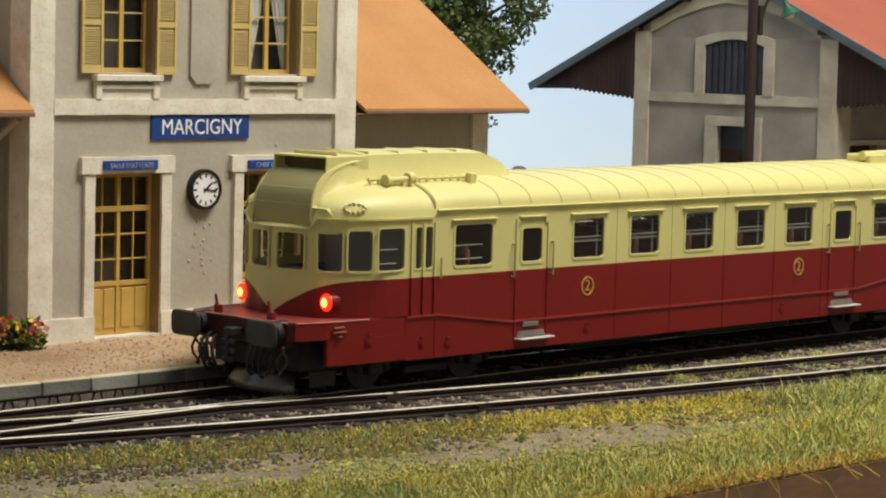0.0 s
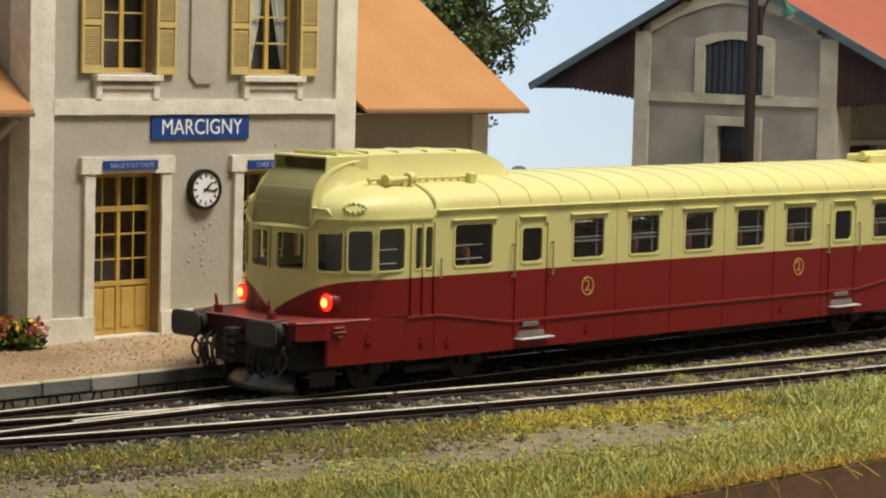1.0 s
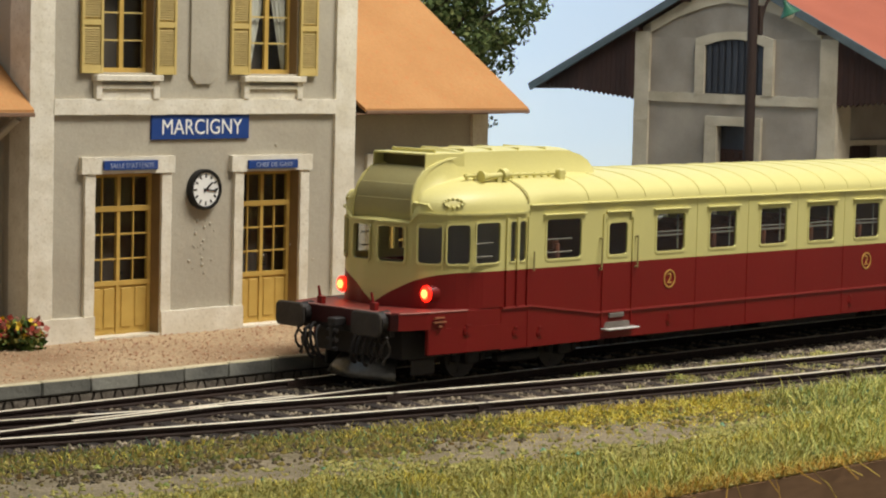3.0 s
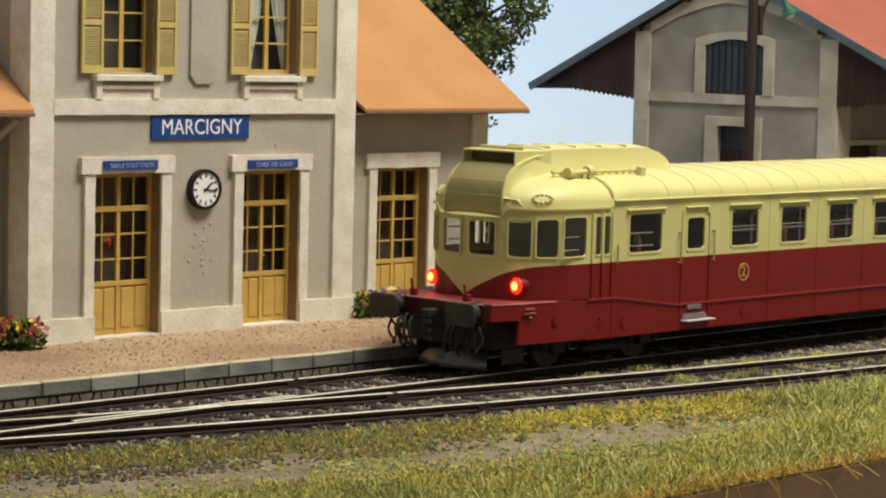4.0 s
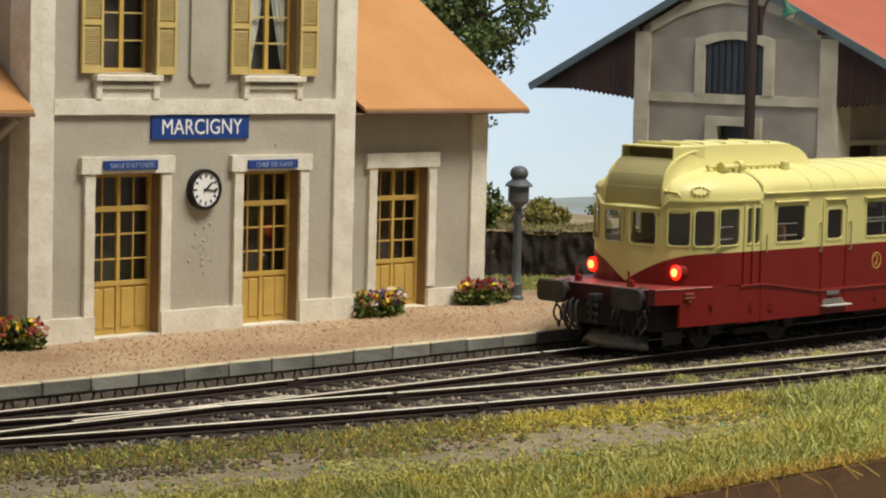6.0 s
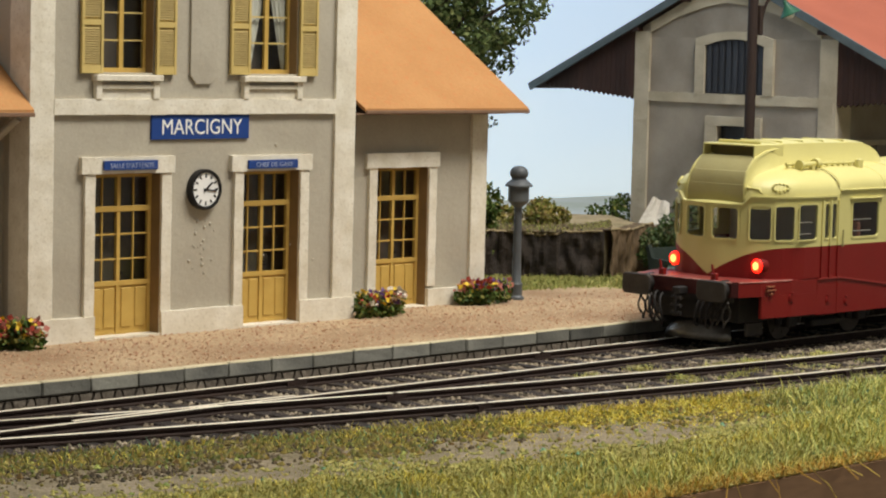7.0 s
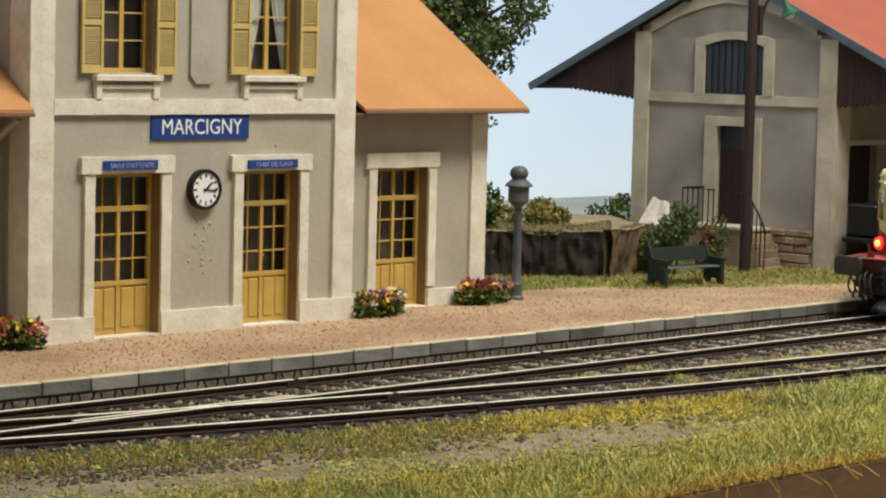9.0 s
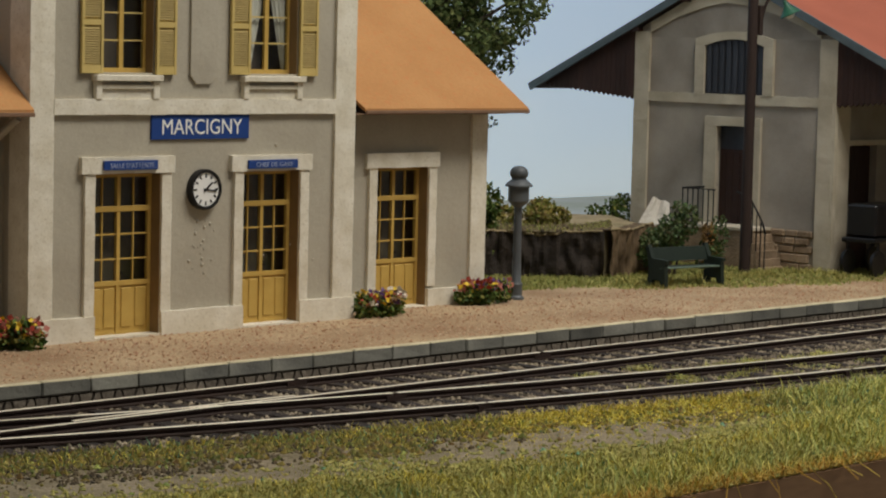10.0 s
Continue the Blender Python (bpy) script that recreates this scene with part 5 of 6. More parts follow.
    box(bm, SX + 0.11, SX + 0.13, 8.02, 9.05, 3.0, 3.06)
    d = part("door", bm, M_DARK_WOOD, sh, "dark brown plank door")
    bm = bmesh.new()
    box(bm, SX + 0.12, SX + 0.13, 8.02, 9.05, 3.06, 3.64)
    part("fanlight", bm, M_SLATE, d)
    bm = bmesh.new()
    box(bm, 18.2, SX - 0.1, 7.3, 9.4, ZP - 0.05, 1.16, 0.02)
    part("landing", bm, M_STONE, sh, "stone door landing")
    boxed("landing_slab", (18.15, SX - 0.1, 7.26, 9.44, 1.16, 1.23), M_SHED_TRIM, sh, bevel=0.01)
    for i in range(5):
        boxed("step", (18.2, SX - 0.1, 7.3 - 0.09 * (i + 1), 7.3 - 0.09 * i, ZP - 0.05, 1.16 - 0.19 * (i + 1) + 0.1), M_STONE, sh, bevel=0.012)
    bm = bmesh.new()
    tube(bm, [(18.22, 8.36, 2.1), (18.22, 9.36, 2.1), (SX - 0.1, 9.36, 2.1)], 0.026, 6)
    rl = part("railing", bm, M_INK, sh, "thin black iron railing")
    bm = bmesh.new()
    tube(bm, [(18.22, 7.7, 2.1), (18.22, 7.3, 1.98), (18.22, 7.07, 1.66), (18.22, 6.88, 1.36), (18.22, 6.80, 1.12)], 0.026, 6)
    part("stair_rail", bm, M_INK, rl)
    for i in range(7):
        bm = bmesh.new()
        rod(bm, (18.22, 8.4 + i * 0.16, 1.2), (18.22, 8.4 + i * 0.16, 2.1), 0.018, seg=6)
        part("baluster", bm, M_INK, rl)
    for i in range(4):
        y = 7.2 - i * 0.13
        bm = bmesh.new()
        rod(bm, (18.22, y, 0.25), (18.22, y, 1.9 - (7.28 - y) * 1.5), 0.018, seg=6)
        part("baluster", bm, M_INK, rl)
    # roof, bargeboards, awning boards
    ap, ey = (8.87, 7.58), 6.36
    for s, fall in ((-1, 0.461), (1, 0.485)):
        ez = ap[1] - fall * ey
        bm = bmesh.new()
        prism(bm, [(ap[0], ap[1]), (ap[0] + s * ey, ez), (ap[0] + s * ey, ez - 0.12), (ap[0], ap[1] - 0.13)], "x", 18.99, 60)
        part("roof_slope", bm, M_RED_TILE, sh, "salmon red tiled roof slope")
        bm = bmesh.new()
        prism(bm, [(ap[0], ap[1] + 0.02), (ap[0] + s * (ey + 0.03), ez + 0.005), (ap[0] + s * (ey - 0.06), ez - 0.165), (ap[0], ap[1] - 0.19)], "x", 18.93, 18.99)
        part("bargeboard", bm, M_ZINC, sh, "blue-grey bargeboard")
        bm = bmesh.new()
        prism(bm, [(ap[0], ap[1] - 0.14), (ap[0] + s * (ey - 0.1), ez - 0.085), (ap[0] + s * (ey - 0.1), ez - 0.115), (ap[0], ap[1] - 0.18)], "x", 19.0, 60)
        part("soffit", bm, M_DARK_WOOD, sh, "dark boarded soffit")
        edge = 11.74 if s > 0 else 5.50
        i = 0
        while True:
            y0 = edge + s * 0.16 * i
            y1 = y0 + s * 0.152
            under = ap[1] - 0.17 - fall * abs((y0 + y1) / 2 - ap[0])
            zb = 4.20 + 0.092 * abs(y0 - edge)
            if under - zb < 0.04:
                break
            bm = bmesh.new()
            prism(bm, [(y0, zb + 0.07), ((y0 + y1) / 2, zb), (y1, zb + 0.07), (y1, under - 0.035), (y0, under + 0.035)], "x", SX - 0.06, SX - 0.01)
            part("awning_board", bm, M_DARK_WOOD, sh)
            i += 1
    for y, fall in ((5.92, 0.461), (10.1, 0.485), (11.66, 0.485)):
        z = ap[1] - 0.19 - fall * abs(y - ap[0])
        boxed("purlin_end", (18.95, SX, y - 0.11, y + 0.11, z - 0.11, z + 0.01), M_DARK_WOOD, sh, bevel=0.01)
    # base course of rough stones
    rng = random.Random(7)
    z, k = ZP, 0
    while z < 1.15:
        h = rng.uniform(0.17, 0.24)
        y = 6.07 + (0.1 if k % 2 else 0)
        while y < 11.3:
            ln = rng.uniform(0.3, 0.62)
            if not (dr[0] < y + ln / 2 < dr[1] and z > 1.0):
                bm = bmesh.new()
                pr = rng.uniform(0.05, 0.10)
                box(bm, SX - pr, SX + 0.02, y, min(y + ln - 0.02, 11.29), z, min(z + h - 0.02, 1.22), 0.03)
                part("stone", bm, M_STONE, sh)
            y += ln
        z += h
        k += 1
    return sh


M_SLATE = material("slate_blue_boards", lin(62, 66, 74), 0.7, lin(40, 42, 48), 0.7, 2.0, 0.1, 20, 0.15, 20, stretch=(1, 1, 0.2))
build_shed()


# ---- platform furniture ----
def build_pump():
    p = thing("platform_pump", (8.23, 5.77, ZP), label="grey cast iron pump post with a domed cap on the platform", category="pump")
    bm = bmesh.new()
    lathe(bm, [(0.17, 0.0), (0.17, 0.05), (0.13, 0.09), (0.13, 0.28), (0.14, 0.32), (0.10, 0.38), (0.088, 0.9), (0.082, 1.9), (0.09, 1.95)])
    part("column", bm, M_GREY_PAINT, p, smooth=True)
    bm = bmesh.new()
    lathe(bm, [(0.09, 1.93), (0.17, 2.0), (0.22, 2.06), (0.22, 2.36), (0.24, 2.38)])
    part("head", bm, M_GREY_PAINT, p, smooth=True)
    bm = bmesh.new()
    lathe(bm, [(0.29, 2.36), (0.29, 2.39), (0.22, 2.46), (0.16, 2.5), (0.15, 2.54), (0.185, 2.58), (0.195, 2.64), (0.17, 2.72), (0.11, 2.77), (0.03, 2.79)])
    part("cap", bm, M_GREY_PAINT, p, "domed grey cap", smooth=True)
    return p


def build_bench():
    b = thing("bench", (13.68, 5.55, ZP), -9, label="dark green slatted wooden bench at the platform's grassy edge", category="bench")
    bm = bmesh.new()
    prism(bm, [(0.22, 0.56), (0.26, 0.56), (0.36, 0.86), (0.32, 0.86)], "x", -0.9, 0.9)
    part("back_board", bm, M_GREEN, b, "wide sloping green back board")
    for y in (-0.2, -0.05, 0.10):
        # Front slat is paler: the seat's highlight is painted into its green.
        boxed("seat_slat", (-0.9, 0.9, y, y + 0.13, 0.42, 0.46), M_SEAT_EDGE if y < -0.1 else M_GREEN, b, bevel=0.01)
    for x in (-0.9, 0.80):
        bm = bmesh.new()
        prism(bm, [(-0.26, 0.0), (-0.12, 0.0), (-0.08, 0.16), (0.16, 0.16), (0.2, 0.0), (0.36, 0.0), (0.30, 0.42), (0.42, 0.92), (0.34, 0.93), (0.20, 0.64), (-0.27, 0.62), (-0.27, 0.56), (-0.22, 0.54)], "x", x, x + 0.10)
        part("end_frame", bm, M_GREEN, b, "solid dark green bench end")
    return b


def build_lamp_post():
    p = thing("lamp_post", (17.05, 6.51, ZP), label="tall dark wooden post carrying a green-shaded lamp", category="lamp post")
    bm = bmesh.new()
    rod(bm, (0, 0, -0.05), (0, 0, 9.0), 0.135, 0.115, 14)
    part("post", bm, M_POST, p, smooth=True)
    bm = bmesh.new()
    rod(bm, (0.0, -0.0, 5.7), (0.13, -0.14, 5.72), 0.05, seg=8)
    prev = (0.13, -0.14, 5.68)
    for i in range(1, 9):
        a = math.pi / 2 * i / 8
        q = (0.13 + 0.20 * (1 - math.cos(a)), -0.14 - 0.21 * (1 - math.cos(a)), 5.72 + 0.85 * math.sin(a))
        rod(bm, prev, q, 0.035, seg=8)
        prev = q
    rod(bm, prev, (0.52, -0.54, 6.5), 0.035, seg=8)
    part("bracket_arm", bm, M_POST, p, smooth=True)
    bm = bmesh.new()
    box(bm, 0.05, 0.17, -0.19, -0.07, 5.65, 6.35, 0.02)
    part("switch_box", bm, M_POST, p)
    bm = bmesh.new()
    lathe(bm, [(0.25, 6.12), (0.25, 6.14), (0.13, 6.27), (0.06, 6.38), (0.05, 6.48)], 20, (0.52, -0.54, 0))
    tilt = Matrix.Translation((0.52, -0.54, 6.4)) @ Matrix.Rotation(radians(-26), 4, Vector((0.72, 0.69, 0))) @ Matrix.Translation((-0.52, 0.54, -6.4))
    bm.transform(tilt)
    part("shade", bm, M_LAMP_GREEN, p, "green enamel lamp shade", smooth=True)
    bm = bmesh.new()
    bmesh.ops.create_uvsphere(bm, u_segments=14, v_segments=8, radius=0.11, matrix=tilt @ Matrix.Translation((0.52, -0.54, 6.14)))
    part("bulb", bm, M_WHITE, p, "unlit milky bulb", smooth=True)
    return p


M_SEAT_EDGE = material("green_seat_highlight", lin(96, 112, 98), 0.6, lin(70, 86, 74), 0.6, 3.0)
M_LAMP_GREEN = material("green_lamp_enamel", lin(40, 92, 68), 0.4, lin(34, 76, 58), 0.4, 3.0)
build_pump()
build_bench()
build_lamp_post()

cart = thing("luggage_cart", (19.82, 4.72, ZP), 5, label="black loaded luggage cart beside the shed wall", category="cart")
boxed("box", (-0.75, 0.75, -0.4, 0.4, 0.95, 1.72), M_INK, cart, bevel=0.05)
boxed("deck", (-0.85, 0.85, -0.45, 0.45, 0.82, 0.93), M_INK, cart, bevel=0.02)
boxed("nameplate", (-0.4, 0.3, -0.412, -0.4, 1.5, 1.56), M_BUFFER, cart)
for x in (-0.6, 0.6):
    for y in (-0.4, 0.4):
        wbm = bmesh.new()
        rod(wbm, (x, y - 0.04, 0.32), (x, y + 0.04, 0.32), 0.32, seg=20)
        rod(wbm, (x, y, 0.32), (x, y, 0.85), 0.04, seg=8)
        part("wheel", wbm, M_INK, cart, smooth=True)


# ---- plants ----
def leaf_cloud(blobs, count, size, seed, aspect=0.6):
    """Many small leaves scattered through overlapping round blobs (x, y, z, rx, ry, rz)."""
    rng = np.random.RandomState(seed)
    vol = np.array([b[3] * b[4] * b[5] for b in blobs])
    pick = rng.choice(len(blobs), count, p=vol / vol.sum())
    d = rng.normal(size=(count, 3))
    d /= np.linalg.norm(d, axis=1)[:, None]
    rad = rng.uniform(0.35, 1.0, count) ** 0.5 * rng.uniform(0.8, 1.12, count)
    B = np.array([b[:6] for b in blobs])
    c = B[pick, :3] + d * rad[:, None] * B[pick, 3:]
    u = rng.normal(size=(count, 3))
    u /= np.linalg.norm(u, axis=1)[:, None]
    v = np.cross(u, rng.normal(size=(count, 3)))
    v /= np.linalg.norm(v, axis=1)[:, None]
    s = size * rng.uniform(0.6, 1.3, count)[:, None]
    pts = np.stack([c - u * s, c + v * s * aspect, c + u * s, c - v * s * aspect], 1).reshape(-1, 3) * K
    faces = np.arange(count * 4).reshape(-1, 4)
    me = bpy.data.meshes.new("leaves")
    me.from_pydata(pts.tolist(), [], faces.tolist())
    return me


def leafy(name, cols, rough=0.8):
    """Leaf colour that differs from leaf to leaf."""
    m = bpy.data.materials.new(name)
    m.use_nodes = True
    n, l = m.node_tree.nodes, m.node_tree.links
    b = n["Principled BSDF"]
    b.inputs["Roughness"].default_value = rough
    b.inputs["Specular IOR Level"].default_value = 0.2
    g, r = n.new("ShaderNodeNewGeometry"), n.new("ShaderNodeValToRGB")
    e = r.color_ramp.elements
    e[0].color, e[1].color = cols[0], cols[-1]
    for i, c in enumerate(cols[1:-1]):
        k = e.new((i + 1) / (len(cols) - 1))
        k.color = c
    l.new(g.outputs["Random Per Island"], r.inputs["Fac"])
    l.new(r.outputs["Color"], b.inputs["Base Color"])
    return m


M_LEAF = leafy("dark_tree_leaves", [lin(44, 56, 30), lin(66, 80, 42), lin(86, 100, 54), lin(122, 128, 78)])
M_SHRUB = leafy("shrub_leaves", [lin(48, 62, 30), lin(70, 92, 42), lin(100, 118, 56), lin(130, 120, 60)])
M_SHRUB_DRY = leafy("yellowing_shrub_leaves", [lin(72, 80, 36), lin(112, 112, 48), lin(150, 134, 66), lin(94, 100, 46), lin(172, 140, 100)])
M_BROAD = leafy("broad_green_leaves", [lin(56, 74, 44), lin(72, 94, 54), lin(98, 112, 68), lin(84, 86, 52)], 0.5)
M_BARK = material("dark_bark", lin(66, 54, 44), 0.9, lin(44, 36, 30), 0.7, 3.0, 0.2, 20, 0.5, 16)
M_PETAL = {"red": material("red_petals", lin(166, 66, 50), 0.7), "yellow": material("yellow_petals", lin(232, 196, 60), 0.7), "pink": material("pink_petals", lin(176, 108, 92), 0.7), "violet": material("violet_petals", lin(104, 76, 130), 0.7), "white": material("pale_petals", lin(226, 214, 196), 0.7)}


def leaves(name, blobs, count, size, seed, mat, parent, label="", aspect=0.6):
    me = leaf_cloud(blobs, count, size, seed, aspect)
    me.materials.append(mat)
    return part(name, me, None, parent, label)


def shrub(at, blobs, count, size, seed, mat, label, stems=5, category="bush"):
    s = thing("shrub", at, label=label, category=category)
    bm = bmesh.new()
    rng = random.Random(seed)
    for i in range(stems):
        b = rng.choice(blobs)
        rod(bm, (rng.uniform(-0.1, 0.1), rng.uniform(-0.1, 0.1), -0.05), (b[0] + rng.uniform(-0.1, 0.1), b[1], b[2] + b[5] * 0.5), 0.035, 0.012, 6)
    part("stems", bm, M_BARK, s)
    leaves("foliage", blobs, count, size, seed, mat, s)
    return s


def flower_bed(at, lx, ly, hz, seed, tints):
    f = thing("flower_bed", at, label="low clump of mixed flowers against the station wall", category="flowers", group="flower beds along the station")
    rng = random.Random(seed)
    blobs = [(rng.uniform(-lx, lx) * 0.75, rng.uniform(-ly, ly) * 0.6, hz * rng.uniform(0.3, 0.5), lx * 0.38, ly * 0.7, hz * 0.48) for _ in range(9)]
    leaves("foliage", blobs, 1500, 0.055, seed, M_SHRUB, f)
    for i, t in enumerate(tints):
        sub = [(b[0] + rng.uniform(-0.1, 0.1), b[1], b[2] + 0.1, b[3] * 0.95, b[4], b[5] * 0.85) for b in rng.sample(blobs, 5)]
        leaves("blossoms", [(b[0], b[1] - 0.03, b[2] + 0.07, b[3], b[4], b[5] * 0.8) for b in sub], 75, 0.06, seed * 7 + i, M_PETAL[t], f, t + " blossoms", aspect=0.9)
    return f


flower_bed((-5.35, 4.95, ZP), 0.72, 0.3, 0.56, 1, ("red", "yellow", "pink"))
flower_bed((3.55, 5.02, ZP), 0.66, 0.3, 0.52, 2, ("yellow", "violet", "red", "white"))
flower_bed((7.05, 5.45, ZP), 0.78, 0.26, 0.50, 3, ("red", "yellow", "violet", "pink"))


def build_tree():
    t = thing("tree", (14.55, 14.3, ZP), label="large dark green leafy tree behind the station", category="tree")
    rng = random.Random(11)
    bm = bmesh.new()
    rod(bm, (0, 0, -0.1), (0, 0, 3.2), 0.32, 0.24, 12)
    rod(bm, (0, 0, 3.1), (-0.2, 0.2, 7.5), 0.24, 0.1, 10)
    tips = []
    for i in range(16):
        a, z = rng.uniform(0, 6.28), rng.uniform(4.1, 7.2)
        ln = rng.uniform(1.0, 2.1)
        p = (-0.1 + ln * math.cos(a), ln * math.sin(a), z + rng.uniform(0.5, 1.6))
        rod(bm, (-0.1, 0, z - 0.4), p, 0.09, 0.025, 7)
        tips.append(p)
        for j in range(3):
            q = (p[0] + rng.uniform(-0.7, 0.7), p[1] + rng.uniform(-0.7, 0.7), p[2] + rng.uniform(-0.6, 0.6))
            rod(bm, p, q, 0.025, 0.008, 5)
            tips.append(q)
    for p in ((1.75, -0.3, 4.95), (1.5, -0.4, 5.4), (2.25, -0.3, 5.7), (0.9, -0.5, 5.6)):
        rod(bm, (-0.1, 0, p[2] - 1.1), p, 0.06, 0.015, 6)
        tips.append(p)
    rod(bm, (0, 0, 2.7), (1.55, -0.3, 3.35), 0.05, 0.012, 6)
    tips.append((1.62, -0.3, 3.3))
    part("trunk", bm, M_BARK, t, smooth=True)
    blobs = [(x, y, z, rng.uniform(0.35, 0.7), rng.uniform(0.35, 0.7), rng.uniform(0.3, 0.55)) for x, y, z in tips[:-1]] + [(*tips[-1], 0.2, 0.2, 0.2)]
    leaves("crown", blobs, 15500, 0.076, 12, M_LEAF, t, "dark uneven leafy crown")
    return t


build_tree()
shrub((11.6, 9.9, ZP), [(0, 0, 0.7, 0.5, 0.5, 0.6), (0.1, 0.3, 1.4, 0.45, 0.5, 0.5), (-0.1, -0.2, 1.7, 0.35, 0.35, 0.4), (-0.4, 0.4, 1.1, 0.4, 0.4, 0.6)], 2600, 0.075, 21, M_SHRUB, "dark green shrub growing beside the station corner")

# ---- bank with its retaining wall ----
def build_bank():
    b = thing("earth_bank", (0, 0, 0), label="raised earth bank held by a dark rough stone wall", category="bank")
    corners = [(10.4, 10.6), (13.5, 7.9), (15.9, 8.55), (18.0, 11.5), (13.0, 18.0)]
    bm = bmesh.new()
    prism(bm, corners, "z", ZP - 0.1, 1.28)
    part("earth", bm, M_EARTH, b, "pale sandy bank top")
    rng = random.Random(5)
    # Right face is the lit one: its light is put into a paler brown.
    for (x0, y0), (x1, y1), mat in ((corners[0], corners[1], M_DARK_STONE), (corners[1], corners[2], M_LIT_STONE)):
        ln = math.hypot(x1 - x0, y1 - y0)
        ux, uy = (x1 - x0) / ln, (y1 - y0) / ln
        nx, ny = uy, -ux
        bm = bmesh.new()
        cols, rows = int(ln / 0.05), 22
        grid = []
        for i in range(cols + 1):
            s = ln * i / cols
            top = 1.34 - (0.16 * math.exp(-((s / ln - 0.62) / 0.22) ** 2) if mat is M_DARK_STONE else 0) + 0.06 * noise.noise(Vector((s * 1.3, 0, x0))) + 0.05 * noise.noise(Vector((s * 6, 3, x0)))
            line = []
            for j in range(rows + 1):
                z = ZP - 0.05 + (top - ZP + 0.05) * j / rows
                o = 0.22 + 0.13 * noise.noise(Vector((s * 2.6, z * 0.9, x0))) + 0.15 * noise.noise(Vector((s * 7.0, z * 2.6, x0 + 4)))
                line.append(bm.verts.new((x0 + ux * s + nx * o, y0 + uy * s + ny * o, z)))
            line.append(bm.verts.new((x0 + ux * s - nx * 0.25, y0 + uy * s - ny * 0.25, top - 0.02)))
            grid.append(line)
        rim = [tuple(l[-2].co) for l in grid]
        for a, c in zip(grid, grid[1:]):
            for j in range(rows + 1):
                bm.faces.new((a[j], c[j], c[j + 1], a[j + 1]))
        bmesh.ops.recalc_face_normals(bm, faces=bm.faces)
        part("rock_face", bm, mat, b)
        bm = bmesh.new()
        tube(bm, [(x, y, z + 0.008) for x, y, z in rim[::3]], 0.028, 6)
        part("rim", bm, M_EARTH, b, "pale crumbling rim of the wall")
    return b


def bank_place(r, n):
    """Places on the bank near its front rim."""
    u, v = r.uniform(0, 1, n), r.uniform(0, 1, n) ** 1.5
    x = 10.6 + 2.9 * u + 2.3 * np.maximum(0, u - 0.6) + 0.75 * v * 2.2
    y = np.where(u < 0.75, 10.45 - 3.2 * u, 8.05 + 1.6 * (u - 0.75)) + 0.66 * v * 2.2
    return np.stack([x, y, np.full(n, 1.27)], 1)


M_EARTH = material("pale_earth", lin(166, 148, 116), 0.95, lin(120, 108, 74), 0.8, 1.2, 0.2, 16, 0.6, 12)
M_DARK_STONE = material("dark_rough_stone", lin(58, 49, 41), 0.9, lin(36, 31, 27), 0.8, 2.2, 0.25, 18, 0.8, 10, piece=0.2)
M_LIT_STONE = material("lit_brown_stone", lin(112, 92, 66), 0.9, lin(72, 58, 42), 0.8, 2.2, 0.2, 18, 0.7, 10, stretch=(1, 1, 0.3), piece=0.18)
build_bank()
shrub((13.95, 10.05, 1.25), [(-0.3, 0, 0.25, 0.36, 0.4, 0.3), (0.15, 0.3, 0.38, 0.34, 0.4, 0.3), (0.5, 0.1, 0.2, 0.3, 0.4, 0.26), (-0.8, 0.5, 0.25, 0.3, 0.4, 0.28)], 1500, 0.062, 22, M_SHRUB_DRY, "yellowing shrub on the bank")
shrub((18.98, 12.2, ZP), [(0, 0, 1.0, 0.26, 0.35, 0.45), (0.45, 0.1, 1.05, 0.32, 0.35, 0.5), (-0.5, 0.2, 0.9, 0.26, 0.3, 0.42), (0.2, 0.1, 0.5, 0.6, 0.4, 0.4)], 1500, 0.06, 23, M_SHRUB, "small green shrub near the shed")
shrub((15.3, 7.35, ZP), [(0, 0, 0.9, 0.38, 0.38, 0.6), (0.3, -0.25, 1.3, 0.3, 0.3, 0.42), (-0.25, 0.3, 0.6, 0.42, 0.4, 0.5), (0.9, -0.7, 1.0, 0.26, 0.26, 0.45), (0.75, -0.6, 0.5, 0.35, 0.35, 0.4), (0.15, -0.1, 1.55, 0.22, 0.22, 0.25)], 2600, 0.055, 24, M_BROAD, "broad-leaved green shrub behind the bench")

M_DRY = leafy("dry_orange_leaves", [lin(128, 96, 54), lin(152, 116, 70), lin(104, 84, 46), lin(166, 134, 90)])
shrub((15.95, 6.75, ZP), [(0, 0, 0.95, 0.2, 0.2, 0.35), (0.05, 0, 0.5, 0.25, 0.2, 0.3)], 420, 0.05, 27, M_DRY, "small withered orange shrub behind the bench")

# pale tilted sheet leaning on the bank by the shed
bm = bmesh.new()
vs = []
for i in range(7):
    for j in range(6):
        u, v = i / 6, j / 5
        vs.append(bm.verts.new(((u - 0.5) * (0.75 - 0.35 * v) + 0.18 * v, 0.2 * v - 0.25 * abs(u - 0.45) + 0.03 * math.sin(u * 11 + v * 4), v * (0.66 - 0.14 * u) + 0.02 * math.sin(u * 9 + 1))))
for i in range(6):
    for j in range(5):
        bm.faces.new((vs[i * 6 + j], vs[(i + 1) * 6 + j], vs[(i + 1) * 6 + j + 1], vs[i * 6 + j + 1]))
sheet = solo("plastic_sheet", bm, M_CURTAIN, at=(16.3, 8.7, 1.3), rz=-48, label="crumpled white plastic sheet leaning by the shed", category="sheet")
thick(sheet, 0.008)

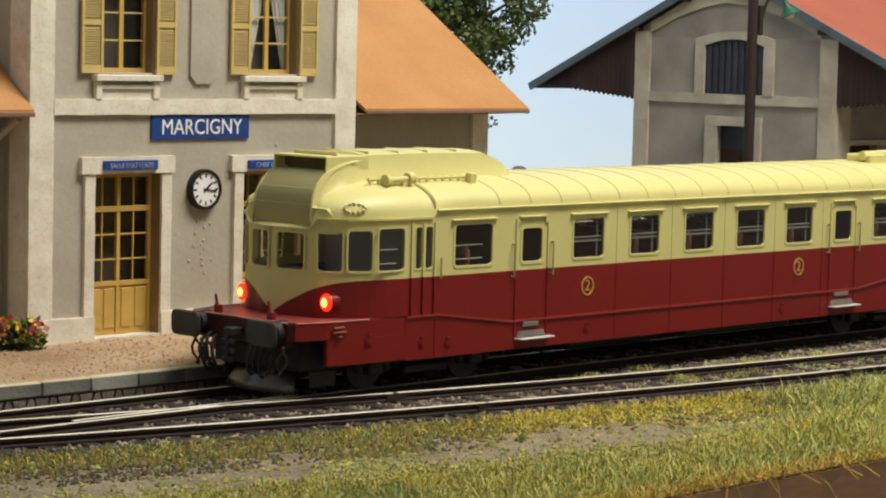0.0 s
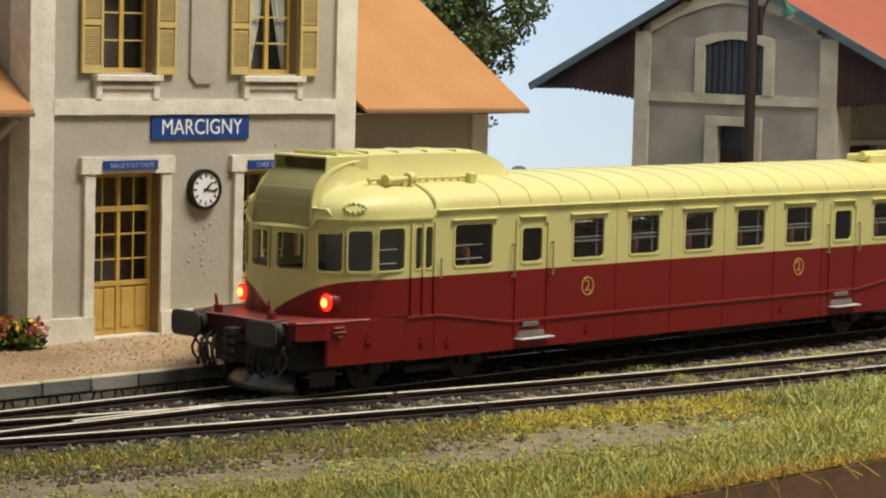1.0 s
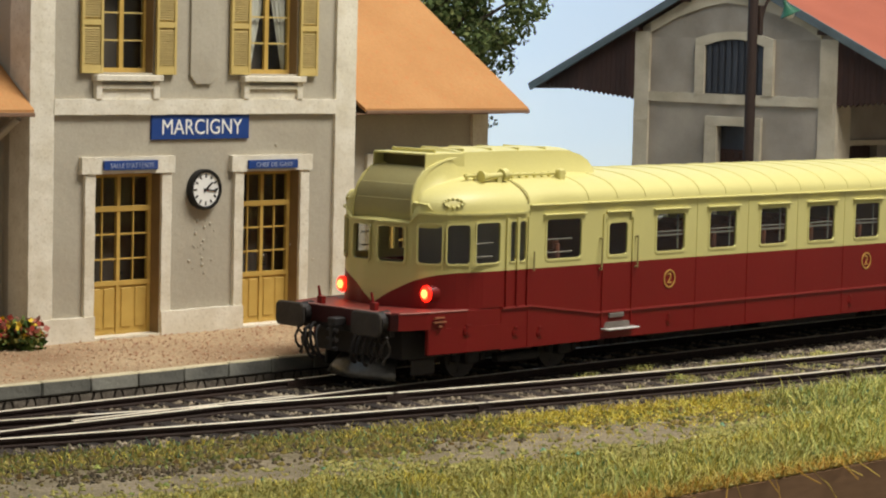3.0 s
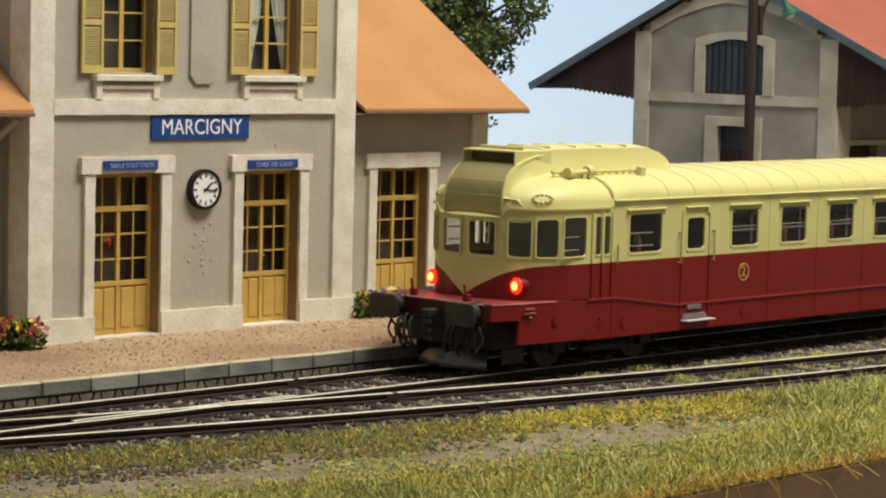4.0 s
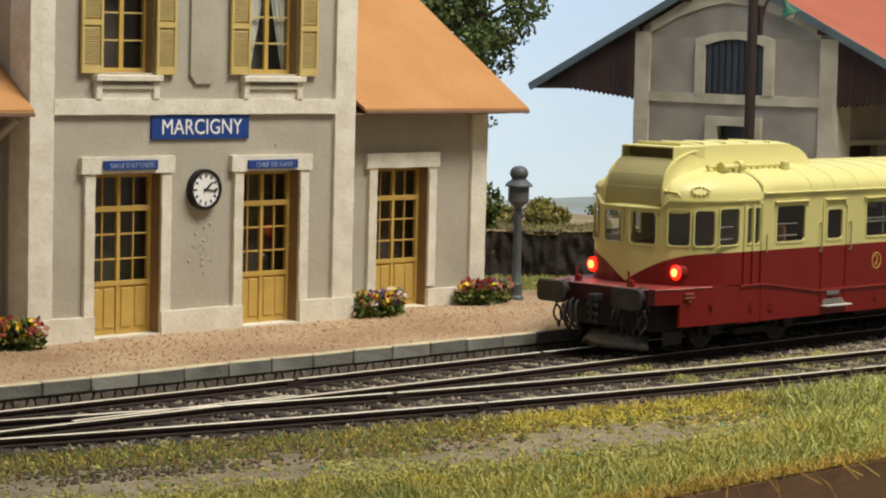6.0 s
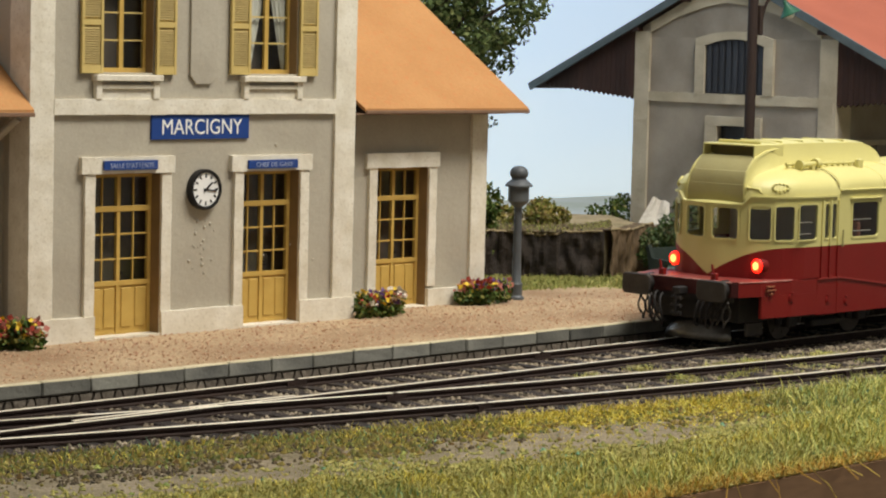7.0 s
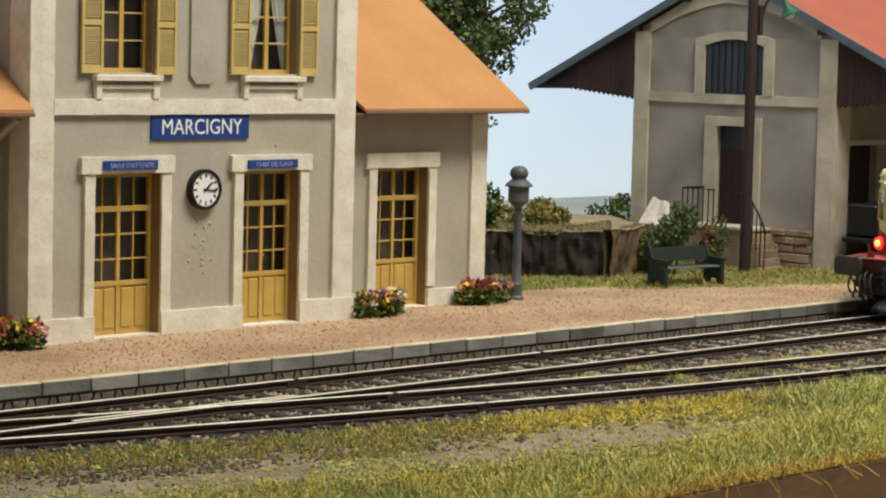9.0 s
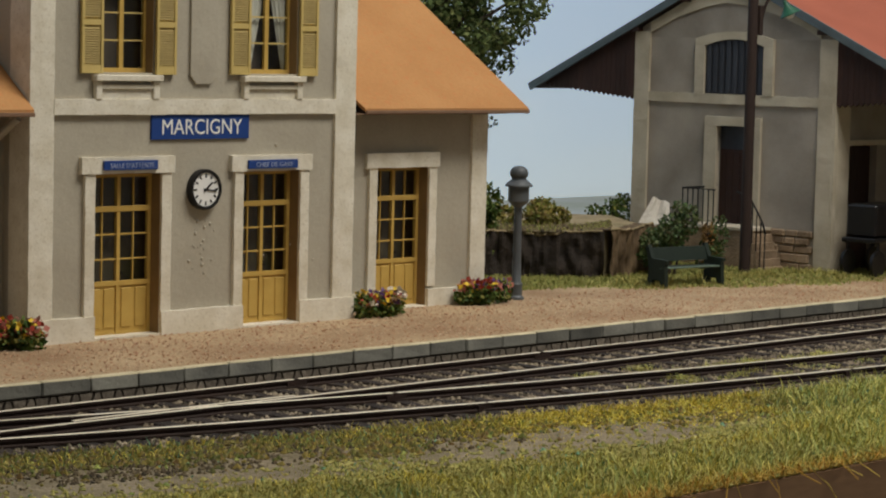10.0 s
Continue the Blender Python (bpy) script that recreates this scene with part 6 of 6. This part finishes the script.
# ---- track ----


def line_two(x):
    return -3.80 + 0.0047 * (x - 16.5) ** 2 if x < 16.5 else -3.80


def rail(path, label):
    """A rail with foot, web and bright head along (x, y) points."""
    prof = [(-0.075, GZ + 0.03), (0.075, GZ + 0.03), (0.075, GZ + 0.062), (0.018, GZ + 0.08), (0.018, -0.055), (0.042, -0.042), (0.042, -0.006), (0.034, 0.0), (-0.034, 0.0), (-0.042, -0.006), (-0.042, -0.042), (-0.018, -0.055), (-0.018, GZ + 0.08), (-0.075, GZ + 0.062)]
    bm = bmesh.new()
    rings = []
    for i, (x, y) in enumerate(path):
        a, b = path[max(0, i - 1)], path[min(len(path) - 1, i + 1)]
        d = Vector((b[0] - a[0], b[1] - a[1])).normalized()
        rings.append([bm.verts.new((x - d.y * u, y + d.x * u, z)) for u, z in prof])
    n = len(prof)
    for a, b in zip(rings, rings[1:]):
        for i in range(n):
            f = bm.faces.new((a[i], b[i], b[(i + 1) % n], a[(i + 1) % n]))
            f.material_index = 1 if i in (6, 7, 8) else 0
    bm.faces.new(rings[0])
    bm.faces.new(rings[-1])
    bmesh.ops.recalc_face_normals(bm, faces=bm.faces)
    return solo("rail", bm, [M_RUST, M_STEEL], label=label, kind="structure")


xs = [-30 + 0.75 * i for i in range(110)]
for s in (-1, 1):
    rail([(x, 0.7525 * s) for x in xs], "rusty rail with a bright head")
    pts = []
    for x in xs:
        if x < -13:
            continue
        dy = 0.0094 * (x - 16.5) if x < 16.5 else 0
        n = Vector((-dy, 1)).normalized()
        pts.append((x + n.x * 0.7525 * s, line_two(x) + n.y * 0.7525 * s))
    r = rail(pts, "rusty curved rail with a bright head")
    r.location.z = 0.004 * K
# check rails at the crossing
for y0, y1 in ((-0.60, -0.62),):
    rail([(-8.2, y0), (-7.9, y0 + 0.03), (-4.2, y1 + 0.03), (-3.9, y1)], "short check rail")

# fishplate joints in the rails
for jx, jy in ((-2.43, line_two(-2.43) + 0.75), (-2.62, 0.75), (3.4, 0.75), (6.2, line_two(6.2) - 0.75), (-2.0, line_two(-2.0) - 0.75)):
    bm = bmesh.new()
    box(bm, -0.22, 0.22, -0.06, -0.03, -0.12, -0.03)
    box(bm, -0.035, 0.035, -0.05, 0.05, -0.12, 0.006)
    solo("rail_joint", bm, M_RUST, at=(jx, jy, 0), label="rusty fishplate joint in the rail", kind="structure")

sleeper = bmesh.new()
box(sleeper, -0.125, 0.125, -1.28, 1.28, -0.14, 0.045, 0.012)
sleeper_mesh = data("sleeper", sleeper, M_SLEEPER)
rng = random.Random(3)
sleepers = thing("track_sleepers", (0, 0, 0), label="dark wooden sleepers under both tracks", kind="structure")
x = -13.0
while x < 32:
    part("sleeper", sleeper_mesh, None, sleepers, at=(x + rng.uniform(-0.02, 0.02), rng.uniform(-0.03, 0.03), GZ), rz=rng.uniform(-1, 1))
    if x > -4.5:
        part("sleeper", sleeper_mesh, None, sleepers, at=(x, line_two(x) + rng.uniform(-0.04, 0.04), GZ - 0.003), rz=math.degrees(math.atan(0.0094 * (x - 16.5) if x < 16.5 else 0)))
    else:
        part("sleeper", sleeper_mesh, None, sleepers, at=(x + 0.03, line_two(x) - 0.12, GZ - 0.004), rz=-8)
    x += 0.62


def pebbles(count, x0, x1, y0, y1, z, lo, hi, seed, places=None):
    """Loose stones: small uneven octahedra."""
    r = np.random.RandomState(seed)
    c = np.stack([r.uniform(x0, x1, count), r.uniform(y0, y1, count), np.full(count, z) + r.uniform(-0.02, 0.035, count)], 1)
    if places is not None:
        c = places + np.array([0, 0, 0.02])
    m = len(c)
    s = r.uniform(lo, hi, (m, 1))
    base = np.array([(1, 0, 0), (-1, 0, 0), (0, 1, 0), (0, -1, 0), (0, 0, 0.8), (0, 0, -0.8)], float)
    ang = r.uniform(0, 6.28, m)
    pts = base[None] * s[:, None] * r.uniform(0.6, 1.3, (m, 6, 1))
    ca, sa = np.cos(ang)[:, None], np.sin(ang)[:, None]
    pts = np.stack([pts[..., 0] * ca - pts[..., 1] * sa, pts[..., 0] * sa + pts[..., 1] * ca, pts[..., 2]], -1) + c[:, None]
    f = np.array([(0, 2, 4), (2, 1, 4), (1, 3, 4), (3, 0, 4), (2, 0, 5), (1, 2, 5), (3, 1, 5), (0, 3, 5)])
    faces = (f[None] + 6 * np.arange(m)[:, None, None]).reshape(-1, 3)
    me = bpy.data.meshes.new("pebbles")
    me.from_pydata((pts.reshape(-1, 3) * K).tolist(), [], faces.tolist())
    return me


def scatter(count, x0, x1, y0, y1, z, seed, dens):
    """Places in a rectangle, thinned by a function of x, y and a clumping noise."""
    r = np.random.RandomState(seed)
    p = np.stack([r.uniform(x0, x1, count), r.uniform(y0, y1, count), np.full(count, z)], 1)
    keep = [r.rand() < dens(x, y, noise.noise(Vector((x * 0.9, y * 0.9, seed))), noise.noise(Vector((x * 3.1, y * 3.1, seed + 5.0)))) for x, y, _ in p]
    return p[np.array(keep)]


def verge(x, y):
    return line_two(max(x, -12)) - 1.35 - y      # how far a place lies in front of the track


def along(x, y):
    return x - 1.2 * y


def cover(x, y, f):
    """How far a place is grown over: bare by the sleepers, worn on the path."""
    v = verge(x, y)
    if v < -0.1:
        return 0.0
    d = min(1.0, (v + 0.1) / 0.35)
    p = (abs(y - path_mid(x)) - path_half(x) + 0.15) / 0.7 + 1.3 * f
    q = along(x, y)
    worn = 0.93 if q < -1.6 else 0.5 if q < 0.6 else 0.9 if q < 6.0 else max(0.0, 0.95 - 0.5 * (q - 6.0))
    return d * (1 - worn + worn * max(0.0, min(1.0, p)))


def height(x, y):
    """Turf is trodden short along the path, longer by the front edge and towards the open end."""
    away = np.abs(y - (-3.9 - 0.205 * (x + 11.67) + 0.0026 * (x + 11.67) ** 2)) - 0.7
    return np.clip(0.35 + 0.45 * away + 0.25 * np.clip(x - 1.2 * y - 7.0, 0, 2), 0.35, 1.0)


def between(x, y):
    """1 on the strip between track and path, 0 on the meadow in front of the path."""
    return 1.0 if y > path_mid(x) else 0.0


def band(v, a, b, soft=1.0):
    return max(0.0, min(1.0, (v - a) / soft)) * max(0.0, min(1.0, (b - v) / soft))


def dens_olive(x, y, n, f):
    q = along(x, y)
    k = 0.95 if not between(x, y) else 0.3 if q < 1.5 else 0.12 if q < 7.5 else 0.6
    return cover(x, y, f) * (k + 0.25 * n)


def dens_yellow(x, y, n, f):
    q = along(x, y) + 1.2 * n
    if between(x, y):
        return cover(x, y, f) * (1.0 * band(q, 1.6, 8.5, 0.8) + 0.45 * band(q, -2.2, 2.4) * (0.6 + f) + 0.12 * (q < -2) * (0.5 + 2 * n))
    return cover(x, y, f) * max(0.0, 0.12 + 0.5 * n + 0.2 * f)


def dens_green(x, y, n, f):
    q = along(x, y) + 1.5 * n
    return cover(x, y, f) * max(0.0, (0.5 * n + 0.1) + 0.6 * band(q, 8.5, 40, 2.0) + (0.3 * (n + f) if q < 2 else 0.0))


def dens_tall(x, y, n, f):
    right = max(0.0, min(1.0, (along(x, y) - 8.0) / 3.0))
    front = max(0.0, min(1.0, (-y - 6.8) * 0.6))
    return cover(x, y, f) * max(right, front * (0.45 + 0.3 * n) * (1.0 if along(x, y) > 2 else 0.35)) * (0.8 + 0.6 * n)


def dens_earth(x, y, n, f):
    q = along(x, y)
    if between(x, y):
        return (verge(x, y) > -0.35) * max(0.0, (0.7 if q < -1.5 else 0.35 if q < 2 else 0.06) + 0.7 * n)
    return 0.03 * (f > 0.2)


spots = scatter(52000, -14, 30, -5.6, 1.55, GZ + 0.0, 70, lambda x, y, a, f: (0.45 if abs((x + 13.0) % 0.62 - 0.31) > 0.17 else 1.0) * (0.5 if x < -3 else 1.0) if verge(x, y) < 0.15 + 0.3 * f else 0.0)
me = pebbles(len(spots), 0, 1, 0, 1, 0, 0.02, 0.055, 1, spots)
me.materials.append(M_BALLAST)
solo("ballast", me, None, label="dark grey-brown ballast stones between the rails", category="ballast", kind="stuff")
me = pebbles(15000, -14, 24, 1.72, 5.8, ZP - 0.006, 0.008, 0.03, 2)
me.materials.append(leafy("sandy_grit", [lin(196, 160, 128), lin(206, 184, 154), lin(178, 134, 104), lin(190, 152, 120), lin(168, 124, 96), lin(212, 192, 162)]))
solo("platform_grit", me, None, label="fine pinkish grit on the platform", category="gravel", kind="stuff")

# ---- platform edge: kerb stones over a rough lower course ----
kerb = thing("platform_edge", (0, 0, 0), label="grey stone kerb along the platform", kind="structure")
rng = random.Random(9)
M_KERB_TOP = material("pale_kerb_top", lin(206, 194, 160), 0.95, lin(176, 162, 130), 0.7, 2.0, 0.1, 25, 0.1, 14, piece=0.12)
kerb_meshes = []
for i in range(5):
    bm = bmesh.new()
    box(bm, 0.008, 0.936, 1.55 + rng.uniform(-0.012, 0.012), 1.70, 0.0 + rng.uniform(-0.01, 0.01), ZP + 0.012 + rng.uniform(-0.008, 0.01), 0.022)
    for v in bm.verts:
        v.co += Vector([rng.uniform(-0.006, 0.006) for _ in range(3)])
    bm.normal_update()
    # Upward faces take a paler colour than the upright ones.
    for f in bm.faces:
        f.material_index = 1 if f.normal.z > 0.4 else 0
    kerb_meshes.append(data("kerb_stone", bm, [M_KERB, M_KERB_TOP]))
x = -7.13 - 0.9435 * 8
while x < 45:
    part("kerb_stone", rng.choice(kerb_meshes), None, kerb, at=(x, 0, 0))
    x += 0.9435
M_RUBBLE = material("dusty_rubble", lin(124, 114, 100), 0.95, lin(84, 76, 66), 0.8, 1.5, 0.15, 22, 0.3, 16, piece=0.15)
low_meshes = []
for i in range(4):
    bm = bmesh.new()
    a = 0.045 if i % 2 else -0.045
    prism(bm, [(0.022 - a, GZ - 0.12), (0.212 - 0.022 + a, GZ - 0.12), (0.212 - a - 0.022, -0.03), (a + 0.022, -0.03)], "y", 1.57 + rng.uniform(-0.015, 0.015), 1.66)
    low_meshes.append(data("rubble_stone", bm, M_RUBBLE))
boxed("joint_backing", (-14.2, 34, 1.60, 1.685, GZ - 0.2, 0.004), M_DARK_STONE, kerb, "dark recessed joints")
x, count = -14.0, 0
while x < 34:
    part("rubble_stone", low_meshes[count % 4], None, kerb, at=(x, 0, 0))
    count += 1
    x += 0.212

# ---- grass ----


def blades(pos, lo, hi, lean, width, seed, worn=False):
    """Grass blades of two bent segments each at the given places."""
    r = np.random.RandomState(seed)
    m = len(pos)
    h = r.uniform(lo, hi, m)
    if worn:
        h *= height(pos[:, 0], pos[:, 1])
    a = r.uniform(0, 2 * np.pi, m)
    d = np.stack([np.cos(a), np.sin(a), np.zeros(m)], 1)
    b = r.uniform(0, 2 * np.pi, m)
    side = np.stack([np.cos(b), np.sin(b), np.zeros(m)], 1) * (width * r.uniform(0.6, 1.3, m))[:, None]
    k = r.uniform(0.2, 1.0, m) * lean
    up = np.array([0, 0, 1.0])
    mid = pos + d * (h * k * 0.35)[:, None] + up * (h * 0.55)[:, None]
    tip = pos + d * (h * k)[:, None] + up * (h * np.sqrt(np.maximum(0.1, 1 - 0.5 * k * k)))[:, None]
    pts = np.stack([pos - side, pos + side, mid + side * 0.7, mid - side * 0.7, tip], 1).reshape(-1, 3) * K
    i = 5 * np.arange(m)[:, None]
    quads = (i + np.array([0, 1, 2, 3])).tolist()
    tris = (i + np.array([3, 2, 4])).tolist()
    me = bpy.data.meshes.new("blades")
    me.from_pydata(pts.tolist(), [], quads + tris)
    return me


M_GRASS = leafy("mixed_grass", [lin(124, 124, 66), lin(150, 144, 76), lin(172, 162, 92), lin(132, 134, 72), lin(186, 174, 104), lin(158, 148, 82)])
M_GRASS_YELLOW = leafy("yellow_grass", [lin(212, 188, 70), lin(224, 202, 84), lin(190, 178, 74), lin(214, 204, 104), lin(190, 152, 62)])
M_CRUMB = leafy("brown_earth", [lin(70, 60, 44), lin(96, 82, 60), lin(124, 110, 84), lin(54, 48, 36)])
M_GRASS_PALE = leafy("pale_fibre_grass", [lin(166, 168, 88), lin(200, 192, 100), lin(216, 204, 114), lin(150, 172, 104), lin(226, 212, 130)])
M_MOSS = leafy("mossy_turf", [lin(78, 80, 38), lin(106, 102, 48), lin(130, 114, 54), lin(86, 96, 44), lin(112, 88, 50), lin(142, 126, 60)])
M_GRASS_GREEN = leafy("green_grass", [lin(112, 134, 66), lin(136, 152, 76), lin(160, 166, 84), lin(96, 142, 106), lin(116, 158, 126)])
for name, n, seed, mat, lo, hi, lean, wd, dens, lab in (
        ("short_grass", 120000, 31, M_GRASS, 0.05, 0.15, 1.1, 0.011, dens_olive, "short olive static grass"),
        ("yellow_grass", 130000, 32, M_GRASS_YELLOW, 0.08, 0.20, 1.4, 0.010, dens_yellow, "patches of mustard yellow grass"),
        ("green_grass", 50000, 33, M_GRASS_GREEN, 0.07, 0.2, 1.1, 0.011, dens_green, "patches of fresh green grass"),
        ("tall_grass", 60000, 34, M_GRASS_PALE, 0.16, 0.36, 1.3, 0.010, dens_tall, "taller dry grass at the front edge")):
    me = blades(scatter(n, -14, 14, -9.3, -0.9, GZ + 0.005, seed, dens), lo, hi, lean, wd, seed, True)
    me.materials.append(mat)
    solo(name, me, None, label=lab + " in front of the tracks", category="grass", kind="stuff")
# mossy crumbs of turf on the soil
for name, n, seed, mat, lab, lo, hi, dens in (
        ("turf_crumbs", 40000, 61, M_GRASS, "olive turf crumbs", 0.025, 0.06, lambda x, y, a, f: dens_olive(x, y, a, f) * (1 - between(x, y))),
        ("moss", 60000, 65, M_MOSS, "olive and ochre moss clumps", 0.02, 0.075, lambda x, y, a, f: cover(x, y, f) * between(x, y) * max(0.0, (0.75 if along(x, y) < 2 else 0.25) + 0.9 * f)),
        ("green_crumbs", 9000, 62, M_GRASS_GREEN, "green turf crumbs", 0.025, 0.06, dens_green),
        ("yellow_moss", 26000, 64, M_GRASS_YELLOW, "yellow moss crumbs", 0.014, 0.035, lambda x, y, a, f: dens_yellow(x, y, a, f) * between(x, y)),
        ("brown_crumbs", 36000, 63, M_CRUMB, "brown earth crumbs", 0.012, 0.05, dens_earth)):
    p = scatter(n, -14, 14, -9.3, -0.9, GZ, seed, dens)
    me = pebbles(len(p), 0, 1, 0, 1, 0, lo, hi, seed, p)
    me.materials.append(mat)
    solo(name, me, None, label=lab + " in front of the tracks", category="turf", kind="stuff")
# fringe that hangs over the board
r = np.random.RandomState(40)
edge = np.stack([r.uniform(-14, 12, 3000), -9.3 + r.uniform(-0.04, 0.09, 3000), np.full(3000, GZ)], 1)
me = blades(edge, 0.08, 0.30, 2.2, 0.009, 41)
M_STRAW = leafy("straw_fringe", [lin(206, 164, 70), lin(190, 140, 62), lin(216, 180, 86), lin(196, 172, 84), lin(166, 136, 66)])
me.materials.append(M_STRAW)
solo("edge_grass", me, None, label="dry grass fringe along the board's edge", category="grass", kind="stuff")
# long straws that hang over the board
bm = bmesh.new()
rng = random.Random(45)
for _ in range(38):
    x, dx, drop, out = rng.uniform(-7, 6), rng.uniform(-0.5, 0.9), rng.uniform(0.1, 0.75), rng.uniform(0.15, 0.4)
    tube(bm, [(x, -9.2, GZ), (x + dx * 0.3, -9.2 - out * 0.6, GZ + 0.10), (x + dx * 0.7, -9.2 - out, GZ - drop * 0.35), (x + dx, -9.25 - out, GZ - drop)], 0.007, 4)
solo("hanging_straws", bm, M_STRAW, label="long dry straws hanging over the board's edge", category="grass", kind="stuff")
# tufts between the rails and behind the platform
r = np.random.RandomState(50)
pts = []
for _ in range(60):
    cx = r.uniform(1.5, 15)
    cy = line_two(cx) + r.choice([0.0, 1.25, 0.4, 1.5]) + r.normal() * 0.12
    pts.append(np.stack([cx + r.normal(size=60) * 0.16, cy + r.normal(size=60) * 0.1, np.full(60, GZ)], 1))
me = blades(np.concatenate(pts), 0.05, 0.16, 1.2, 0.008, 51)
me.materials.append(M_GRASS_PALE)
solo("track_tufts", me, None, label="small yellow grass tufts between the tracks", category="grass", kind="stuff")


def dens_back(x, y, n, f):
    line = float(np.interp(x, (10.3, 11.3, 12.2, 13.9, 16, 18.5, 24), (6.8, 6.2, 5.5, 4.75, 3.95, 3.55, 3.2))) + 0.15 * math.sin(x * 2.9) + 0.35 * n
    return max(0.0, min(1.0, (y - line) * 2.0)) * (0.7 + 0.6 * n + 0.4 * f)


M_BACK_GRASS = leafy("back_grass_green", [lin(122, 128, 68), lin(150, 150, 80), lin(104, 114, 60), lin(172, 164, 96), lin(136, 130, 78)])
me = blades(scatter(60000, 8.6, 25, 3.2, 11, ZP - 0.005, 52, dens_back), 0.04, 0.14, 1.0, 0.013, 53)
me.materials.append(M_BACK_GRASS)
solo("back_grass", me, None, label="short olive grass behind the platform", category="grass", kind="stuff")
p = scatter(16000, 8.6, 25, 3.2, 11, ZP - 0.02, 56, dens_back)
me = pebbles(len(p), 0, 1, 0, 1, 0, 0.03, 0.07, 57, p)
me.materials.append(M_BACK_GRASS)
solo("back_turf", me, None, label="olive turf crumbs behind the platform", category="turf", kind="stuff")
r = np.random.RandomState(66)
p = bank_place(r, 1500)
me = pebbles(len(p), 0, 1, 0, 1, 0, 0.02, 0.085, 67, p)
me.materials.append(M_CRUMB)
solo("bank_stones", me, None, label="loose stones and earth on top of the bank", category="stones", kind="stuff")
me = blades(bank_place(r, 1600), 0.05, 0.17, 1.2, 0.012, 68)
me.materials.append(M_BACK_GRASS)
solo("bank_grass", me, None, label="thin dry grass on top of the bank", category="grass", kind="stuff")
# weeds along the foot of the shed and the bank
r = np.random.RandomState(58)
pts = []
for _ in range(40):
    cx = r.uniform(12.5, 19.0)
    cy = r.uniform(5.6, 6.6) if cx < 17.5 else r.uniform(4.2, 6.4)
    pts.append(np.stack([cx + r.normal(size=40) * 0.14, cy + r.normal(size=40) * 0.12, np.full(40, ZP)], 1))
me = blades(np.concatenate(pts), 0.08, 0.24, 1.2, 0.014, 59)
me.materials.append(M_GRASS)
solo("foot_weeds", me, None, label="green weeds along the foot of the shed", category="weeds", kind="stuff")


# ---- what moves ----
def motions():
    way = [(0.0, 0.0), (1.7, 0.0), (1.85, 0.07), (2.0, 0.31), (2.5, 1.24), (4.0, 4.38), (4.5, 5.46), (5.0, 6.53), (5.5, 7.58),
           (7.0, 11.08), (7.5, 12.55), (8.0, 14.2), (8.4, 15.6), (9.0, 18.0), (9.4, 19.6), (10.0, 22.1)]
    times = [round(0.1 * i, 1) for i in range(101)]
    run = np.interp(times, [t for t, _ in way], [s for _, s in way])
    for w, x in zip(wheelsets, (2.3, 4.6, 15.45, 17.75)):
        walk(w, [(t, pose(x * K, 0, 0.39 * K, 0, math.degrees(s / 0.39), 0)) for t, s in zip(times, run)])
    walk(railcar, [(t, pose((-4.88 + s) * K, 0, (0.006 + 0.034 * min(1.0, s / 7)) * K)) for t, s in way])


motions()
